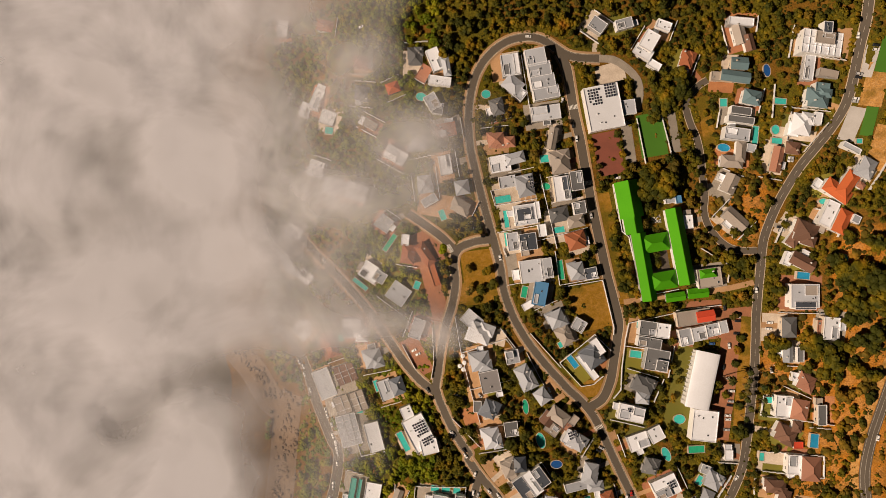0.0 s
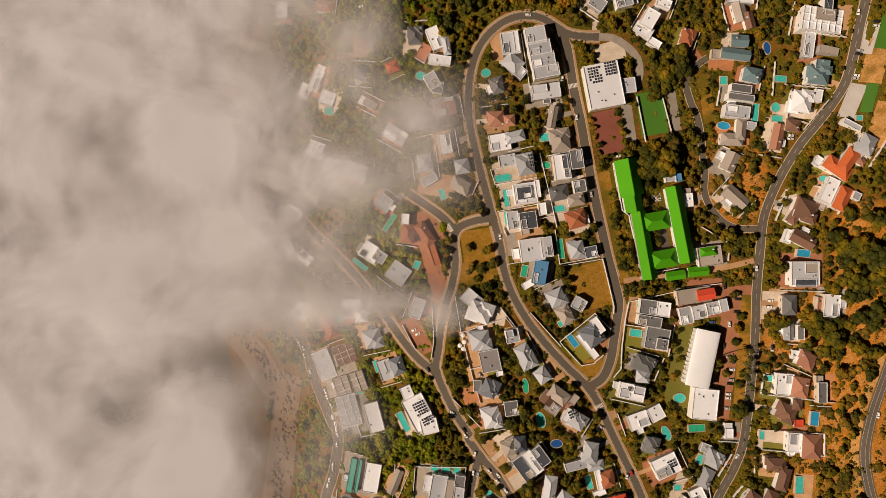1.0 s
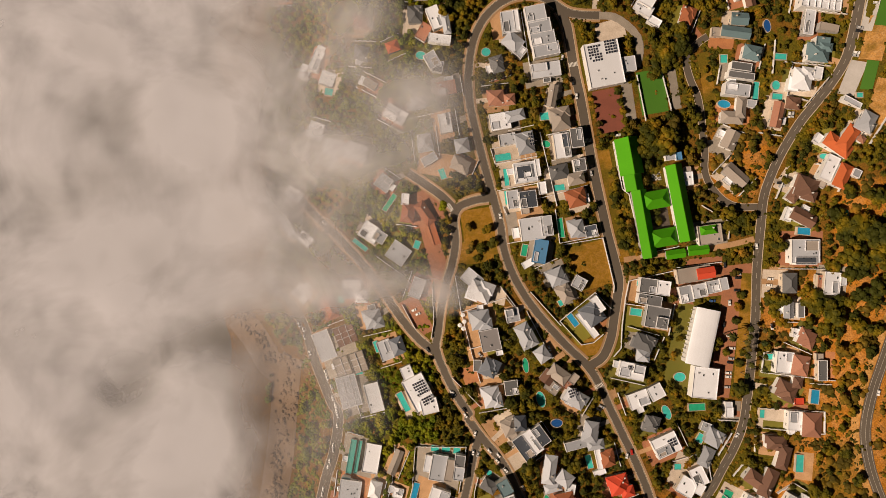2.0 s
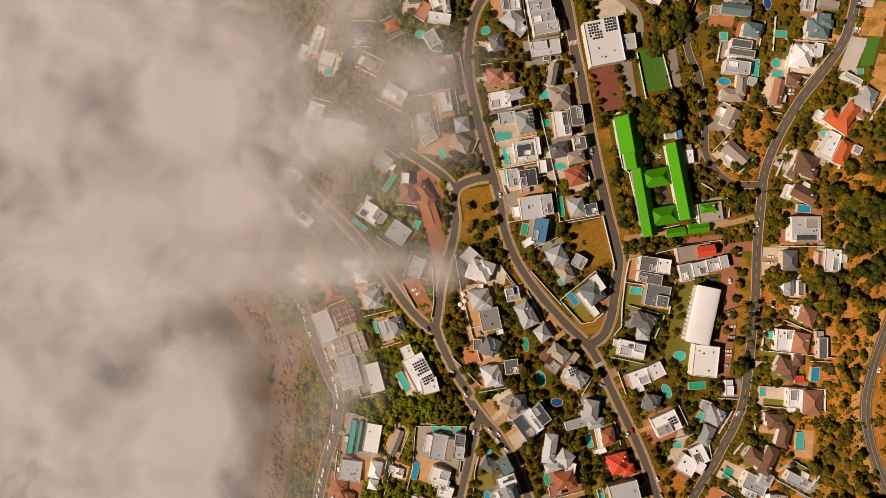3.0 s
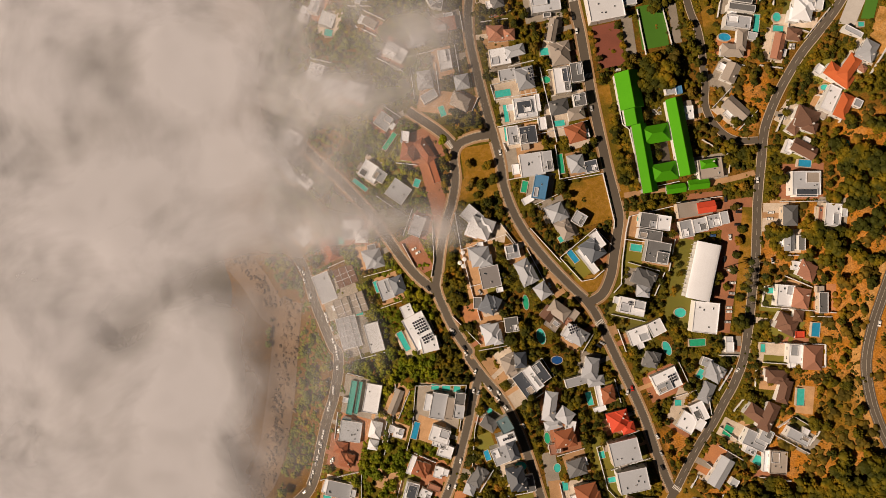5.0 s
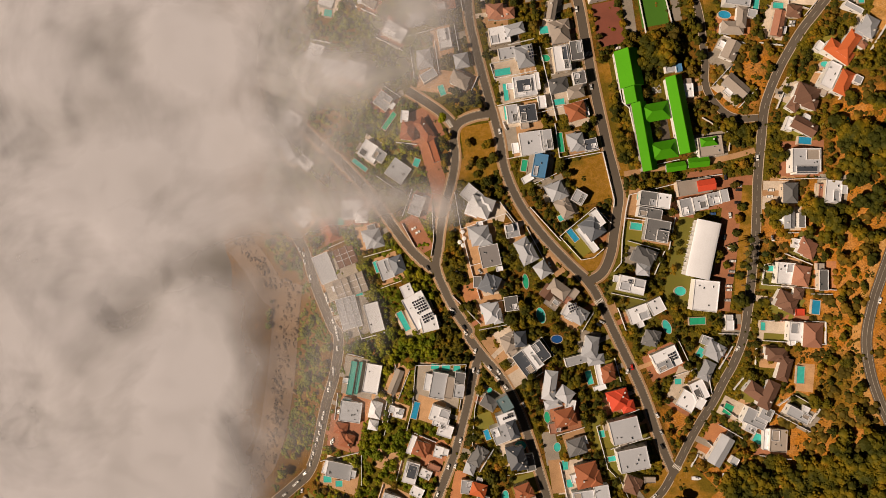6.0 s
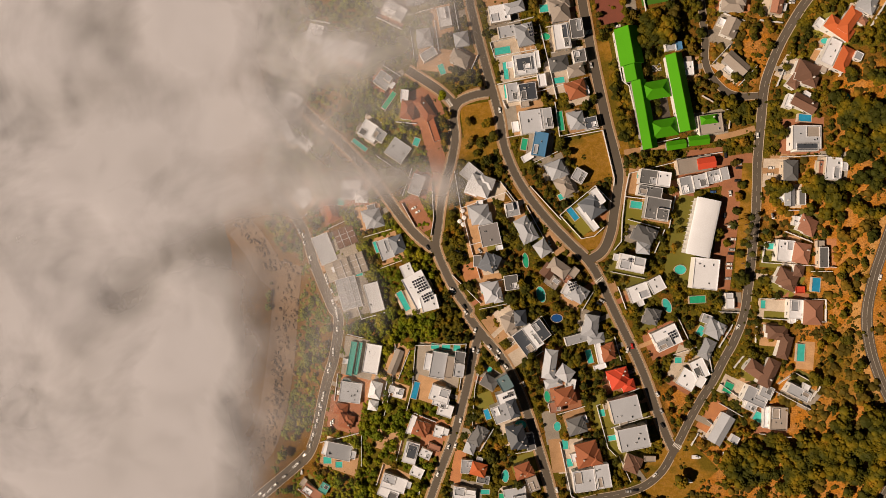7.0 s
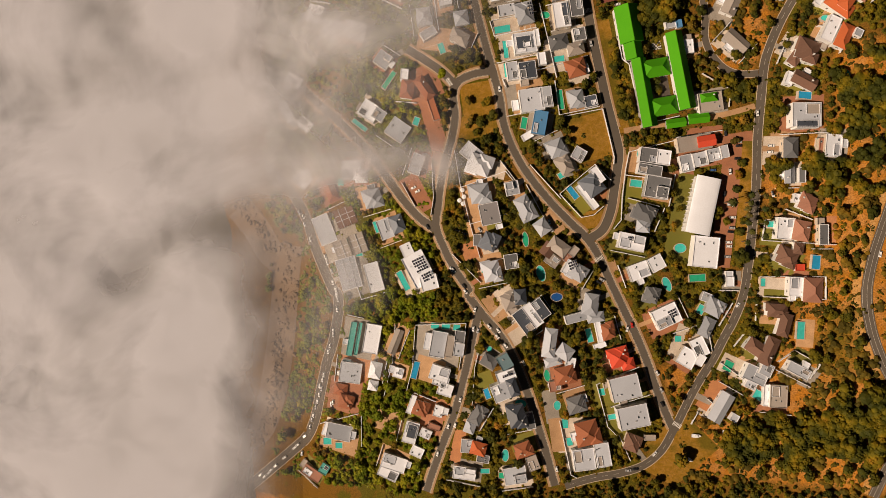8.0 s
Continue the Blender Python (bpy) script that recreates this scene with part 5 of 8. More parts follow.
house([(249.5, 86.7, 15.3, 16.8, -10.0, 6.5, "hip", "W"), (260.0, 90.5, 5.5, 8.6, -10.0, 4.5, "flat", "W")])
house([(254.1, 125.9, 7.1, 17.3, -8.0, 4.5, "flat", "V"), (265.8, 121.1, 13.2, 5.4, -12.0, 4.0, "flat", "C")])
house([(287.5, 55.4, 11.0, 14.1, -28.0, 5.0, "hip", "G"), (279.9, 69.2, 13.1, 3.9, -28.0, 3.5, "flat", "G")])
house([(60.6, 46.1, 13.7, 17.1, 12.0, 6.5, "hip", "G"), (47.7, 49.8, 12.5, 8.4, 10.0, 5.0, "flat", "G")], solar=[(64.5, 49.2, 2, 4, 1.65, 2.48, 12.0, 8.92)])
house([(60.9, 25.4, 16.7, 15.0, 8.0, 6.0, "flat", "V"), (59.9, 25.4, 10.8, 9.2, 8.0, 7.4, "flat", "S"), (69.8, 28.7, 3.3, 12.5, 8.0, 6.6, "flat", "W")])
house([(63.0, 5.4, 12.5, 12.5, 8.0, 6.5, "flat", "S"), (52.0, 5.5, 8.4, 13.4, 8.0, 5.0, "flat", "G"), (73.5, 13.8, 5.8, 9.2, 8.0, 4.5, "flat", "W")])
house([(66.0, -16.3, 17.5, 16.7, 8.0, 6.5, "flat", "V"), (76.8, -14.2, 8.4, 15.0, 8.0, 5.5, "flat", "G"), (54.4, -19.4, 5.1, 7.6, 8.0, 3.0, "flat", "W")])
house([(71.9, -33.0, 10.0, 17.6, -10.0, 6.5, "flat", "B"), (63.2, -42.1, 8.4, 5.1, 30.0, 3.5, "flat", "W")])
house([(87.2, 44.2, 11.6, 18.2, 8.0, 7.5, "flat", "W"), (97.9, 50.0, 9.1, 14.0, 8.0, 6.5, "flat", "D"), (89.1, 47.9, 4.1, 9.9, 8.0, 7.8, "flat", "S")])
house([(100.1, 30.2, 9.1, 9.1, 10.0, 6.5, "flat", "D"), (85.4, 25.3, 12.9, 9.6, 12.0, 5.5, "hip", "D"), (97.8, 20.3, 11.2, 7.9, 12.0, 5.0, "hip", "C")])
house([(97.9, 5.8, 14.6, 13.7, 15.0, 5.0, "hip", "T")])
house([(98.4, -16.2, 12.1, 13.8, 12.0, 5.5, "hip", "G"), (109.0, -17.9, 9.1, 8.3, 12.0, 5.0, "flat", "S")])
house([(135.0, 36.1, 16.2, 25.9, 10.4, 7.0, "gable", "N"), (138.4, 18.1, 11.9, 12.8, 10.4, 6.6, "gable", "N")], name="school_wing", category="school building", label="long school wing with a bright green metal roof")
house([(146.5, -13.1, 9.8, 48.9, 10.0, 7.0, "gable", "N")], name="school_wing", category="school building", label="narrow school wing with a bright green metal roof")
house([(154.3, 4.5, 19.3, 11.9, 10.0, 6.0, "hip", "N")], name="school_block", category="school building", label="cross block of the school with a hipped green roof")
house([(160.6, -23.0, 18.5, 11.9, 10.0, 6.0, "hip", "N")], name="school_block", category="school building", label="cross block of the school with a hipped green roof")
house([(171.6, 2.0, 10.8, 55.1, 11.0, 7.0, "gable", "N"), (171.0, 36.1, 4.1, 5.7, 9.0, 4.0, "flat", "B"), (165.0, 36.1, 7.4, 5.7, 9.0, 4.0, "flat", "G")], name="school_wing", category="school building", label="long school wing with a bright green metal roof")
house([(169.7, -35.0, 12.8, 5.4, 8.0, 4.0, "gable", "N")], name="school_store", category="school building", label="low school outbuilding with a green roof")
house([(185.3, -32.0, 13.6, 6.2, 6.0, 4.0, "gable", "N")], name="school_store", category="school building", label="low school outbuilding with a green roof")
house([(192.9, -20.8, 17.2, 13.9, 8.0, 5.0, "flat", "C"), (191.6, -17.5, 11.0, 5.3, 8.0, 5.4, "hip", "N")])
house([(177.9, 19.7, 6.6, 9.8, 5.0, 4.0, "flat", "W")])
house([(205.5, 46.8, 9.3, 12.5, -25.0, 5.0, "gable", "C")])
house([(209.6, 21.4, 17.4, 8.5, -42.0, 5.0, "gable", "C")])
house([(271.6, 40.0, 19.0, 8.9, -35.0, 5.5, "hip", "O"), (276.9, 44.7, 8.1, 17.3, -35.0, 6.0, "hip", "O"), (284.9, 43.4, 4.2, 3.4, -35.0, 4.0, "hip", "P")])
house([(267.0, 24.6, 8.6, 18.0, -25.0, 6.0, "flat", "W"), (274.7, 19.0, 8.1, 15.9, -25.0, 5.0, "hip", "O"), (283.2, 20.5, 5.4, 5.4, -25.0, 3.5, "flat", "G")])
house([(253.5, 11.4, 16.9, 16.1, -20.0, 6.5, "hip", "K"), (246.4, 6.3, 6.7, 8.3, -35.0, 5.0, "hip", "K")])
house([(252.5, -9.1, 16.2, 8.3, -28.0, 5.0, "gable", "K"), (244.2, -6.8, 5.6, 9.6, -20.0, 3.5, "flat", "W")])
house([(253.9, -32.9, 19.8, 16.6, -0.0, 6.0, "flat", "V"), (254.2, -39.6, 15.0, 5.5, -0.0, 6.4, "flat", "S")])
house([(27.9, -63.1, 19.1, 16.6, -20.0, 6.0, "hip", "W"), (21.7, -53.6, 14.5, 11.1, -40.0, 5.0, "flat", "W")])
house([(28.0, -84.5, 16.6, 15.8, 10.0, 5.5, "hip", "G")])
house([(35.4, -99.7, 14.6, 16.2, 12.0, 6.5, "flat", "M"), (42.6, -109.2, 5.0, 3.6, 12.0, 5.0, "flat", "W")])
house([(52.0, -80.8, 10.2, 10.2, 12.0, 4.5, "flat", "G")])
house([(61.4, -95.5, 12.3, 20.7, 28.0, 6.0, "hip", "G"), (74.1, -109.9, 8.9, 10.6, 35.0, 5.0, "hip", "G")])
house([(35.2, -120.5, 13.2, 14.1, -25.0, 6.5, "hip", "I"), (26.1, -119.5, 6.0, 8.6, -0.0, 4.0, "flat", "D")])
house([(36.7, -142.9, 14.5, 17.1, 12.0, 5.5, "hip", "V"), (51.4, -135.5, 10.2, 11.0, 8.0, 5.0, "flat", "D")])
house([(84.0, -51.8, 13.8, 13.8, 25.0, 5.5, "hip", "G")])
house([(90.3, -64.4, 10.5, 14.7, 30.0, 5.0, "hip", "C"), (100.7, -56.4, 9.2, 9.2, -30.0, 5.0, "flat", "G")])
house([(110.6, -79.4, 15.3, 16.9, 35.0, 7.0, "hip", "I"), (113.9, -71.9, 5.8, 12.5, 35.0, 7.4, "flat", "W"), (107.1, -87.5, 5.0, 21.8, 38.0, 5.0, "flat", "W")])
house([(150.3, -58.2, 13.2, 10.7, -8.0, 7.0, "flat", "D"), (160.8, -59.8, 9.9, 10.7, -8.0, 6.5, "flat", "W"), (151.2, -68.6, 17.4, 7.4, -10.0, 7.0, "flat", "D")])
house([(156.6, -81.4, 17.4, 15.7, -10.0, 7.0, "flat", "D")])
house([(147.7, -100.0, 17.1, 12.1, -22.0, 5.5, "hip", "D"), (147.2, -109.7, 8.8, 7.9, -5.0, 5.0, "hip", "G")])
house([(139.1, -121.2, 19.2, 11.7, -12.0, 6.5, "flat", "W")], solar=[(141.5, -119.4, 4, 2, 2.50, 1.66, -12.0, 6.62)])
house([(144.7, -142.6, 15.1, 11.7, 20.0, 4.5, "flat", "W"), (157.2, -136.8, 10.8, 10.8, 28.0, 4.5, "flat", "W")])
house([(86.2, -124.6, 14.5, 9.3, -36.0, 5.5, "hip", "C"), (78.4, -126.8, 8.5, 9.3, -36.0, 5.0, "gable", "K"), (81.8, -134.6, 10.2, 8.5, -36.0, 5.0, "flat", "C"), (91.6, -132.0, 7.6, 6.2, -36.0, 4.5, "flat", "P"), (97.6, -128.0, 5.0, 8.0, -36.0, 4.0, "flat", "C")])
house([(99.6, -143.6, 14.2, 12.4, -30.0, 6.0, "hip", "G"), (94.1, -140.4, 8.4, 10.9, -30.0, 6.5, "flat", "W")], solar=[(96.5, -138.0, 4, 3, 1.68, 2.10, 20.0, 7.32)])
house([(182.3, -49.7, 24.6, 10.7, 9.0, 5.5, "flat", "C"), (190.2, -48.7, 11.9, 7.0, 9.0, 6.0, "gable", "R")], name="apartment_block", category="apartment building", label="long pale flat-roofed block with a bright red roof panel")
house([(177.2, -64.3, 9.1, 12.4, 12.0, 5.0, "flat", "G"), (186.4, -61.6, 10.3, 9.9, 12.0, 5.3, "flat", "V"), (195.7, -58.6, 9.8, 9.0, 12.0, 5.0, "flat", "G"), (203.1, -56.4, 5.7, 9.0, 12.0, 4.6, "flat", "V")])
house([(187.8, -95.1, 16.6, 40.4, -12.0, 9.0, "barrel", "W"), (190.4, -128.6, 18.2, 22.4, -6.0, 7.5, "flat", "W")], name="sports_hall", category="hall", label="long white hall with a rounded metal roof")
house([(244.9, -55.4, 9.2, 13.2, -0.0, 5.5, "hip", "D")])
house([(269.9, -55.3, 11.0, 15.7, -5.0, 5.5, "flat", "W"), (264.6, -56.5, 6.3, 13.4, -5.0, 4.5, "flat", "P")])
house([(244.7, -74.0, 6.0, 11.6, -0.0, 5.0, "gable", "G"), (252.5, -74.6, 4.8, 10.4, -0.0, 4.5, "flat", "D")])
house([(256.0, -94.2, 12.3, 12.3, -25.0, 5.0, "hip", "P"), (250.9, -91.0, 6.4, 6.4, -10.0, 3.5, "flat", "W")])
house([(242.8, -112.1, 12.1, 15.3, -5.0, 5.5, "flat", "W"), (252.6, -113.7, 10.8, 13.2, -10.0, 5.0, "hip", "P")])
house([(266.0, -116.5, 6.3, 14.3, -0.0, 4.5, "flat", "D")])
house([(244.1, -132.1, 15.7, 13.3, -25.0, 5.5, "hip", "K"), (251.5, -126.2, 6.0, 6.8, -10.0, 4.0, "hip", "K")])
house([(253.0, -139.6, 6.4, 4.8, -0.0, 2.8, "flat", "R")], name="garden_shelter", category="shelter", label="small red flat-roofed shelter beside a pool")
house([(208.4, -150.3, 5.8, 7.4, -0.0, 3.5, "flat", "W")])
house([(251.4, -153.3, 12.8, 13.6, -3.0, 5.0, "flat", "W"), (260.1, -155.4, 12.3, 16.2, -3.0, 5.0, "hip", "P")])
house([(238.8, -170.3, 15.7, 10.1, -3.0, 5.0, "hip", "K"), (243.5, -180.7, 7.6, 15.7, -15.0, 5.0, "hip", "K")])
house([(227.6, -199.1, 19.1, 9.3, -35.0, 5.5, "hip", "K"), (233.8, -199.6, 8.5, 19.8, -25.0, 5.5, "hip", "K")])
house([(225.6, -217.2, 17.1, 11.4, -25.0, 6.0, "flat", "G"), (232.2, -213.2, 8.9, 8.9, -25.0, 6.5, "flat", "G"), (223.1, -224.1, 8.2, 7.4, -25.0, 5.0, "flat", "G")])
house([(252.9, -212.8, 16.8, 7.2, -28.0, 4.5, "flat", "G")])
house([(240.8, -232.3, 12.2, 16.2, -3.0, 4.5, "flat", "C"), (234.0, -232.1, 5.7, 15.5, -3.0, 3.5, "flat", "W")])
house([(203.0, -242.2, 9.5, 21.9, -30.0, 5.5, "gable", "G"), (212.9, -249.9, 5.8, 5.8, -30.0, 3.5, "flat", "G")])
house([(197.6, -169.4, 12.7, 12.7, -28.0, 6.0, "hip", "G"), (192.7, -183.6, 7.8, 13.6, -25.0, 5.0, "hip", "G"), (193.1, -161.9, 8.2, 6.6, -20.0, 4.0, "flat", "G")])
house([(179.4, -206.3, 13.2, 13.2, -30.0, 6.0, "flat", "W"), (188.0, -198.5, 10.8, 14.1, 25.0, 4.5, "flat", "W"), (188.8, -207.9, 5.8, 8.3, -30.0, 5.0, "flat", "W")])
house([(164.5, -175.8, 19.1, 14.9, 25.0, 5.5, "flat", "W")], solar=[(168.5, -173.7, 3, 3, 2.07, 2.07, 25.0, 5.62)])
house([(153.7, -160.4, 11.2, 12.1, -15.0, 5.5, "hip", "D")])
house([(61.0, -180.7, 19.4, 9.3, -54.0, 7.0, "flat", "S"), (73.1, -170.8, 15.2, 8.4, -54.0, 7.0, "flat", "S"), (67.2, -175.5, 18.6, 7.6, -54.0, 7.3, "flat", "W")], name="modern_house", category="house", label="large modern white house with dark slate-grey roof slabs")
house([(50.2, -164.7, 12.4, 13.2, 25.0, 5.5, "hip", "C"), (58.1, -162.1, 8.1, 10.6, 5.0, 5.5, "hip", "S")])
house([(79.8, -196.4, 8.6, 21.0, -8.0, 6.5, "hip", "V"), (91.2, -203.4, 10.6, 9.8, -35.0, 5.5, "hip", "V"), (95.6, -211.2, 7.3, 7.3, -10.0, 4.0, "flat", "W"), (82.5, -210.5, 12.0, 6.0, 15.0, 5.0, "hip", "V")])
house([(109.8, -166.8, 11.3, 17.2, -10.0, 6.0, "hip", "G"), (100.3, -177.2, 18.5, 6.7, 15.0, 5.0, "flat", "G"), (113.7, -177.0, 11.4, 6.3, 10.0, 5.0, "hip", "G")])
house([(122.7, -187.0, 9.7, 13.0, 15.0, 5.5, "hip", "T"), (116.4, -187.0, 4.2, 18.5, 12.0, 3.5, "flat", "W"), (117.3, -198.4, 9.3, 4.2, 20.0, 3.2, "flat", "W")])
house([(130.3, -207.1, 15.5, 15.5, 15.0, 5.5, "hip", "R"), (137.4, -211.7, 8.8, 7.2, 15.0, 5.0, "hip", "R")])
house([(134.6, -228.9, 21.6, 17.6, 14.0, 9.5, "flat", "V")])
house([(140.8, -250.4, 22.2, 16.6, 12.0, 9.5, "flat", "V")])
house([(91.3, -220.5, 16.5, 14.0, 12.0, 5.0, "hip", "T"), (84.6, -229.5, 9.4, 7.7, 10.0, 4.0, "flat", "P")])
house([(99.7, -242.4, 14.0, 13.2, 18.0, 5.5, "hip", "D")])
house([(108.0, -263.5, 19.1, 19.9, 14.0, 6.0, "hip", "T")])
house([(105.8, -284.5, 16.1, 16.1, 8.0, 6.0, "flat", "V"), (119.5, -280.6, 11.0, 17.8, 10.0, 6.0, "flat", "V")])
house([(141.1, -271.3, 12.2, 13.1, -20.0, 5.5, "hip", "K"), (154.2, -267.2, 8.4, 4.2, -0.0, 3.0, "flat", "C")])
house([(35.1, -211.3, 10.8, 8.2, -30.0, 5.0, "hip", "D"), (46.5, -211.0, 9.4, 11.1, 30.0, 9.0, "flat", "L"), (47.3, -221.3, 14.5, 7.7, 20.0, 10.0, "flat", "W"), (44.4, -233.4, 15.0, 13.0, 22.0, 10.5, "flat", "G"), (52.5, -230.0, 6.5, 12.7, 20.0, 10.0, "hip", "S")], solar=[(49.4, -220.4, 6, 1, 1.70, 2.56, 20.0, 10.12)])
house([(26.6, -253.2, 10.0, 16.0, -30.0, 5.5, "hip", "D"), (20.6, -262.3, 7.4, 9.2, -20.0, 5.0, "hip", "G")])
house([(55.5, -252.0, 14.2, 19.1, 12.0, 9.0, "hip", "S"), (65.8, -256.3, 6.8, 12.8, 12.0, 4.0, "flat", "D")])
house([(27.0, -279.1, 10.9, 9.2, -15.0, 5.0, "hip", "O"), (18.0, -277.8, 8.7, 10.4, -5.0, 4.5, "flat", "G"), (30.5, -287.0, 9.5, 6.1, -10.0, 4.0, "flat", "D")])
house([(60.5, -277.5, 14.2, 11.6, 20.0, 7.5, "hip", "T"), (67.9, -288.7, 8.6, 11.1, 20.0, 4.5, "flat", "C")])
house([(16.3, -299.2, 17.4, 9.6, -8.0, 4.5, "flat", "W")])
house([(54.8, -298.8, 17.2, 12.9, 10.0, 4.5, "flat", "G")])
house([(-75.7, -145.5, 16.3, 25.4, 15.0, 6.0, "cells", "G"), (-54.3, -148.2, 11.6, 23.1, 15.0, 8.0, "flat", "W")])
house([(-18.3, -141.5, 17.3, 26.0, 28.0, 8.0, "flat", "W"), (-27.1, -128.1, 8.7, 13.1, 24.0, 7.0, "flat", "W"), (-10.4, -151.7, 13.0, 11.2, 14.0, 7.5, "flat", "W")], solar=[(-17.4, -137.7, 5, 5, 1.95, 2.16, 26.0, 8.32), (-12.0, -147.1, 4, 3, 1.94, 2.16, 26.0, 8.32)], name="apartment_building", category="apartment building", label="white flat-roofed apartment building with solar panels")
house([(-74.1, -198.6, 4.6, 27.4, -10.0, 4.0, "flat", "Q"), (-68.3, -198.2, 2.7, 26.3, -10.0, 4.4, "flat", "Q"), (-56.6, -197.3, 12.6, 23.3, -10.0, 7.0, "flat", "W")])
house([(-37.4, -198.9, 5.9, 19.2, -22.0, 3.5, "gable", "C")])
house([(-3.5, -199.2, 12.0, 19.9, -10.0, 7.0, "flat", "G"), (5.0, -200.4, 6.0, 16.5, -10.0, 7.6, "flat", "C"), (12.1, -203.1, 7.8, 10.0, -8.0, 6.0, "flat", "G"), (12.9, -193.0, 7.8, 9.0, -8.0, 6.4, "flat", "D"), (-12.0, -197.5, 5.0, 13.0, -10.0, 4.0, "flat", "V")])
house([(-75.0, -225.8, 17.3, 16.4, -8.0, 6.5, "flat", "G"), (-78.8, -221.4, 6.4, 11.9, -8.0, 7.0, "flat", "L")])
house([(-54.0, -222.5, 8.7, 12.3, -12.0, 6.0, "hip", "W"), (-56.1, -235.1, 6.9, 6.9, -10.0, 5.0, "hip", "W")])
house([(-35.4, -223.6, 8.0, 8.0, -15.0, 3.5, "flat", "W")])
house([(-2.7, -222.1, 14.8, 11.3, -18.0, 6.5, "flat", "W"), (1.6, -234.4, 11.3, 9.6, -18.0, 5.5, "flat", "W"), (-1.8, -227.9, 12.2, 7.8, -18.0, 6.0, "flat", "W")])
house([(-17.3, -250.4, 12.0, 12.0, -20.0, 5.5, "hip", "T"), (-25.0, -247.9, 4.4, 15.1, -20.0, 4.0, "flat", "W")])
house([(-25.5, -269.8, 10.6, 16.8, -15.0, 6.5, "flat", "W"), (-24.6, -268.7, 7.1, 10.6, -15.0, 6.8, "flat", "S"), (-13.9, -270.2, 8.8, 7.1, -25.0, 4.5, "flat", "W"), (-20.7, -285.3, 9.8, 8.0, -25.0, 4.0, "flat", "W")])
house([(-39.4, -296.0, 19.7, 11.7, -18.0, 5.5, "flat", "W"), (-43.7, -304.0, 16.2, 10.8, -25.0, 5.0, "flat", "W")])
house([(-3.7, -251.8, 7.0, 8.8, -15.0, 4.0, "flat", "W"), (-7.3, -264.8, 9.7, 4.4, -20.0, 3.0, "flat", "P")])
house([(-79.2, -250.3, 12.6, 11.6, -15.0, 5.0, "hip", "T"), (-83.7, -240.7, 9.9, 8.0, -10.0, 4.0, "hip", "T")])
house([(-85.6, -275.9, 20.3, 12.9, -12.0, 5.0, "flat", "G"), (-95.7, -274.8, 7.5, 11.2, -20.0, 5.0, "flat", "W")])
house([(-110.7, -314.4, 17.1, 8.5, -35.0, 4.5, "flat", "P"), (-99.3, -308.8, 7.5, 8.5, -30.0, 4.0, "flat", "Q")])
house([(-26.7, -3.9, 9.2, 13.5, -8.0, 6.5, "hip", "T"), (-28.9, 6.9, 6.0, 8.6, -5.0, 7.0, "flat", "W"), (-13.7, -3.9, 7.4, 17.7, 35.0, 5.0, "hip", "T"), (-6.9, -18.9, 5.2, 18.9, 18.0, 3.5, "flat", "T")])
house([(-57.0, -18.1, 15.0, 13.3, -32.0, 6.5, "flat", "W"), (-49.3, -21.6, 9.7, 8.8, -32.0, 6.0, "flat", "G")])
house([(-34.4, -34.4, 15.7, 14.8, -35.0, 6.0, "flat", "G")])
house([(-19.9, -61.1, 9.5, 15.6, -20.0, 6.0, "flat", "G")])
house([(-13.7, 49.5, 11.6, 14.2, 8.0, 5.5, "hip", "G"), (-10.3, 36.8, 12.0, 6.8, 30.0, 4.5, "flat", "G")])
house([(13.1, 31.7, 14.8, 10.6, -25.0, 5.5, "hip", "C"), (14.3, 46.0, 9.8, 9.8, 10.0, 5.0, "hip", "G")])
house([(1.7, 63.1, 9.3, 14.4, 10.0, 6.0, "flat", "W")])
house([(-102.7, 121.5, 8.3, 17.4, -22.0, 6.5, "flat", "W"), (-113.7, 114.6, 8.4, 12.1, -22.0, 6.0, "flat", "W")])
house([(-92.7, 105.9, 11.8, 10.9, -20.0, 5.0, "flat", "W")])
house([(-5.9, 141.7, 9.3, 16.9, 22.0, 6.0, "flat", "W"), (-2.5, 125.8, 16.9, 6.8, -8.0, 5.5, "flat", "W"), (2.5, 135.8, 4.7, 13.1, 10.0, 5.0, "hip", "G"), (-14.5, 132.3, 8.5, 12.8, -30.0, 4.0, "flat", "P")])
house([(-8.1, 110.6, 9.3, 11.9, 30.0, 5.5, "flat", "G"), (-3.8, 105.6, 7.6, 8.5, -10.0, 4.5, "flat", "D")])
house([(2.5, 89.3, 14.4, 10.2, 10.0, 5.0, "flat", "P")])
house([(-130.9, -11.4, 7.6, 19.0, 28.0, 6.0, "flat", "W"), (-114.4, -23.0, 12.2, 9.4, -40.0, 6.0, "flat", "W")])
house([(-117.4, -67.9, 14.1, 12.3, -42.0, 6.0, "flat", "W")])
house([(-72.9, -63.4, 15.3, 15.3, -0.0, 6.0, "flat", "W"), (-64.4, -68.8, 8.6, 8.6, -0.0, 5.0, "hip", "W")])
house([(-91.1, -78.3, 8.0, 17.1, 22.0, 5.5, "hip", "T")])
house([(-55.1, -86.2, 15.7, 15.7, 15.0, 5.5, "hip", "G")])
house([(-45.0, -110.3, 10.5, 15.8, 20.0, 5.5, "flat", "V"), (-35.2, -106.6, 9.3, 12.8, 20.0, 5.0, "hip", "I")])
pool(-52.6, -108.6, 3.4, 9.0, 20.0, "q")
house([(-96.9, -110.2, 13.8, 24.0, 22.0, 6.0, "flat", "V"), (-78.5, -100.2, 16.3, 15.4, 22.0, 5.0, "cells", "K")])
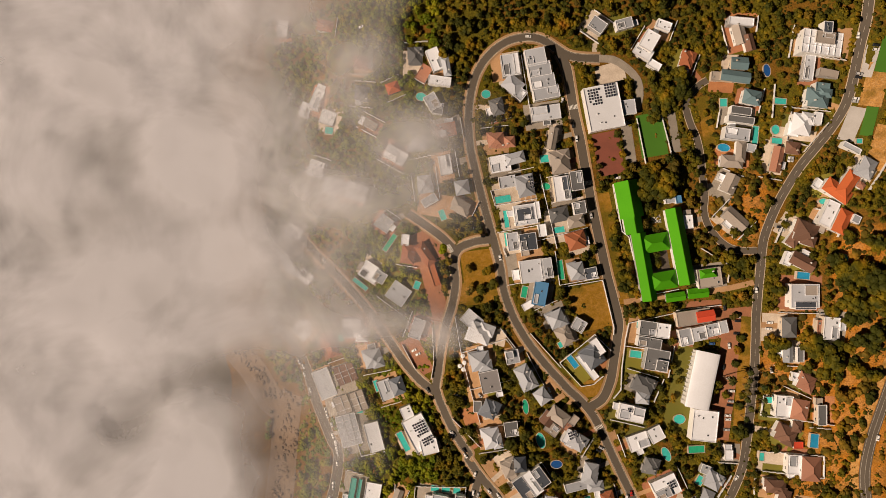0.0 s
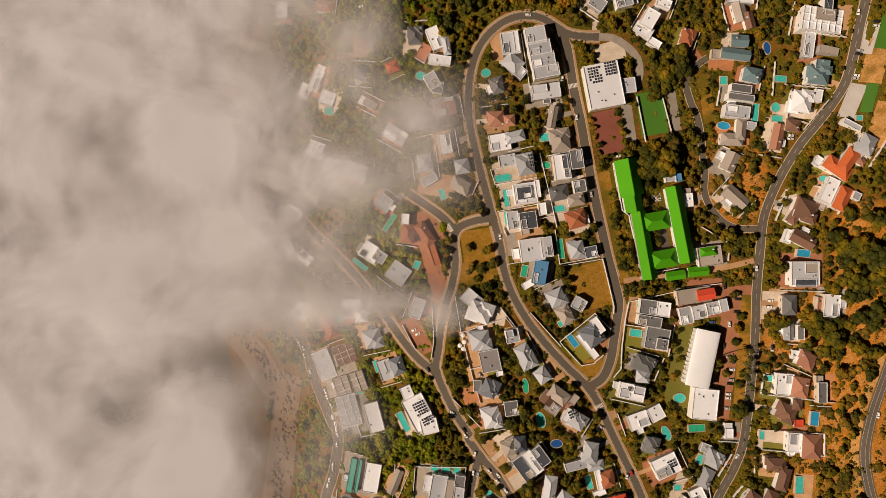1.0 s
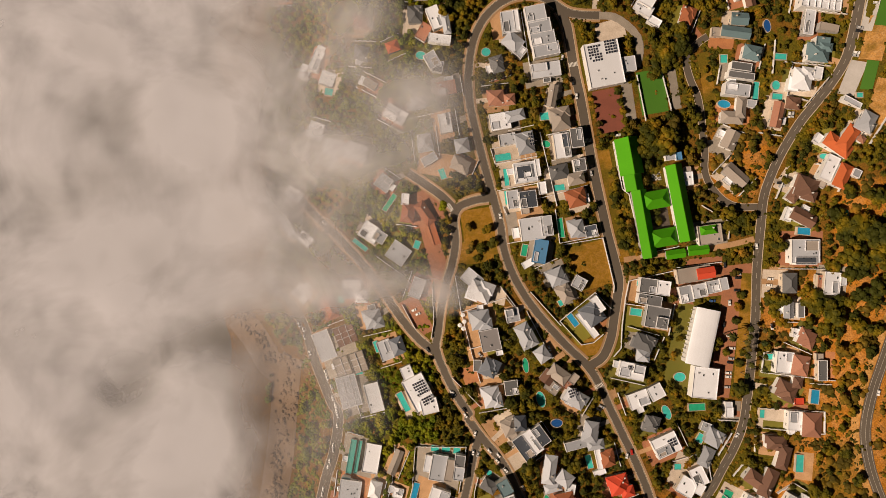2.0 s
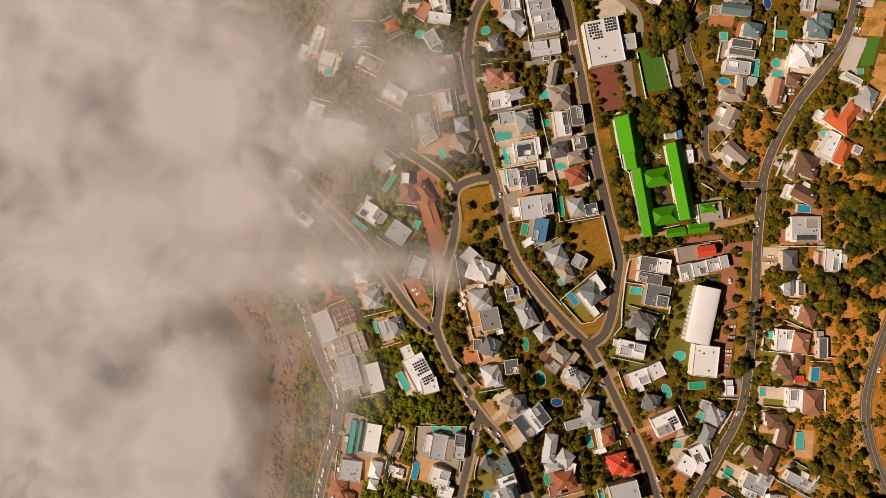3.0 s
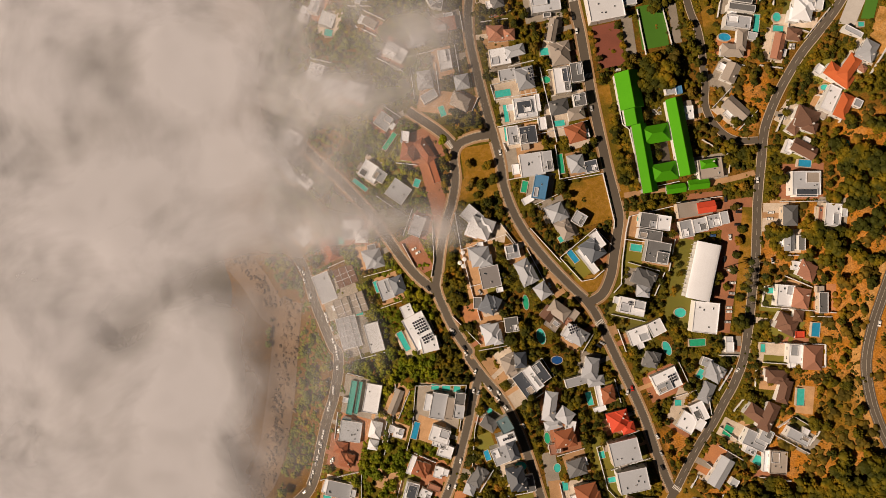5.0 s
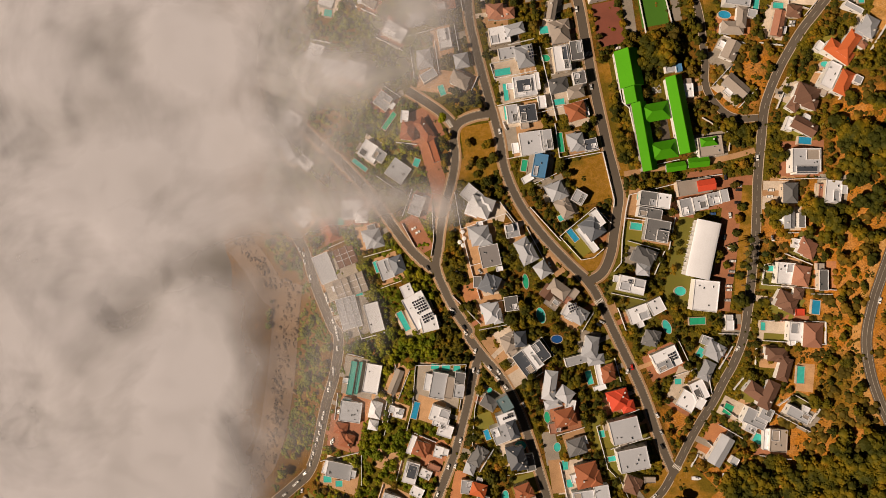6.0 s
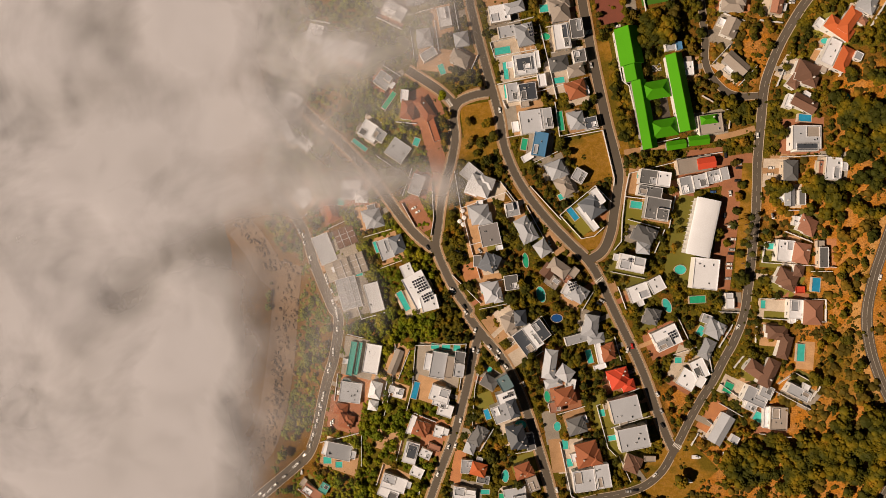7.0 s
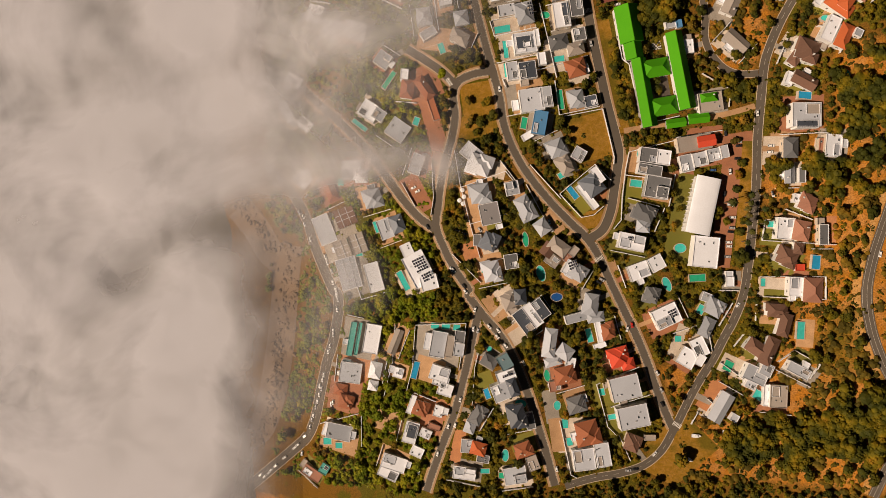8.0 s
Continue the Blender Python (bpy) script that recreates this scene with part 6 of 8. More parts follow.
house([(-81.1, -126.8, 11.8, 16.4, 20.0, 5.0, "cells", "C"), (-67.6, -121.5, 11.7, 16.2, 20.0, 5.0, "cells", "C")])
house([(-134.1, 183.7, 9.4, 13.2, -5.0, 6.0, "flat", "W")])
house([(-94.7, 179.3, 12.4, 7.9, -10.0, 5.0, "hip", "T")])
house([(-63.1, 145.1, 13.7, 10.2, -10.0, 5.0, "hip", "T")])
house([(-38.3, 123.1, 9.1, 7.4, 20.0, 5.0, "hip", "O")])
house([(-63.3, 121.2, 12.0, 12.0, -10.0, 5.0, "hip", "D")])
house([(-36.3, 71.8, 17.3, 10.4, -30.0, 5.5, "flat", "W")])
house([(-20.8, 144.9, 11.5, 14.1, -0.0, 5.0, "hip", "D")])
house([(-56.6, 97.0, 10.5, 6.1, -30.0, 4.0, "flat", "C")])
house([(-68.4, 44.9, 17.8, 13.3, -20.0, 6.0, "flat", "W")])
house([(-45.5, 20.1, 12.3, 11.4, -35.0, 5.0, "flat", "G")])
house([(-87.9, 50.3, 15.4, 12.7, -10.0, 6.0, "flat", "G")])
house([(-103.2, 64.9, 13.8, 13.8, -20.0, 6.0, "flat", "W")])
house([(-124.9, 14.7, 14.2, 9.5, -30.0, 5.0, "flat", "W")])
house([(-18.8, 79.4, 11.6, 9.9, 10.0, 5.0, "hip", "G")])

# ---- pools ----
pool(32.0, 115.3, 6.7, 5.9, -0.0, "q", True)
pool(76.2, 67.0, 8.4, 5.4, 5.0, "q")
pool(38.4, 60.8, 5.1, 3.8, 5.0, "q")
pool(37.2, 60.0, 4.2, 3.4, -0.0, "b")
pool(76.3, 46.5, 6.7, 5.0, -10.0, "g", True)
pool(44.8, 37.2, 11.8, 5.1, 9.0, "q")
pool(47.3, 22.4, 3.4, 12.7, 7.0, "q")
pool(47.8, 7.2, 3.0, 10.2, 7.0, "q")
pool(55.1, -19.5, 3.4, 5.1, 8.0, "q")
pool(61.0, -32.2, 4.2, 8.5, -10.0, "g")
pool(87.5, -15.6, 4.2, 14.3, 8.0, "g")
pool(86.5, 14.3, 7.6, 4.2, 8.0, "q")
pool(96.8, -84.1, 4.2, 11.0, 38.0, "b")
pool(88.4, -71.4, 4.2, 4.2, 30.0, "q")
pool(145.9, -56.5, 5.0, 4.2, -8.0, "q")
pool(142.9, -78.0, 8.4, 5.0, -8.0, "q")
pool(31.0, -141.8, 4.3, 5.2, -0.0, "q", True)
pool(62.3, -119.0, 4.3, 11.1, 8.0, "g", True)
pool(73.8, -144.6, 6.4, 11.9, 15.0, "q", True)
pool(174.7, -125.8, 8.4, 6.7, -0.0, "q", True)
pool(186.9, -147.7, 11.7, 5.0, 3.0, "g")
pool(165.8, -152.4, 5.5, 10.9, 25.0, "q", True)
pool(229.7, 126.7, 4.8, 8.8, 10.0, "n", True)
pool(202.2, 73.0, 9.0, 5.3, -10.0, "b", True)
pool(222.9, 81.2, 4.0, 12.9, -5.0, "q")
pool(235.8, 84.6, 5.6, 6.4, -0.0, "q", True)
pool(236.7, 76.6, 7.2, 4.0, -5.0, "q")
pool(238.3, 104.4, 8.0, 4.0, -5.0, "q")
pool(201.7, 105.3, 4.9, 5.7, -0.0, "q")
pool(254.3, -18.8, 8.8, 4.8, -5.0, "b")
pool(263.6, -52.6, 4.0, 6.4, -5.0, "q")
pool(263.0, -135.9, 5.6, 9.6, -5.0, "b")
pool(235.5, -108.8, 5.7, 4.1, -0.0, "q")
pool(265.4, 33.2, 6.3, 3.9, -0.0, "q", True)
pool(278.6, -6.7, 3.9, 6.3, 10.0, "q", True)
pool(284.8, 73.9, 3.9, 3.1, -0.0, "q")
pool(-16.7, 115.5, 7.7, 6.0, -10.0, "q", True)
pool(-0.4, 25.8, 4.3, 7.7, 20.0, "q")
pool(-65.7, -27.9, 13.5, 3.2, -38.0, "q")
pool(-20.1, -27.9, 4.4, 6.1, -20.0, "q")
pool(-41.4, 4.8, 3.5, 15.0, -35.0, "g")
pool(-82.5, -72.0, 4.6, 5.5, -0.0, "q")
pool(-67.3, -130.0, 5.5, 3.6, 10.0, "q")
pool(-92.1, 95.7, 6.4, 5.5, -10.0, "q")
pool(-31.0, -150.9, 4.4, 15.9, 28.0, "q")
pool(-6.2, -185.7, 6.1, 4.4, -5.0, "q")
pool(2.2, -185.9, 6.1, 4.4, -5.0, "q")
pool(10.5, -186.6, 5.2, 4.4, -5.0, "q")
pool(-21.9, -221.0, 4.4, 13.3, -14.0, "b")
pool(33.7, -237.2, 3.9, 7.8, 20.0, "b")
pool(35.4, -202.6, 4.3, 4.3, -0.0, "q", True)
pool(58.9, -244.3, 8.6, 6.9, -0.0, "q", True)
pool(78.7, -222.1, 4.3, 8.6, 8.0, "g", True)
pool(86.4, -244.9, 5.1, 6.9, -0.0, "q", True)
pool(92.4, -258.6, 4.3, 6.9, 5.0, "q")
pool(95.8, -272.5, 4.3, 6.0, 10.0, "q")
pool(47.5, -284.6, 5.2, 9.5, -0.0, "q", True)
pool(32.0, -297.7, 7.0, 3.5, -0.0, "q")
pool(45.8, -300.5, 6.1, 4.3, -0.0, "g")
pool(109.9, -191.2, 4.2, 10.2, 15.0, "q")
pool(85.6, -162.4, 8.5, 5.9, -0.0, "n", True)
pool(119.4, -233.9, 4.3, 5.1, 10.0, "q")
pool(127.1, -252.7, 6.0, 3.8, 10.0, "q")
pool(163.9, -171.2, 5.0, 4.2, -0.0, "g")
pool(189.7, -170.9, 5.0, 6.6, -30.0, "q")
pool(174.2, -193.0, 5.0, 4.2, -0.0, "q")
pool(208.9, -212.2, 6.6, 7.5, -25.0, "g")
pool(254.8, -184.5, 5.2, 12.1, -3.0, "q")
pool(231.0, -150.6, 3.3, 5.7, -3.0, "q")
pool(229.0, -232.6, 6.6, 6.6, -30.0, "q")
pool(-96.6, -285.6, 6.6, 5.6, -0.0, "q")
pool(-86.4, -288.0, 5.6, 4.7, -0.0, "q")

# ---- garden walls ----
garden_wall([(87.3, -85.2), (112.9, -63.6), (127.9, -78.7), (126.7, -88.0), (112.4, -101.0), (103.3, -102.8), (87.3, -85.2)], kind=0)
garden_wall([(137.5, -54.9), (169.0, -47.4)], kind=0)
garden_wall([(137.5, -54.9), (135.2, -66.7), (132.9, -87.9), (132.3, -104.9), (127.0, -111.4)], kind=0)
garden_wall([(137.0, -88.7), (159.5, -95.1)], kind=0)
garden_wall([(134.8, -71.8), (163.3, -75.6)], kind=0)
garden_wall([(88.9, -28.2), (118.2, -23.1), (126.8, -58.4), (126.1, -69.0)], kind=0)
garden_wall([(36.4, 43.6), (69.7, 49.1)], kind=0)
garden_wall([(35.6, 43.6), (39.0, 32.2), (69.8, 37.4)], kind=0)
garden_wall([(40.7, 12.3), (73.2, 18.1)], kind=0)
garden_wall([(71.8, 55.0), (84.6, 0.4)], kind=0)
garden_wall([(76.3, 52.8), (106.8, 58.8)], kind=0)
garden_wall([(80.6, 34.0), (109.0, 40.1)], kind=0)
garden_wall([(84.5, 9.7), (111.3, 17.2)], kind=0)
garden_wall([(83.3, -1.7), (86.8, -27.0), (115.8, -21.4)], kind=0)
garden_wall([(47.9, -5.9), (45.0, 0.4), (81.6, 8.8)], kind=0)
garden_wall([(48.4, -27.2), (82.6, -20.7)], kind=0)
garden_wall([(57.6, 143.2), (64.5, 100.9)], kind=0)
garden_wall([(125.3, 46.2), (131.8, 12.9), (136.7, 8.8), (148.7, -41.4)], kind=0)
garden_wall([(140.6, 99.6), (148.3, 62.5)], kind=0)
garden_wall([(158.2, 100.1), (166.6, 68.5)], kind=0)
garden_wall([(290.8, 168.5), (286.4, 131.3), (282.9, 108.7)], kind=1)
garden_wall([(188.0, 0.4), (207.5, -11.9), (205.9, -32.5)], kind=1)
garden_wall([(136.5, -37.3), (172.7, -29.5)], kind=0)
garden_wall([(168.9, -45.4), (202.2, -40.8)], kind=0)
garden_wall([(-8.3, -60.5), (-7.0, -86.7), (-10.5, -108.9), (-14.9, -104.8), (-31.8, -74.6)], kind=0)
garden_wall([(9.1, -51.3), (13.4, -77.3), (22.0, -111.8), (28.5, -133.3)], kind=0)
garden_wall([(13.4, -79.4), (47.4, -67.8), (55.8, -78.4)], kind=0)
garden_wall([(19.9, -107.5), (51.7, -98.7)], kind=0)
garden_wall([(27.6, -137.7), (58.2, -130.1)], kind=0)
garden_wall([(43.1, -59.3), (55.8, -76.3)], kind=0)
garden_wall([(65.4, -63.3), (88.1, -88.6)], kind=0)
garden_wall([(231.3, -105.8), (229.7, -120.4), (274.5, -123.5)], kind=0)
garden_wall([(251.9, -68.0), (281.4, -66.4)], kind=0)
garden_wall([(245.6, 100.1), (242.5, 76.4), (259.6, 70.8)], kind=1)
garden_wall([(255.2, 134.7), (281.0, 128.1)], kind=1)
garden_wall([(240.3, 100.4), (272.2, 94.3)], kind=1)
garden_wall([(234.8, 116.6), (233.4, 92.8)], kind=0)
garden_wall([(253.0, 68.0), (272.2, 94.3)], kind=1)
garden_wall([(260.4, 28.2), (279.8, 23.8), (273.8, 8.3)], kind=0)
garden_wall([(49.9, -183.8), (74.3, -160.8), (83.6, -174.8)], kind=0)
garden_wall([(-21.7, -185.4), (17.8, -183.0), (12.1, -219.6)], kind=0)
garden_wall([(-21.7, -185.4), (-24.2, -219.0), (-28.8, -237.3)], kind=0)
garden_wall([(28.6, -199.3), (24.3, -217.0), (22.1, -247.9)], kind=0)
garden_wall([(58.4, -211.8), (71.3, -263.7), (75.7, -281.0)], kind=0)
garden_wall([(115.3, -228.1), (123.9, -260.2), (130.2, -266.5)], kind=0)
garden_wall([(115.3, -228.1), (150.3, -212.5)], kind=0)
garden_wall([(125.9, -245.1), (158.7, -233.6), (165.0, -252.7)], kind=0)
garden_wall([(88.2, -256.7), (96.9, -297.9), (105.4, -302.0)], kind=0)
garden_wall([(132.3, -266.5), (140.8, -285.7)], kind=0)
garden_wall([(194.7, -236.8), (208.4, -248.8)], kind=0)
garden_wall([(183.9, -256.3), (188.6, -246.8)], kind=0)
garden_wall([(200.1, -207.2), (228.8, -229.0)], kind=0)
garden_wall([(229.3, -146.5), (269.0, -146.0), (269.2, -162.0), (231.3, -160.8)], kind=0)
garden_wall([(241.1, -207.7), (251.4, -199.0), (266.8, -208.2), (260.3, -218.8)], kind=0)
garden_wall([(170.3, -188.9), (193.9, -180.1), (199.0, -209.3)], kind=0)
garden_wall([(-37.6, -183.7), (-40.2, -215.5), (-47.4, -243.3)], kind=1)
garden_wall([(-75.1, -139.3), (-65.7, -166.6), (-42.1, -159.2)], kind=0)
garden_wall([(-107.0, -272.9), (-66.6, -258.8), (-66.8, -286.8)], kind=0)
garden_wall([(28.6, -151.6), (20.0, -143.0), (7.1, -130.0)], kind=0)
driveways()
plot_walls()

# ---- cars ----
car(62.9, 156.6, -5, "w")
car(139.7, 105.0, -80, "w")
car(87.9, 109.5, -100, "w")
car(42.9, -6.4, -80, "w")
car(109.6, 24.7, -80, "s")
car(98.4, 81.3, -85, "w")
car(95.8, 91.2, -80, "k")
car(128.5, 52.4, 10, "w")
car(225.7, -29.3, -85, "w")
car(283.4, 145.8, -100, "w")
car(293.0, 135.0, -10, "w")
car(292.9, 138.0, -10, "k")
car(284.5, 119.7, -15, "s")
car(284.0, 117.4, -15, "k")
car(283.0, 103.0, -10, "w")
car(282.4, 101.1, -10, "s")
car(244.8, 63.6, -100, "w")
car(246.9, 63.5, -100, "s")
car(208.4, -70.4, -85, "w")
car(204.9, -42.8, -85, "k")
car(213.7, -49.2, -0, "s")
car(213.8, -52.1, -0, "k")
car(213.2, -61.2, -0, "k")
car(234.8, -52.8, -0, "w")
car(234.1, -57.3, -0, "w")
car(234.9, -61.8, -0, "s")
car(236.4, -87.1, -80, "w")
car(210.8, -103.5, -0, "w")
car(210.2, -111.1, -5, "s")
car(209.4, -114.0, -5, "k")
car(208.4, -121.6, -0, "w")
car(208.5, -124.5, -0, "w")
car(207.8, -132.1, -0, "s")
car(195.5, -107.5, -110, "s")
car(204.8, -86.3, -100, "k")
car(299.3, -130.0, -100, "w")
car(-19.3, -81.5, 25, "w")
car(-22.4, -78.6, 25, "w")
car(240.8, 13.3, -0, "s")
car(79.9, -105.8, -70, "w")
car(81.6, -111.4, -70, "w")
car(11.3, -112.2, -5, "w")
car(16.4, -114.6, -5, "k")
car(196.8, -69.1, -0, "b")
car(173.2, -66.2, -0, "k")
car(240.0, 15.7, -0, "k")
car(208.8, -94.5, -10, "w")
car(28.4, -111.5, -50, "s")
car(-63.7, 173.7, 10, "w")
car(-96.9, -9.7, -30, "w")
car(-11.4, -109.0, -60, "k")
car(16.5, -154.5, -55, "k")
car(8.3, -142.3, -55, "w")
car(6.7, -141.7, -55, "w")
car(17.4, -158.6, -55, "w")
car(24.7, -172.4, -110, "w")
car(23.4, -187.2, -100, "w")
car(26.9, -188.5, -110, "s")
car(35.4, -185.3, -50, "w")
car(42.3, -188.2, -55, "w")
car(41.4, -192.6, -50, "w")
car(47.8, -199.8, -50, "w")
car(61.4, -213.0, -60, "w")
car(13.4, -242.5, -105, "w")
car(159.7, -218.7, -60, "w")
car(141.0, -182.9, -80, "r")
car(137.7, -185.9, -100, "w")
car(158.4, -279.9, 50, "w")
car(144.6, -292.0, 5, "k")
car(139.6, -293.1, 5, "s")
car(86.3, -293.8, -80, "w")
car(65.0, -260.4, -60, "w")
car(214.8, -167.3, 50, "w")
car(9.4, -262.7, -110, "w")
car(4.1, -263.9, -110, "w")
car(-4.3, -286.4, -110, "w")
car(-19.2, -302.3, -115, "w")
car(116.8, -151.2, -30, "k")
car(118.8, -149.1, -30, "s")
car(162.7, -231.4, -60, "s")
car(163.7, -242.1, -60, "k")
car(4.7, -239.8, -20, "w")
car(-96.6, -132.6, -70, "w")
car(-95.1, -137.2, -70, "w")
car(-91.1, -144.2, -70, "s")
car(-90.2, -153.4, -80, "w")
car(-87.7, -159.0, -85, "w")
car(-86.8, -163.6, -85, "w")
car(-85.8, -167.2, -85, "s")
car(-86.4, -175.6, -95, "w")
car(-90.1, -193.1, -100, "w")
car(-90.1, -196.4, -100, "s")
car(-93.3, -205.9, -105, "w")
car(-94.9, -210.8, -105, "w")
car(-100.3, -234.9, -105, "w")
car(-103.0, -240.4, -105, "w")
car(-101.4, -242.6, -105, "s")
car(-103.6, -247.6, -105, "w")
car(-105.2, -253.5, -105, "w")
car(-109.1, -266.0, -105, "w")
car(-110.7, -269.6, -105, "s")
car(-112.4, -276.1, -110, "w")
car(-117.9, -285.1, -145, "w")
car(-124.5, -292.8, -145, "w")
car(-127.1, -295.4, -145, "w")
car(-136.1, -304.1, -145, "w")
car(-144.0, -311.7, -140, "w")
car(-148.3, -316.0, -140, "w")
car(-150.4, -318.7, -140, "s")
car(-154.7, -322.5, -140, "w")
car(-158.9, -321.9, -140, "w")
car(-91.2, -252.8, -100, "w")
car(-92.8, -254.4, -100, "w")
car(-120.6, -299.8, -100, "w")
car(-85.9, -227.9, -100, "w")
car(-1.8, -204.6, -100, "k")
car(-106.9, -258.5, -105, "s")
car(-99.2, -230.5, -105, "w")
car(-117.2, -98.7, -70, "w")
car(-116.2, -105.2, -70, "w")
car(-110.8, -117.9, -70, "w")
car(-121.3, -95.1, -70, "s")
car(-139.3, -67.0, -60, "w")
car(-143.5, -71.0, -50, "w")

# ---- markings and boats ----
crossing(95.7, 104.4, -80)
crossing(106.9, 48.8, -80)
crossing(116.5, -133.8, -62)
crossing(5.2, 0.4, -150)
crossing(174.4, -257.5, -120)
court_lines(152.8, 83.4, 17.3, 28.9, 9.0, "white lines of the small green football field")
parasol(15.0, -81.4)
parasol(16.2, -86.5)
parasol(12.8, -89.2)
parasol(15.4, -91.7)
boat(188.0, -265.0, 0)
boat(182.7, -282.8, -25)
boat(209.4, -261.0, 5)

# ---- the shore ----
SHORE = [(-168.3, -82.7), (-152.6, -101.6), (-137.0, -124.9), (-121.6, -125.6), (-123.4, -154.3), (-127.4, -202.5), (-131.8, -231.8), (-138.3, -261.3), (-149.1, -286.6), (-170.3, -302.9), (-191.1, -318.7)]
shore_strip = ribbon("shore", spline(SHORE, 4.0), -11, 24, 0.25, 1.5, SAND)
tagged(shore_strip, "strip of brown sand and broken rock along the sea", "shore", kind="structure")
for q in spline(SHORE, 3.0):
    mark(q.x - 11, q.y, 22, 22, 0, grow=0.0)

# ---- open bush ----
mark(279.1, -173.5, 51.3, 94.7, -0.0, scrub)
mark(270.4, -230.1, 79.9, 64.0, -0.0, scrub)
mark(250.9, -272.8, 134.4, 48.9, -0.0, scrub)
mark(288.2, -101.4, 39.2, 78.3, -0.0, scrub)
mark(289.7, -15.1, 31.1, 62.1, -0.0, scrub)
mark(210.6, 29.0, 36.7, 53.1, -0.0, scrub)
mark(-117.1, -202.1, 33.5, 191.3, -8.0, scrub)
mark(-128.0, -280.0, 38.6, 77.2, -30.0, scrub)
mark(258.8, -71.7, 64.1, 48.1, -0.0, scrub)
mark(174.7, -222.6, 25.2, 25.2, -0.0, scrub)

# ---- trees ----
tree(189.1, 97.8, 2.4, "a")
tree(193.6, 101.7, 2.8, "b")
tree(192.3, 91.3, 2.4, "c")
tree(191.0, 72.8, 2.8, "a")
tree(189.7, 60.6, 3.3, "d")
tree(196.2, 82.3, 2.0, "e")
tree(223.2, 67.9, 3.2, "b")
tree(225.6, 56.6, 3.2, "a")
tree(231.5, 43.7, 2.8, "b")
tree(226.4, 91.6, 2.0, "b")
tree(226.2, 103.5, 2.0, "a")
tree(235.7, 90.4, 2.4, "c")
tree(211.6, 105.0, 2.4, "b")
tree(202.3, 107.4, 2.8, "a")
tree(218.8, 112.6, 2.4, "d")
tree(241.6, 130.9, 3.2, "b")
tree(236.2, 143.1, 3.6, "d")
tree(231.1, 133.6, 2.8, "e")
tree(245.3, 118.9, 3.2, "b")
tree(42.7, -239.0, 3.9, "b")
tree(46.1, -255.3, 4.7, "a")
tree(37.7, -269.6, 3.9, "b")
tree(52.0, -238.7, 3.0, "a")
tree(23.1, -239.7, 3.0, "c")
tree(22.2, -248.5, 2.6, "b")
tree(18.7, -234.6, 3.0, "a")
tree(20.4, -221.5, 3.0, "e")
tree(51.7, -263.8, 3.9, "b")
tree(28.1, -201.7, 3.9, "c")
tree(23.0, -208.3, 3.0, "a")
tree(91.2, -189.9, 3.8, "b")
tree(116.2, -204.4, 4.2, "c")
tree(144.9, -193.4, 4.6, "b")
tree(116.5, -238.5, 3.8, "a")
tree(104.2, -255.9, 2.5, "b")
tree(129.3, -270.3, 3.0, "a")
tree(68.0, -160.3, 3.4, "b")
tree(84.7, -153.8, 3.8, "a")
tree(95.1, -160.1, 3.4, "b")
tree(61.6, -139.1, 4.2, "c")
tree(59.5, -128.5, 3.8, "b")
tree(51.2, -147.7, 4.7, "c")
tree(213.0, -73.0, 3.3, "a")
tree(217.2, -105.8, 2.9, "e")
tree(214.4, -114.2, 3.3, "e")
tree(216.2, -132.7, 4.5, "b")
tree(211.9, -147.4, 4.1, "a")
tree(231.9, -105.0, 3.6, "a")
tree(230.2, -133.8, 4.1, "e")
tree(229.2, -73.3, 8.9, "b")
tree(238.3, -81.0, 6.9, "a")
tree(260.4, -67.9, 8.7, "c")
tree(269.7, -75.3, 8.7, "a")
tree(264.6, -85.2, 6.3, "b")
tree(210.4, -48.5, 3.3, "d")
tree(215.1, -64.8, 3.3, "e")
tree(211.7, -83.4, 2.9, "e")
tree(233.2, 27.7, 6.0, "b")
tree(221.4, 3.6, 6.5, "a")
tree(209.3, 15.8, 4.5, "a")
tree(186.4, 21.7, 4.9, "d")
tree(215.7, -10.9, 4.5, "c")
tree(205.9, -6.1, 5.3, "b")
tree(237.7, -29.3, 5.6, "b")
tree(284.9, -15.9, 9.3, "c")
tree(292.3, 4.2, 7.3, "a")
tree(279.7, -35.4, 7.0, "b")
tree(295.0, -31.1, 8.4, "a")
tree(278.9, 8.2, 5.1, "a")
tree(150.5, 49.8, 9.0, "c")
tree(160.6, 43.5, 7.4, "b")
tree(146.7, 39.6, 6.2, "a")
tree(166.3, 57.8, 5.7, "d")
tree(230.9, -66.3, 5.7, "a")
tree(199.8, -98.2, 3.7, "a")
tree(205.6, -106.3, 2.9, "e")
tree(209.4, -269.2, 8.3, "c")
tree(228.0, -261.6, 7.4, "b")
tree(249.6, -268.1, 8.1, "a")
tree(266.3, -254.1, 8.8, "c")
tree(279.4, -262.6, 7.9, "b")
tree(294.3, -227.3, 9.3, "a")
tree(298.1, -250.6, 9.3, "c")
tree(286.8, -243.8, 7.8, "b")
tree(262.1, -202.1, 5.2, "a")
tree(287.4, -190.5, 4.7, "b")
tree(280.9, -173.2, 3.9, "a")
tree(289.3, -212.0, 4.7, "d")
tree(214.8, -132.4, 5.7, "b")
tree(64.0, -194.5, 6.8, "b")
tree(98.7, -194.0, 5.1, "a")
tree(99.7, -211.0, 5.9, "c")
palm(204.7, -92.9, 1.5)
grove(262.7, -260.3, 92.1, 28.0, -3.0, 34, 5.6, "abc")
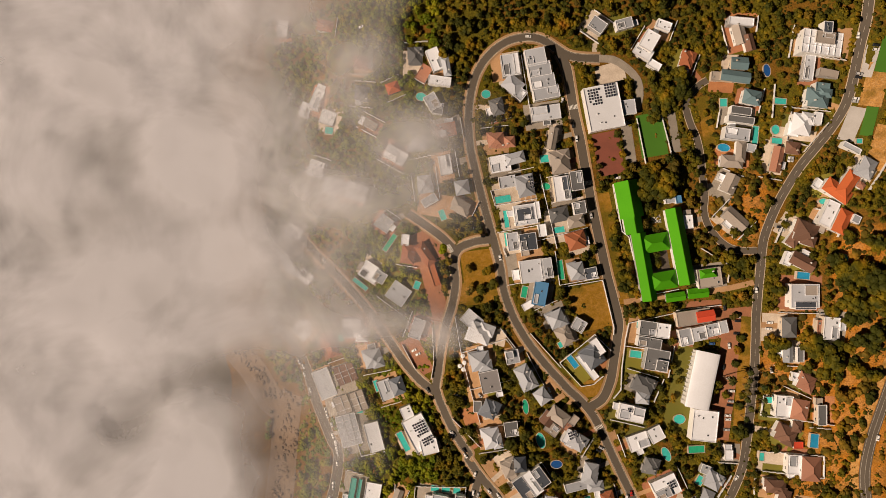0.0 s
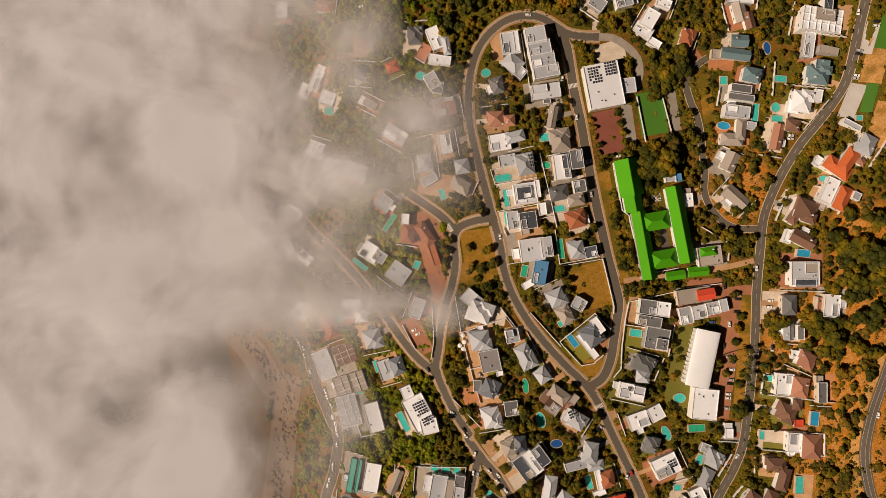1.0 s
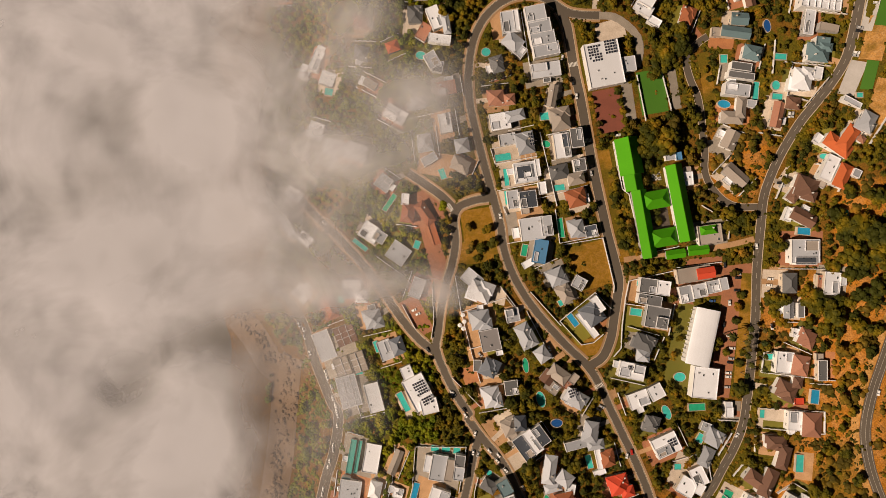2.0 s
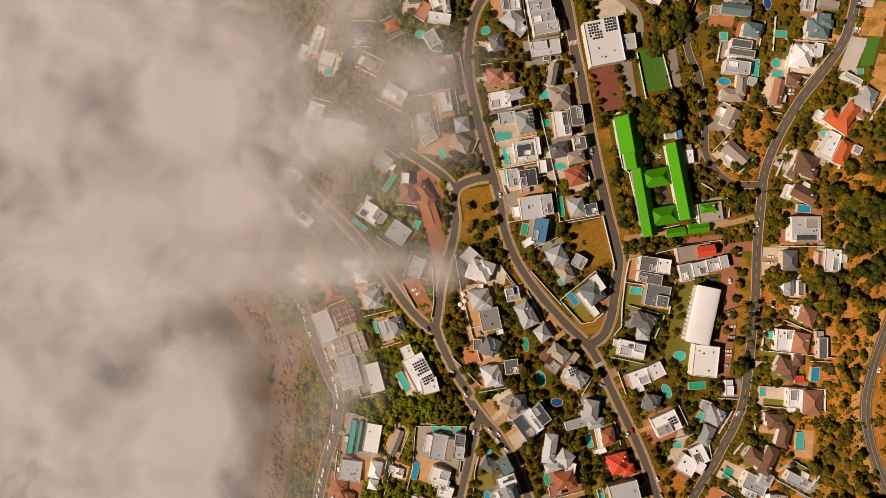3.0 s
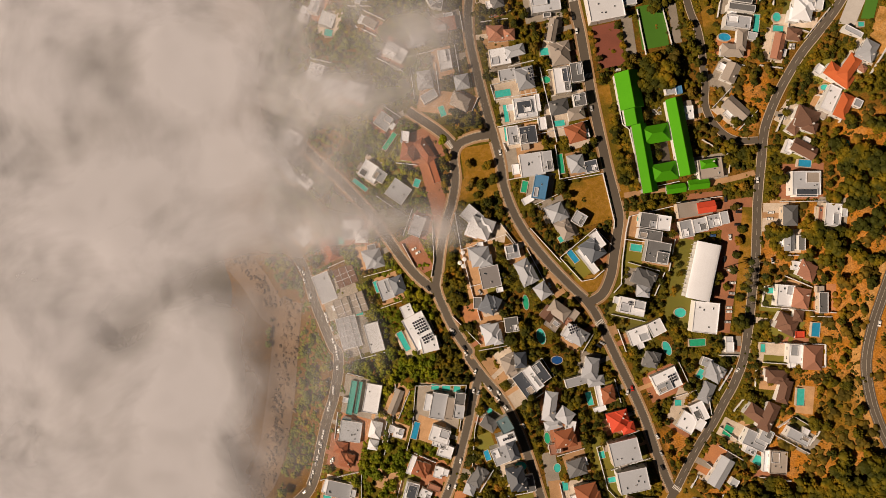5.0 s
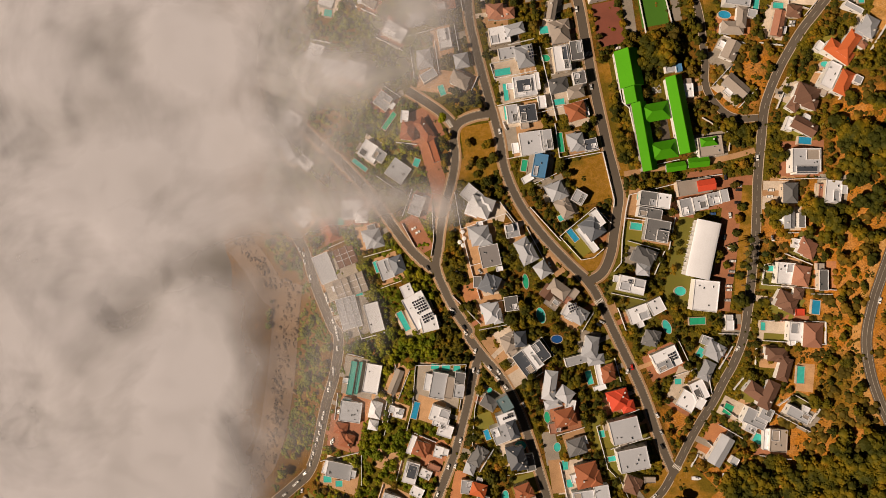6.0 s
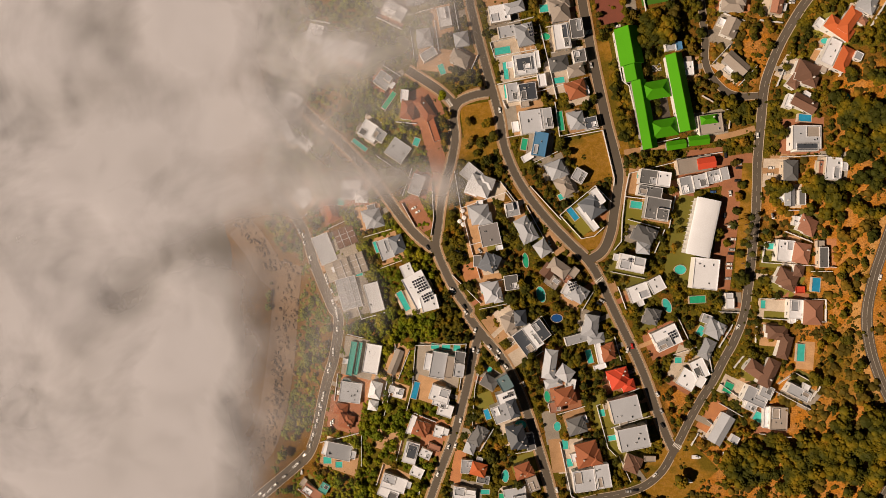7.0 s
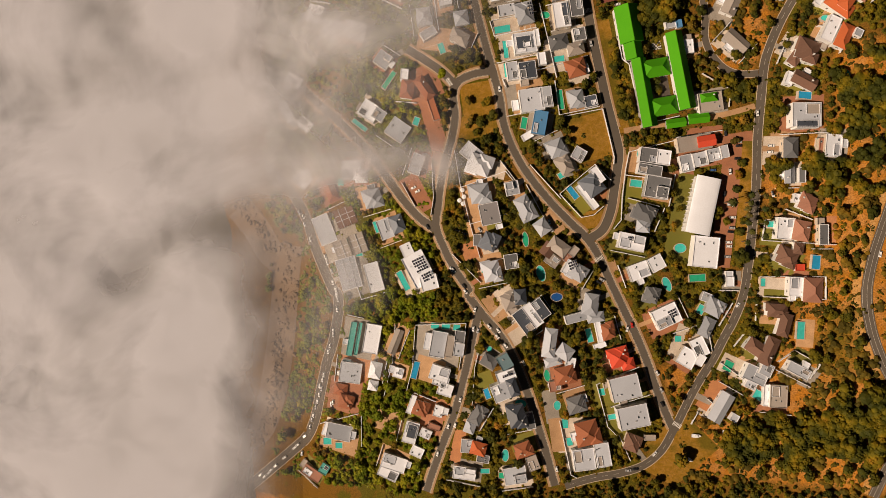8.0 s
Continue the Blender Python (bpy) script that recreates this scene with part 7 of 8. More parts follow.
grove(287.8, -243.4, 35.2, 23.4, -0.0, 10, 5.9, "abc")
grove(232.6, -75.7, 16.2, 18.6, -0.0, 5, 4.8, "ab")
grove(266.2, -77.7, 31.6, 22.1, -0.0, 9, 4.7, "ab")
grove(283.7, -48.5, 19.4, 27.2, -0.0, 5, 5.0, "ab")
grove(155.3, -8.7, 9.9, 12.4, 10.0, 6, 2.5, "ab")
grove(156.5, 53.0, 18.9, 24.6, 10.0, 13, 5.8, "abc")
grove(155.7, 110.0, 18.0, 27.0, 10.0, 11, 5.3, "abc")
grove(171.3, 122.5, 16.3, 20.3, -0.0, 8, 4.9, "abc")
grove(6.7, 156.0, 29.4, 25.2, -20.0, 14, 3.8, "abce")
grove(92.9, 156.7, 24.7, 14.0, -20.0, 10, 3.3, "abe")
plant_row([(108.6, 79.5), (115.0, 54.6)], 5.9, 2.5, "d")
plant_row([(127.8, 83.4), (134.6, 56.5)], 5.9, 2.5, "e")
plant_row([(124.3, 23.4), (127.0, 0.4), (131.0, -20.5), (135.3, -43.6)], 7.1, 3.8, "e")
tree(19.6, -14.5, 3.0, "d")
tree(33.0, -16.5, 3.8, "a")
tree(37.2, -27.1, 4.2, "e")
tree(21.7, -29.3, 3.4, "d")
tree(25.9, -37.8, 3.0, "e")
plant_row([(180.8, 93.4), (181.9, 73.3), (183.7, 54.8), (185.0, 45.1), (187.1, 30.8), (190.0, 18.6), (194.0, 9.1)], 6.7, 3.4, "b")
palm(217.3, -108.6)
palm(217.6, -103.2)
palm(217.9, -98.3)
palm(218.5, -93.3)
palm(219.6, -114.8)
palm(216.7, -121.1)
palm(220.0, -87.8)
palm(228.4, -88.5, 0.9)
palm(228.7, -98.7)
palm(228.6, -108.3, 0.9)
palm(228.0, -118.0)
# larger trees on the dry slope above the houses
for x, y, r, kind in ((277.0, -102.7, 5.6, "d"), (282.6, -100.3, 4.2, "d"), (274.9, -88.6, 3.7, "b"), (287.9, -95.7, 5.1, "d"), (292.5, -101.5, 4.6, "a"),
                      (279.5, -136.6, 5.1, "d"), (277.4, -123.7, 3.7, "a"), (283.3, -143.5, 3.5, "b"), (270.6, -172.4, 4.7, "a"), (278.0, -155.4, 3.3, "b"),
                      (289.3, -120.0, 2.8, "a"), (284.9, -130.6, 2.8, "b"), (291.4, -87.7, 4.6, "d"), (281.0, -169.4, 3.3, "d"), (283.7, -110.8, 3.0, "a")):
    tree(x, y, r, kind)
tree(192.0, -92.3, 4.9, "a")
tree(196.7, -102.5, 3.7, "b")
tree(218.5, -134.6, 5.3, "b")
tree(218.8, -110.6, 2.9, "e")
grove(234.6, -74.3, 17.8, 20.2, -0.0, 8, 4.8, "abc")
grove(260.3, -65.1, 31.7, 11.9, -0.0, 8, 4.8, "abc")
grove(240.0, 22.4, 20.0, 12.0, -0.0, 8, 2.8, "abe")
grove(220.0, 44.7, 24.2, 16.1, -20.0, 8, 2.8, "adb")
grove(220.5, 12.5, 24.2, 13.7, -20.0, 10, 3.2, "abe")
grove(209.7, -7.7, 24.4, 20.3, -30.0, 10, 3.3, "abc")
grove(288.0, -30.6, 36.0, 52.0, -0.0, 30, 5.6, "abc")
grove(284.5, -77.4, 19.5, 23.3, -0.0, 6, 5.1, "abc")
grove(235.6, -27.7, 16.1, 16.1, -0.0, 6, 3.2, "bce")
grove(143.6, -36.9, 12.4, 12.4, -0.0, 6, 2.5, "abe")
grove(0.4, -16.7, 10.3, 34.3, -10.0, 10, 3.0, "abe")
grove(6.8, 19.6, 25.5, 12.8, -10.0, 9, 3.0, "abe")
grove(23.8, -27.2, 21.2, 12.7, -0.0, 4, 3.0, "dae")
grove(61.8, -105.4, 14.4, 42.3, 30.0, 9, 3.4, "abe")
grove(83.5, 58.6, 20.8, 12.5, -0.0, 6, 2.5, "abe")
grove(108.6, -5.8, 12.5, 14.2, -0.0, 5, 3.7, "abc")
grove(32.4, -102.0, 12.8, 4.3, -0.0, 2, 2.6, "a")
grove(164.5, -103.4, 16.6, 74.8, -8.0, 22, 2.9, "abce")
grove(114.5, 17.0, 6.6, 24.9, 10.0, 4, 2.9, "abc")
grove(6.9, -94.2, 10.3, 60.2, 6.0, 16, 3.0, "abce")
grove(19.8, -145.8, 17.2, 25.8, -0.0, 8, 3.0, "abe")
grove(62.1, -148.4, 21.3, 34.0, -0.0, 12, 3.4, "abc")
grove(-64.9, -116.7, 7.2, 72.1, 25.0, 12, 3.2, "ace")
grove(239.6, 146.7, 19.8, 35.6, -0.0, 12, 3.2, "abcd")
grove(225.8, 132.0, 16.0, 23.9, -0.0, 8, 3.2, "abde")
grove(192.2, 145.8, 20.2, 36.3, -0.0, 14, 3.2, "abcd")
grove(270.0, 120.6, 15.5, 11.6, -0.0, 5, 2.7, "bce")
grove(188.4, 16.8, 9.8, 49.0, -0.0, 8, 2.5, "abd")
grove(255.8, 0.4, 23.8, 23.8, -0.0, 8, 2.4, "ade")
grove(261.5, 55.4, 23.6, 15.7, -0.0, 7, 2.7, "ade")
grove(289.9, 34.9, 19.2, 34.5, -0.0, 10, 3.1, "ade")
grove(204.4, 93.3, 28.3, 12.1, -0.0, 6, 2.0, "abe")
grove(-27.5, 120.6, 30.0, 34.3, -20.0, 12, 3.4, "ace")
grove(-73.2, 89.7, 35.7, 22.3, -0.0, 12, 3.6, "acd")
grove(-36.7, -17.1, 17.5, 26.2, -0.0, 10, 3.1, "ace")
grove(-63.3, 158.6, 39.5, 26.4, -0.0, 14, 3.5, "ace")
grove(40.1, 94.5, 20.9, 16.7, -0.0, 9, 2.9, "ace")
grove(-28.2, -169.7, 52.8, 26.4, -0.0, 32, 3.5, "abce")
grove(-65.2, -170.8, 27.1, 13.6, -0.0, 10, 3.6, "abce")
grove(-51.8, -252.0, 40.6, 54.2, -0.0, 34, 3.6, "abce")
grove(-71.3, -304.9, 36.8, 18.4, -0.0, 12, 3.7, "ace")
grove(-113.4, -191.8, 16.1, 80.4, -5.0, 20, 3.8, "ace")
grove(-124.5, -269.0, 21.0, 43.0, -10.0, 16, 3.8, "ace")
grove(-37.5, -214.6, 26.7, 22.3, -0.0, 8, 3.1, "ace")
grove(259.5, -270.8, 104.4, 36.1, -0.0, 60, 4.4, "abc")
grove(287.7, -235.5, 31.2, 31.2, -0.0, 14, 5.5, "abc")
grove(275.7, -256.8, 71.2, 23.7, -0.0, 24, 5.9, "abc")
grove(224.1, -259.5, 36.9, 16.4, -0.0, 9, 5.3, "abc")
grove(280.7, -188.8, 23.5, 47.0, -0.0, 5, 3.9, "abce")
grove(258.2, -190.0, 35.9, 63.9, -0.0, 8, 3.2, "abe")
grove(175.5, -224.0, 20.8, 20.8, -0.0, 8, 2.5, "dde")
grove(226.5, -183.1, 16.3, 48.8, -10.0, 14, 2.8, "abe")
grove(176.8, -167.5, 24.9, 49.7, -0.0, 22, 2.9, "abce")
grove(91.4, -185.0, 21.1, 50.7, -20.0, 16, 3.0, "abe")
grove(112.3, -214.5, 16.9, 25.3, -0.0, 8, 3.0, "ade")
grove(145.2, -209.8, 12.6, 25.2, -20.0, 8, 2.9, "abe")
grove(36.9, -202.9, 12.9, 17.2, -0.0, 8, 2.6, "abe")
grove(41.2, -276.8, 21.6, 25.9, -0.0, 12, 3.0, "abe")
grove(19.8, -238.3, 14.7, 26.0, -0.0, 8, 3.0, "abe")
grove(74.6, -151.1, 25.4, 25.4, -0.0, 12, 3.4, "abc")
grove(227.9, -269.6, 41.0, 32.8, -0.0, 22, 3.7, "abc")
tree(175.5, -281.9, 5.4, "b")
tree(133.6, -278.3, 3.4, "b")
tree(153.9, -264.8, 2.9, "a")
tree(201.5, -262.9, 3.3, "b")
grove(115.9, -138.4, 12.6, 16.8, -20.0, 5, 2.9, "abe")
grove(75.2, -288.6, 17.1, 25.7, -0.0, 6, 2.6, "ade")


# ---- planting between the houses ----
def scatter_trees(count, seed):
    rg = random.Random(seed)
    made = tries = 0
    while made < count and tries < 60000:
        tries += 1
        x, y = rg.uniform(-150, 330), rg.uniform(-320, 195)
        r = rg.choice((1.6, 2.0, 2.4, 2.9, 3.4, 4.0))
        reach = rg.choice((0.35, 0.6))
        if not all(free(x + a * r * reach, y + b * r * reach) for a, b in ((0, 0), (1, 0), (-1, 0), (0, 1), (0, -1))):
            continue
        if not free(x, y, scrub) and rg.random() < 0.98:
            continue
        mark(x, y, r * 1.5, r * 1.5, 0, grow=0.0)
        MASS.append((x, y, r, rg.choice("abceeabced" if free(x, y, scrub) else "addee")))
        made += 1


def crown_points(seed, n, tall):
    """A small crown of n clumps with its trunk, of radius one."""
    rg, sh = random.Random(seed), Shape()
    for i in range(3):
        a, q = math.tau * (i + rg.uniform(-0.2, 0.2)) / 3, rg.uniform(0.3, 0.42)
        lobe(sh, (q * math.cos(a), q * math.sin(a), tall * rg.uniform(0.6, 0.75)), rg.uniform(0.46, 0.6), rg, 0.9)
    for i in range(n):
        a, q = math.tau * i * 0.381 + rg.uniform(-0.3, 0.3), math.sqrt((i + 0.5) / n) * 0.92
        clump(sh, (q * math.cos(a), q * math.sin(a), tall * (0.72 - 0.3 * q * q) + 0.5 * math.sqrt(max(0.0, 1 - q * q)) + rg.uniform(-0.1, 0.04)), rg.uniform(0.12, 0.24), rg)
    limb(sh, (0, 0, -0.3), (0, 0, tall * 0.8), 0.09, 0.04, 5)
    fs = [f if len(f) == 3 else None for f in sh.f]
    tris = [f for f in fs if f] + [t for f in sh.f if len(f) > 3 for t in [(f[0], f[i], f[i + 1]) for i in range(1, len(f) - 1)]]
    return np.array(sh.v, dtype=np.float32), np.array(tris, dtype=np.int32)


def planting(name, label, items, mat, seed):
    """Many trees joined into one mesh."""
    rg = random.Random(seed)
    kinds = [crown_points(seed + k, 24, t) for k, t in enumerate((1.4, 1.7, 2.1, 1.3, 1.9, 1.6))]
    vs, fs, k = [], [], 0
    for x, y, r, _ in items:
        v, f = rg.choice(kinds)
        a = rg.uniform(0, math.tau)
        c, s, sx, sy = math.cos(a), math.sin(a), r * rg.uniform(0.85, 1.2), r * rg.uniform(0.85, 1.2)
        p = np.stack([x + sx * (v[:, 0] * c - v[:, 1] * s), y + sy * (v[:, 0] * s + v[:, 1] * c), height(x, y) - 0.2 + r * rg.uniform(0.85, 1.15) * v[:, 2]], -1)
        vs.append(p)
        fs.append(f + k)
        k += len(v)
    v, f = np.concatenate(vs).astype(np.float32), np.concatenate(fs).astype(np.int32)
    me = bpy.data.meshes.new(name)
    me.vertices.add(len(v))
    me.vertices.foreach_set("co", v.ravel())
    me.loops.add(f.size)
    me.loops.foreach_set("vertex_index", f.ravel())
    me.polygons.add(len(f))
    me.polygons.foreach_set("loop_start", np.arange(0, f.size, 3, dtype=np.int32))
    me.materials.append(mat)
    me.update(calc_edges=True)
    me.validate()
    return tagged(new(name, me), label, "trees", kind="stuff")


def shrubs(name, label, mat, count, seed, region, size, where=None, avoid=None):
    """Low bushes, all in one mesh."""
    rg = random.Random(seed)
    sh = Shape()
    x0, y0, x1, y1 = region
    made = tries = 0
    while made < count and tries < count * 12:
        tries += 1
        x, y = rg.uniform(x0, x1), rg.uniform(y0, y1)
        if not free(x, y) or (where is not None and free(x, y, where)):
            continue
        if avoid is not None and not free(x, y, avoid) and rg.random() < 0.85:
            continue
        if noise.noise((x * 0.03, y * 0.03, seed)) < rg.uniform(-0.5, 0.25):
            continue
        r = rg.uniform(*size)
        if r > 1.3:
            lobe(sh, (x, y, height(x, y) + r * 0.25), r * 0.85, rg, 0.7)
        for k in range(rg.choice((2, 3, 4, 6))):
            c = (x + rg.gauss(0, 0.8) * r, y + rg.gauss(0, 0.8) * r)
            clump(sh, (*c, height(*c) + r * 0.2), r * rg.choice((0.35, 0.5, 0.65, 0.9)), rg, 0.7)
        made += 1
    return tagged(sh.part(name, mat), label, "shrubs", kind="stuff")


scatter_trees(2300, 11)
shrubs("lower_garden_shrubs", "fresh green shrubs and hedges of the lower gardens", LEAF_GREEN, 1700, 24, (-145, -320, -5, 195), (0.7, 1.9))
shrubs("garden_shrubs", "dark green garden shrubs and hedges between the houses", LEAF, 4100, 21, (-5, -320, 330, 195), (0.7, 1.9), avoid=scrub)
shrubs("dry_shrubs", "dry yellow-brown bushes and tall grass on the slope", LEAF_DRY, 1300, 22, (-60, -330, 345, 200), (0.4, 1.3))
shrubs("hillside_scrub", "olive and brown scrub on the dry hillside", LEAF_DRY, 330, 23, (180, -330, 345, 200), (1.3, 3.6), scrub)

planting("tree_planting", "dense dark green trees filling the gardens between houses", [q for q in MASS if q[3] != "d" and q[0] > -5], LEAF, 41)
planting("coast_tree_planting", "fresh green trees filling the lower gardens near the shore", [q for q in MASS if q[3] != "d" and q[0] <= -5], LEAF_GREEN, 43)
planting("dry_tree_planting", "thin yellow-brown trees on the dry slope", [q for q in MASS if q[3] == "d"], LEAF_DRY, 42)


# ---- ground, sea ----
def sheet(name, x0, x1, y0, y1, step, mat, label, category):
    sh = Shape()
    nx, ny = int((x1 - x0) / step), int((y1 - y0) / step)
    sh.v = [(x0 + i * step, y0 + j * step, height(x0 + i * step, y0 + j * step)) for j in range(ny + 1) for i in range(nx + 1)]
    for j in range(ny):
        for i in range(nx):
            a = j * (nx + 1) + i
            sh.f.append((a, a + 1, a + nx + 2, a + nx + 1))
    return sh


core = sheet("ground", -300, 420, -450, 350, 5, GROUND, "", "")
k = len(core.v)
rim = [(-2600, -2600), (2600, -2600), (2600, 2600), (-2600, 2600)]
edge = [(-300, -450), (420, -450), (420, 350), (-300, 350)]
nx, ny = 144, 160
sides = [[i for i in range(nx + 1)], [nx + j * (nx + 1) for j in range(ny + 1)], [ny * (nx + 1) + nx - i for i in range(nx + 1)], [(ny - j) * (nx + 1) for j in range(ny + 1)]]
core.v += [(x, y, height(edge[i][0], edge[i][1]) + (-4 if x < 0 else 60)) for i, (x, y) in enumerate(rim)]
for i, run in enumerate(sides):
    for a, b in zip(run, run[1:]):
        core.f.append((b, a, k + i))
    core.f.append((run[-1], k + i, k + (i + 1) % 4))
core.k = [0] * len(core.f)
hill = core.part("ground", GROUND)
watered = []
for x, y, z in core.v:
    near = [free(x + i * 5, y + j * 5, scrub) for i in (-2, -1, 0, 1, 2) for j in (-2, -1, 0, 1, 2)]
    inside = -400 < x < 335 and -340 < y < 230
    if x < -70:
        near = [True] * (17 if x > -92 else 14)
    watered.append(sum(near) / 25 * (1.22 if x < 45 else 1.0) if inside else 0.3)
hill.data.attributes.new("watered", "FLOAT", "POINT").data.foreach_set("value", watered)
tagged(hill, "dry hillside of orange-brown grass and bare soil", "ground", kind="structure")

sea = Shape()
sea.poly([(-2600, -2600, -106.5), (-100, -2600, -106.5), (-100, 2600, -106.5), (-2600, 2600, -106.5)])
tagged(sea.part("water", pool_water("sea_water", (0.12, 0.11, 0.09))), "grey sea under the fog", "sea", kind="structure")


# ---- the fog bank ----
def fog_material(name, scale, seed, strength):
    m, n, l, b = principled(name)
    n.remove(b)
    out = n["Material Output"]
    geo, att = n.new("ShaderNodeNewGeometry"), n.new("ShaderNodeAttribute")
    att.attribute_name = "fog_depth"
    shift = n.new("ShaderNodeVectorMath")
    shift.inputs[1].default_value = (seed * 31.7, seed * 17.3, seed * 9.1)
    l.new(geo.outputs["Position"], shift.inputs[0])
    tex = n.new("ShaderNodeTexNoise")
    tex.inputs["Scale"].default_value, tex.inputs["Detail"].default_value = scale, 5
    tex.inputs["Roughness"].default_value, tex.inputs["Distortion"].default_value = 0.52, 0.55
    l.new(shift.outputs[0], tex.inputs["Vector"])
    wob = n.new("ShaderNodeMapRange")
    wob.inputs["From Min"].default_value, wob.inputs["From Max"].default_value = 0.34, 0.66
    wob.inputs["To Min"].default_value, wob.inputs["To Max"].default_value = 0.35, 1.65
    l.new(tex.outputs["Fac"], wob.inputs["Value"])
    add = n.new("ShaderNodeMath")
    add.operation = "MULTIPLY"
    l.new(att.outputs["Fac"], add.inputs[0])
    l.new(wob.outputs[0], add.inputs[1])
    mr = n.new("ShaderNodeMapRange")
    mr.inputs["From Min"].default_value, mr.inputs["From Max"].default_value = 0.03, 1.0
    mr.inputs["To Max"].default_value = strength
    l.new(add.outputs[0], mr.inputs["Value"])
    clear, dif, tra = n.new("ShaderNodeBsdfTransparent"), n.new("ShaderNodeBsdfDiffuse"), n.new("ShaderNodeBsdfTranslucent")
    for s in (dif, tra):
        s.inputs["Color"].default_value = (0.925, 0.93, 1.0, 1)
    # fog scatters alike all round: its light is that of an up-facing bank, only a little changed by its billows
    lean = n.new("ShaderNodeVectorMath")
    lean.operation = "MULTIPLY_ADD"
    lean.inputs[1].default_value, lean.inputs[2].default_value = (0.35, 0.35, 0.35), (0, 0, 1)
    unit = n.new("ShaderNodeVectorMath")
    unit.operation = "NORMALIZE"
    l.new(geo.outputs["Normal"], lean.inputs[0])
    l.new(lean.outputs[0], unit.inputs[0])
    for s in (dif, tra):
        l.new(unit.outputs[0], s.inputs["Normal"])
    body, mix = n.new("ShaderNodeMixShader"), n.new("ShaderNodeMixShader")
    body.inputs[0].default_value = 0.4
    l.new(dif.outputs[0], body.inputs[1])
    l.new(tra.outputs[0], body.inputs[2])
    l.new(mr.outputs[0], mix.inputs[0])
    l.new(clear.outputs[0], mix.inputs[1])
    l.new(body.outputs[0], mix.inputs[2])
    l.new(mix.outputs[0], out.inputs["Surface"])
    return m


PUFFS = []


def puff(x, y, rx, ry, amount):
    """A thicker (or, with a minus, thinner) place in the fog."""
    PUFFS.append((x, y, rx, ry, amount))
# a curl of thinner fog over the sea
for x, y, a in ((-282, -178, -0.32), (-276, -152, -0.30), (-258, -130, -0.34), (-232, -112, -0.34), (-204, -106, -0.30), (-172, -98, -0.22)):
    puff(x, y, 32, 22, a)
puff(-254, -150, 26, 14, -0.20)
puff(-236, -138, 14, 9, 0.12)
puff(-226, -186, 26, 24, 0.25)
puff(-230, -240, 46, 18, -0.22)
puff(-320, -230, 40, 34, -0.25)
puff(-262, -212, 50, 18, 0.25)
puff(-255, 20, 60, 30, -0.35)
puff(-275, 75, 26, 30, -0.25)
puff(-205, -40, 50, 20, -0.3)
puff(-160, 10, 30, 24, 0.3)
puff(-183, 91, 43, 29, 0.3)
puff(-120, 150, 40, 24, -0.2)
# wisps and gaps over the lower houses
puff(-66, 145, 26, 16, 0.2)
puff(-24, 82, 40, 18, 0.2)
puff(-96, 48, 38, 16, 0.2)
puff(-52, 32, 44, 14, 0.18)
puff(-100, 10, 20, 12, -0.2)
puff(-84, -62, 44, 16, 0.26)
puff(-34, -58, 34, 12, 0.24)
puff(4, -66, 17, 13, 0.3)
puff(-57, -22, 19, 11, -0.12)
puff(-78, 82, 34, 20, -0.08)
puff(-22, 60, 34, 26, 0.1)
puff(-62, 104, 30, 14, 0.12)
puff(-25, 120, 28, 18, -0.08)
puff(14, 160, 40, 26, -0.3)
puff(-72, -148, 16, 16, 0.12)
puff(-45, -215, 28, 14, 0.08)
puff(-104, -122, 36, 24, 0.09)
puff(-146, -116, 30, 22, 0.08)
puff(-100, -182, 30, 30, 0.13)
puff(-106, -240, 30, 30, 0.12)
puff(-54, -160, 36, 46, 0.11)
EDGE_Y = [-371.3, -322.6, -249.4, -182.3, -169.6, -121.8, -93.0, -54.4, -13.4, 22.9, 59.0, 111.3, 167.0, 231.2]
EDGE_X = [-196.0, -189.0, -175.0, -173.0, -177.0, -190.0, -178.0, -144.0, -138.0, -134.0, -136.0, -146.0, -149.0, -149.0]
EDGE_W = [38.0, 34.0, 30.0, 29.0, 31.0, 44.0, 74.0, 98.0, 108.0, 118.0, 122.0, 120.0, 114.0, 112.0]


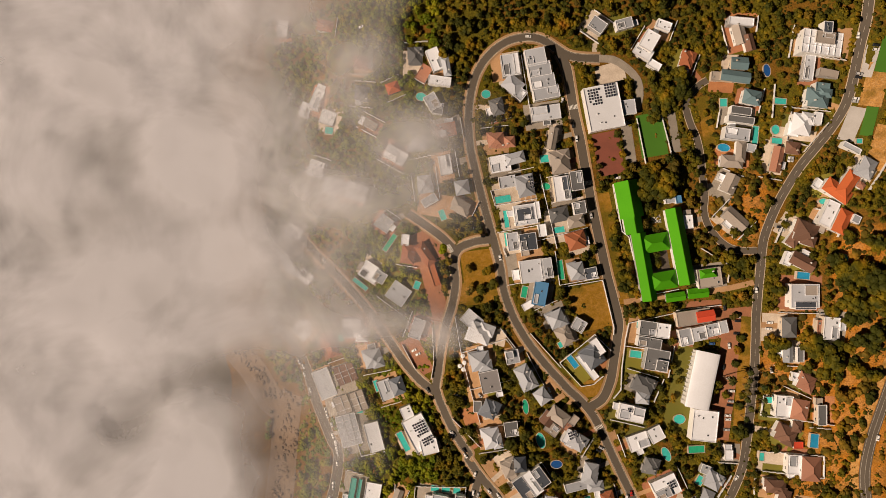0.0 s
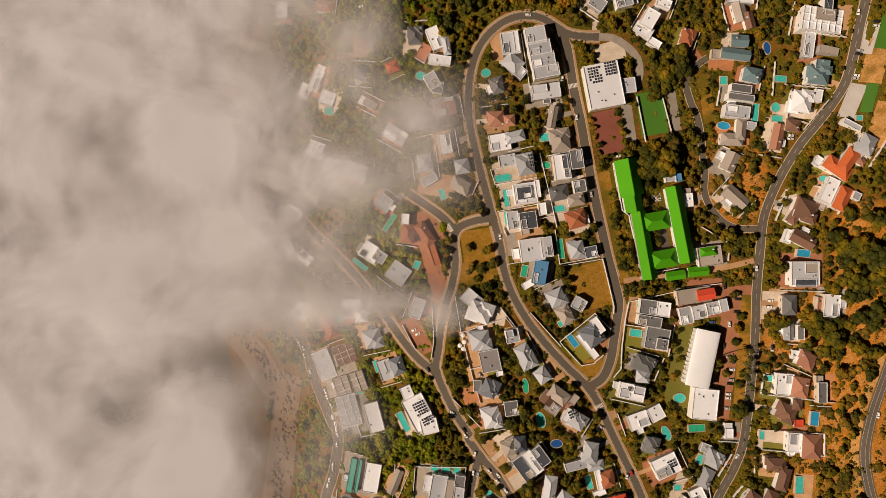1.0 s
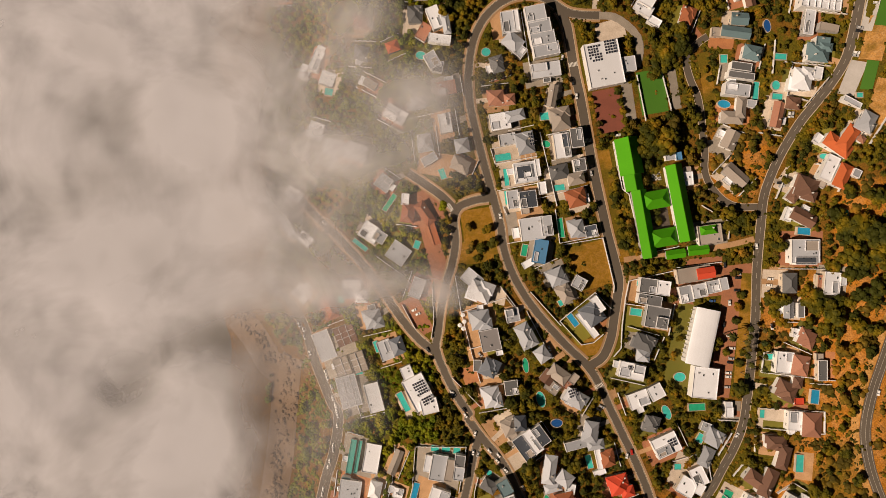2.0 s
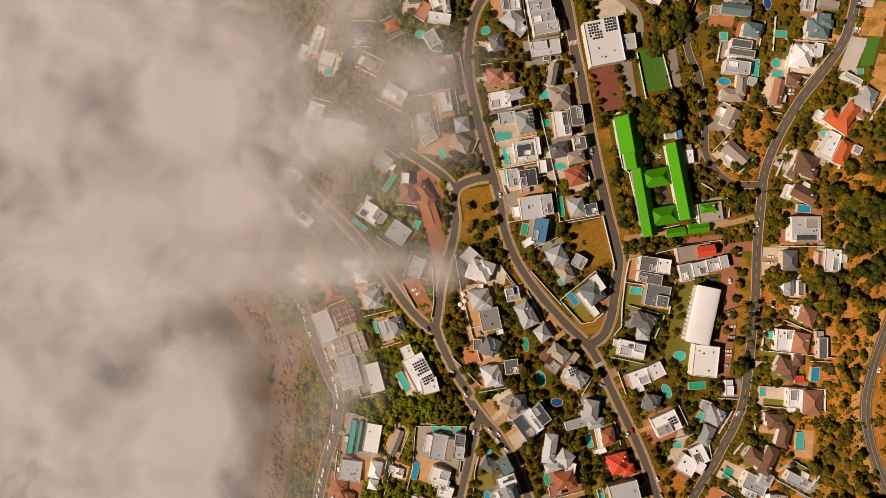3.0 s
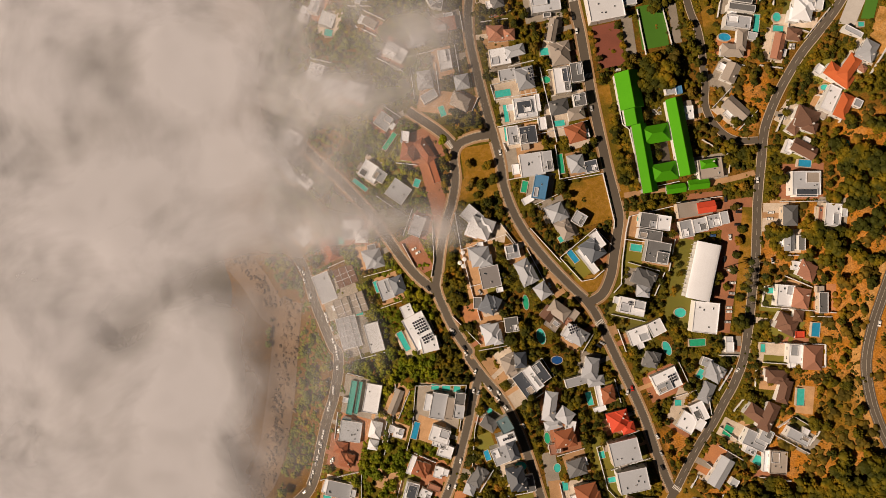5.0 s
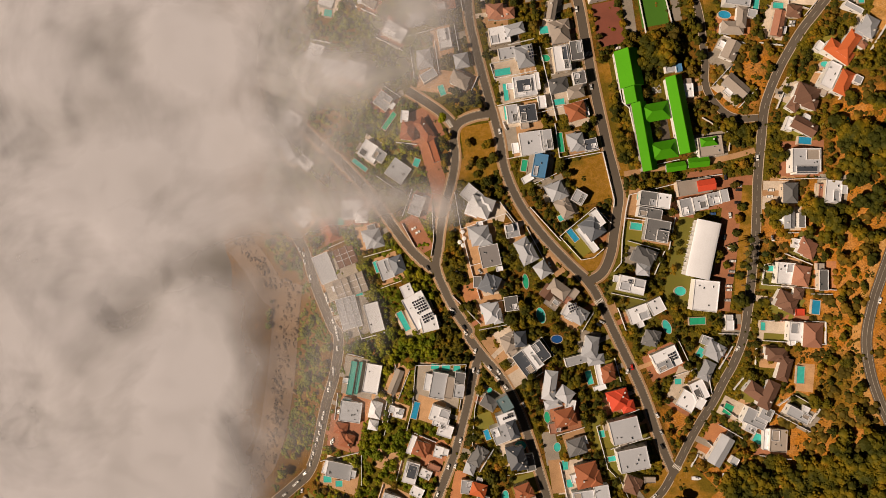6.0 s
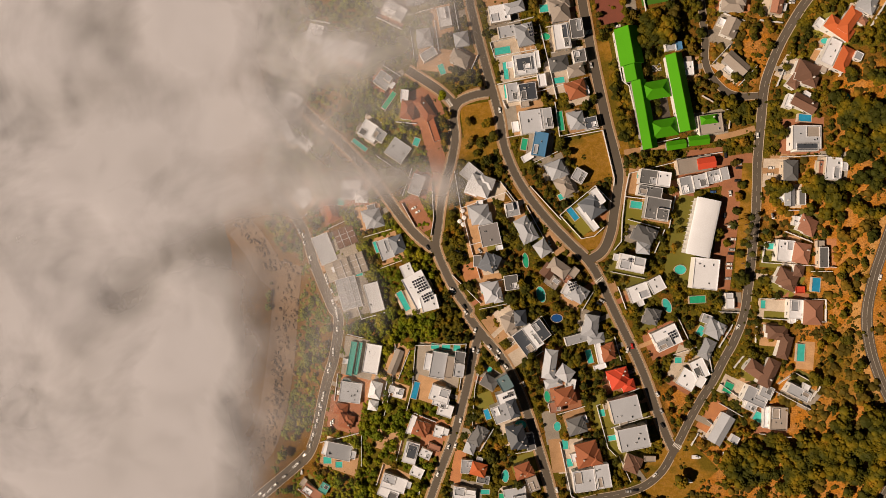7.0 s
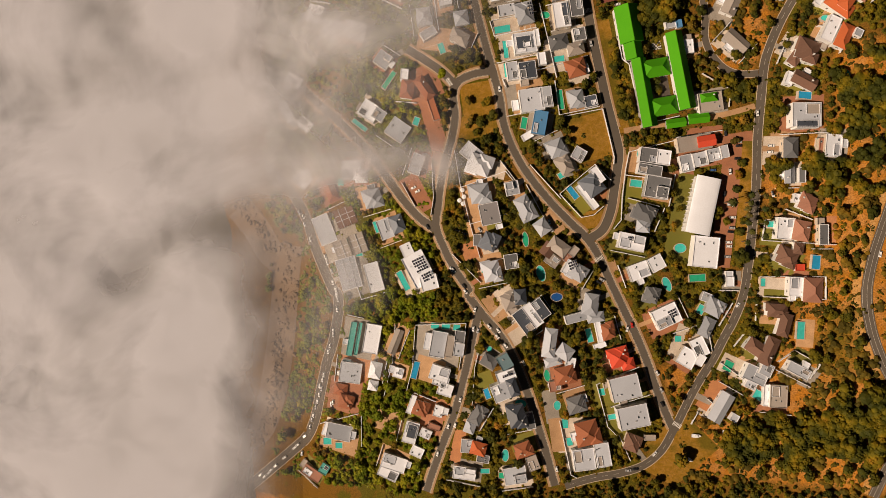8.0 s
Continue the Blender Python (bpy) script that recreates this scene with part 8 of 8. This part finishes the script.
# ---- the rocky shore ----
def boulders(line, count, seed):
    rg, sh = random.Random(seed), Shape()
    pts = spline(line, 3.0)
    for i in range(count):
        q = rg.choice(pts)
        x, y = q.x + rg.gauss(-9, 5), q.y + rg.uniform(-3, 3)
        r = rg.choice((0.6, 0.8, 1.0, 1.3, 1.8, 2.4))
        clump(sh, (x, y, height(x, y) + r * 0.2), r, rg, 0.7)
    return tagged(sh.part("shore_boulders", SAND), "pale brown boulders piled along the shore", "boulders", kind="stuff")


boulders(SHORE, 600, 51)


def density(x, y):
    e = float(np.interp(y, EDGE_Y, EDGE_X))
    t = float(np.interp(y, EDGE_Y, EDGE_W))
    d = 0.55 * math.exp((e - x) / t) if x > e else min(0.98, 0.55 + (e - x) / (1.6 * t))
    # slow swirls within the bank
    d += 0.30 * noise.fractal((x * 0.008 + 0.004 * y, y * 0.011, 3.3), 0.8, 2.1, 5) * min(1.0, max(0.25, (e - x) / 70))
    for px, py, rx, ry, a in PUFFS:
        q = ((x - px) / rx) ** 2 + ((y - py) / ry) ** 2
        if q < 9:
            d += a * math.exp(-q)
    return max(0.0, (min(1.2, d) - 0.08) / 0.92) * max(0.0, min(1.0, (75 - x) / 80)) + 0.03 * max(0.0, min(1.0, (35 - x) / 110))


def fog_layer(lift, relief, scale, seed, strength, parent):
    sh, dens = Shape(), []
    step = 6.0
    nx, ny = 106, 132
    for j in range(ny + 1):
        for i in range(nx + 1):
            x, y = -540 + i * step, -460 + j * step
            z = height(x, y, False) + lift + relief * noise.fractal((x * 0.007, y * 0.007, seed * 5.0), 1.0, 2.0, 3)
            sh.v.append((x, y, z))
            dens.append(density(x, y))
    for j in range(ny):
        for i in range(nx):
            a = j * (nx + 1) + i
            q = (a, a + 1, a + nx + 2, a + nx + 1)
            if max(dens[v] for v in q) > 0.0:
                sh.f.append(q)
    sh.k = [0] * len(sh.f)
    ob = sh.part("fog_layer", fog_material("fog", scale, seed, strength), parent)
    at = ob.data.attributes.new("fog_depth", "FLOAT", "POINT")
    at.data.foreach_set("value", dens)
    ob.data.polygons.foreach_set("use_smooth", [True] * len(ob.data.polygons))
    return ob


fog = new("fog_bank")
tagged(fog, "thick pinkish-grey sea fog drifting over the shore and lower houses", "fog", kind="stuff")
for lift, relief, scale, seed, strength in ((12, 2, 0.013, 1, 0.66), (19, 3, 0.026, 2, 0.66), (27, 6, 0.007, 3, 0.66)):
    fog_layer(lift, relief, scale, seed, strength, fog)
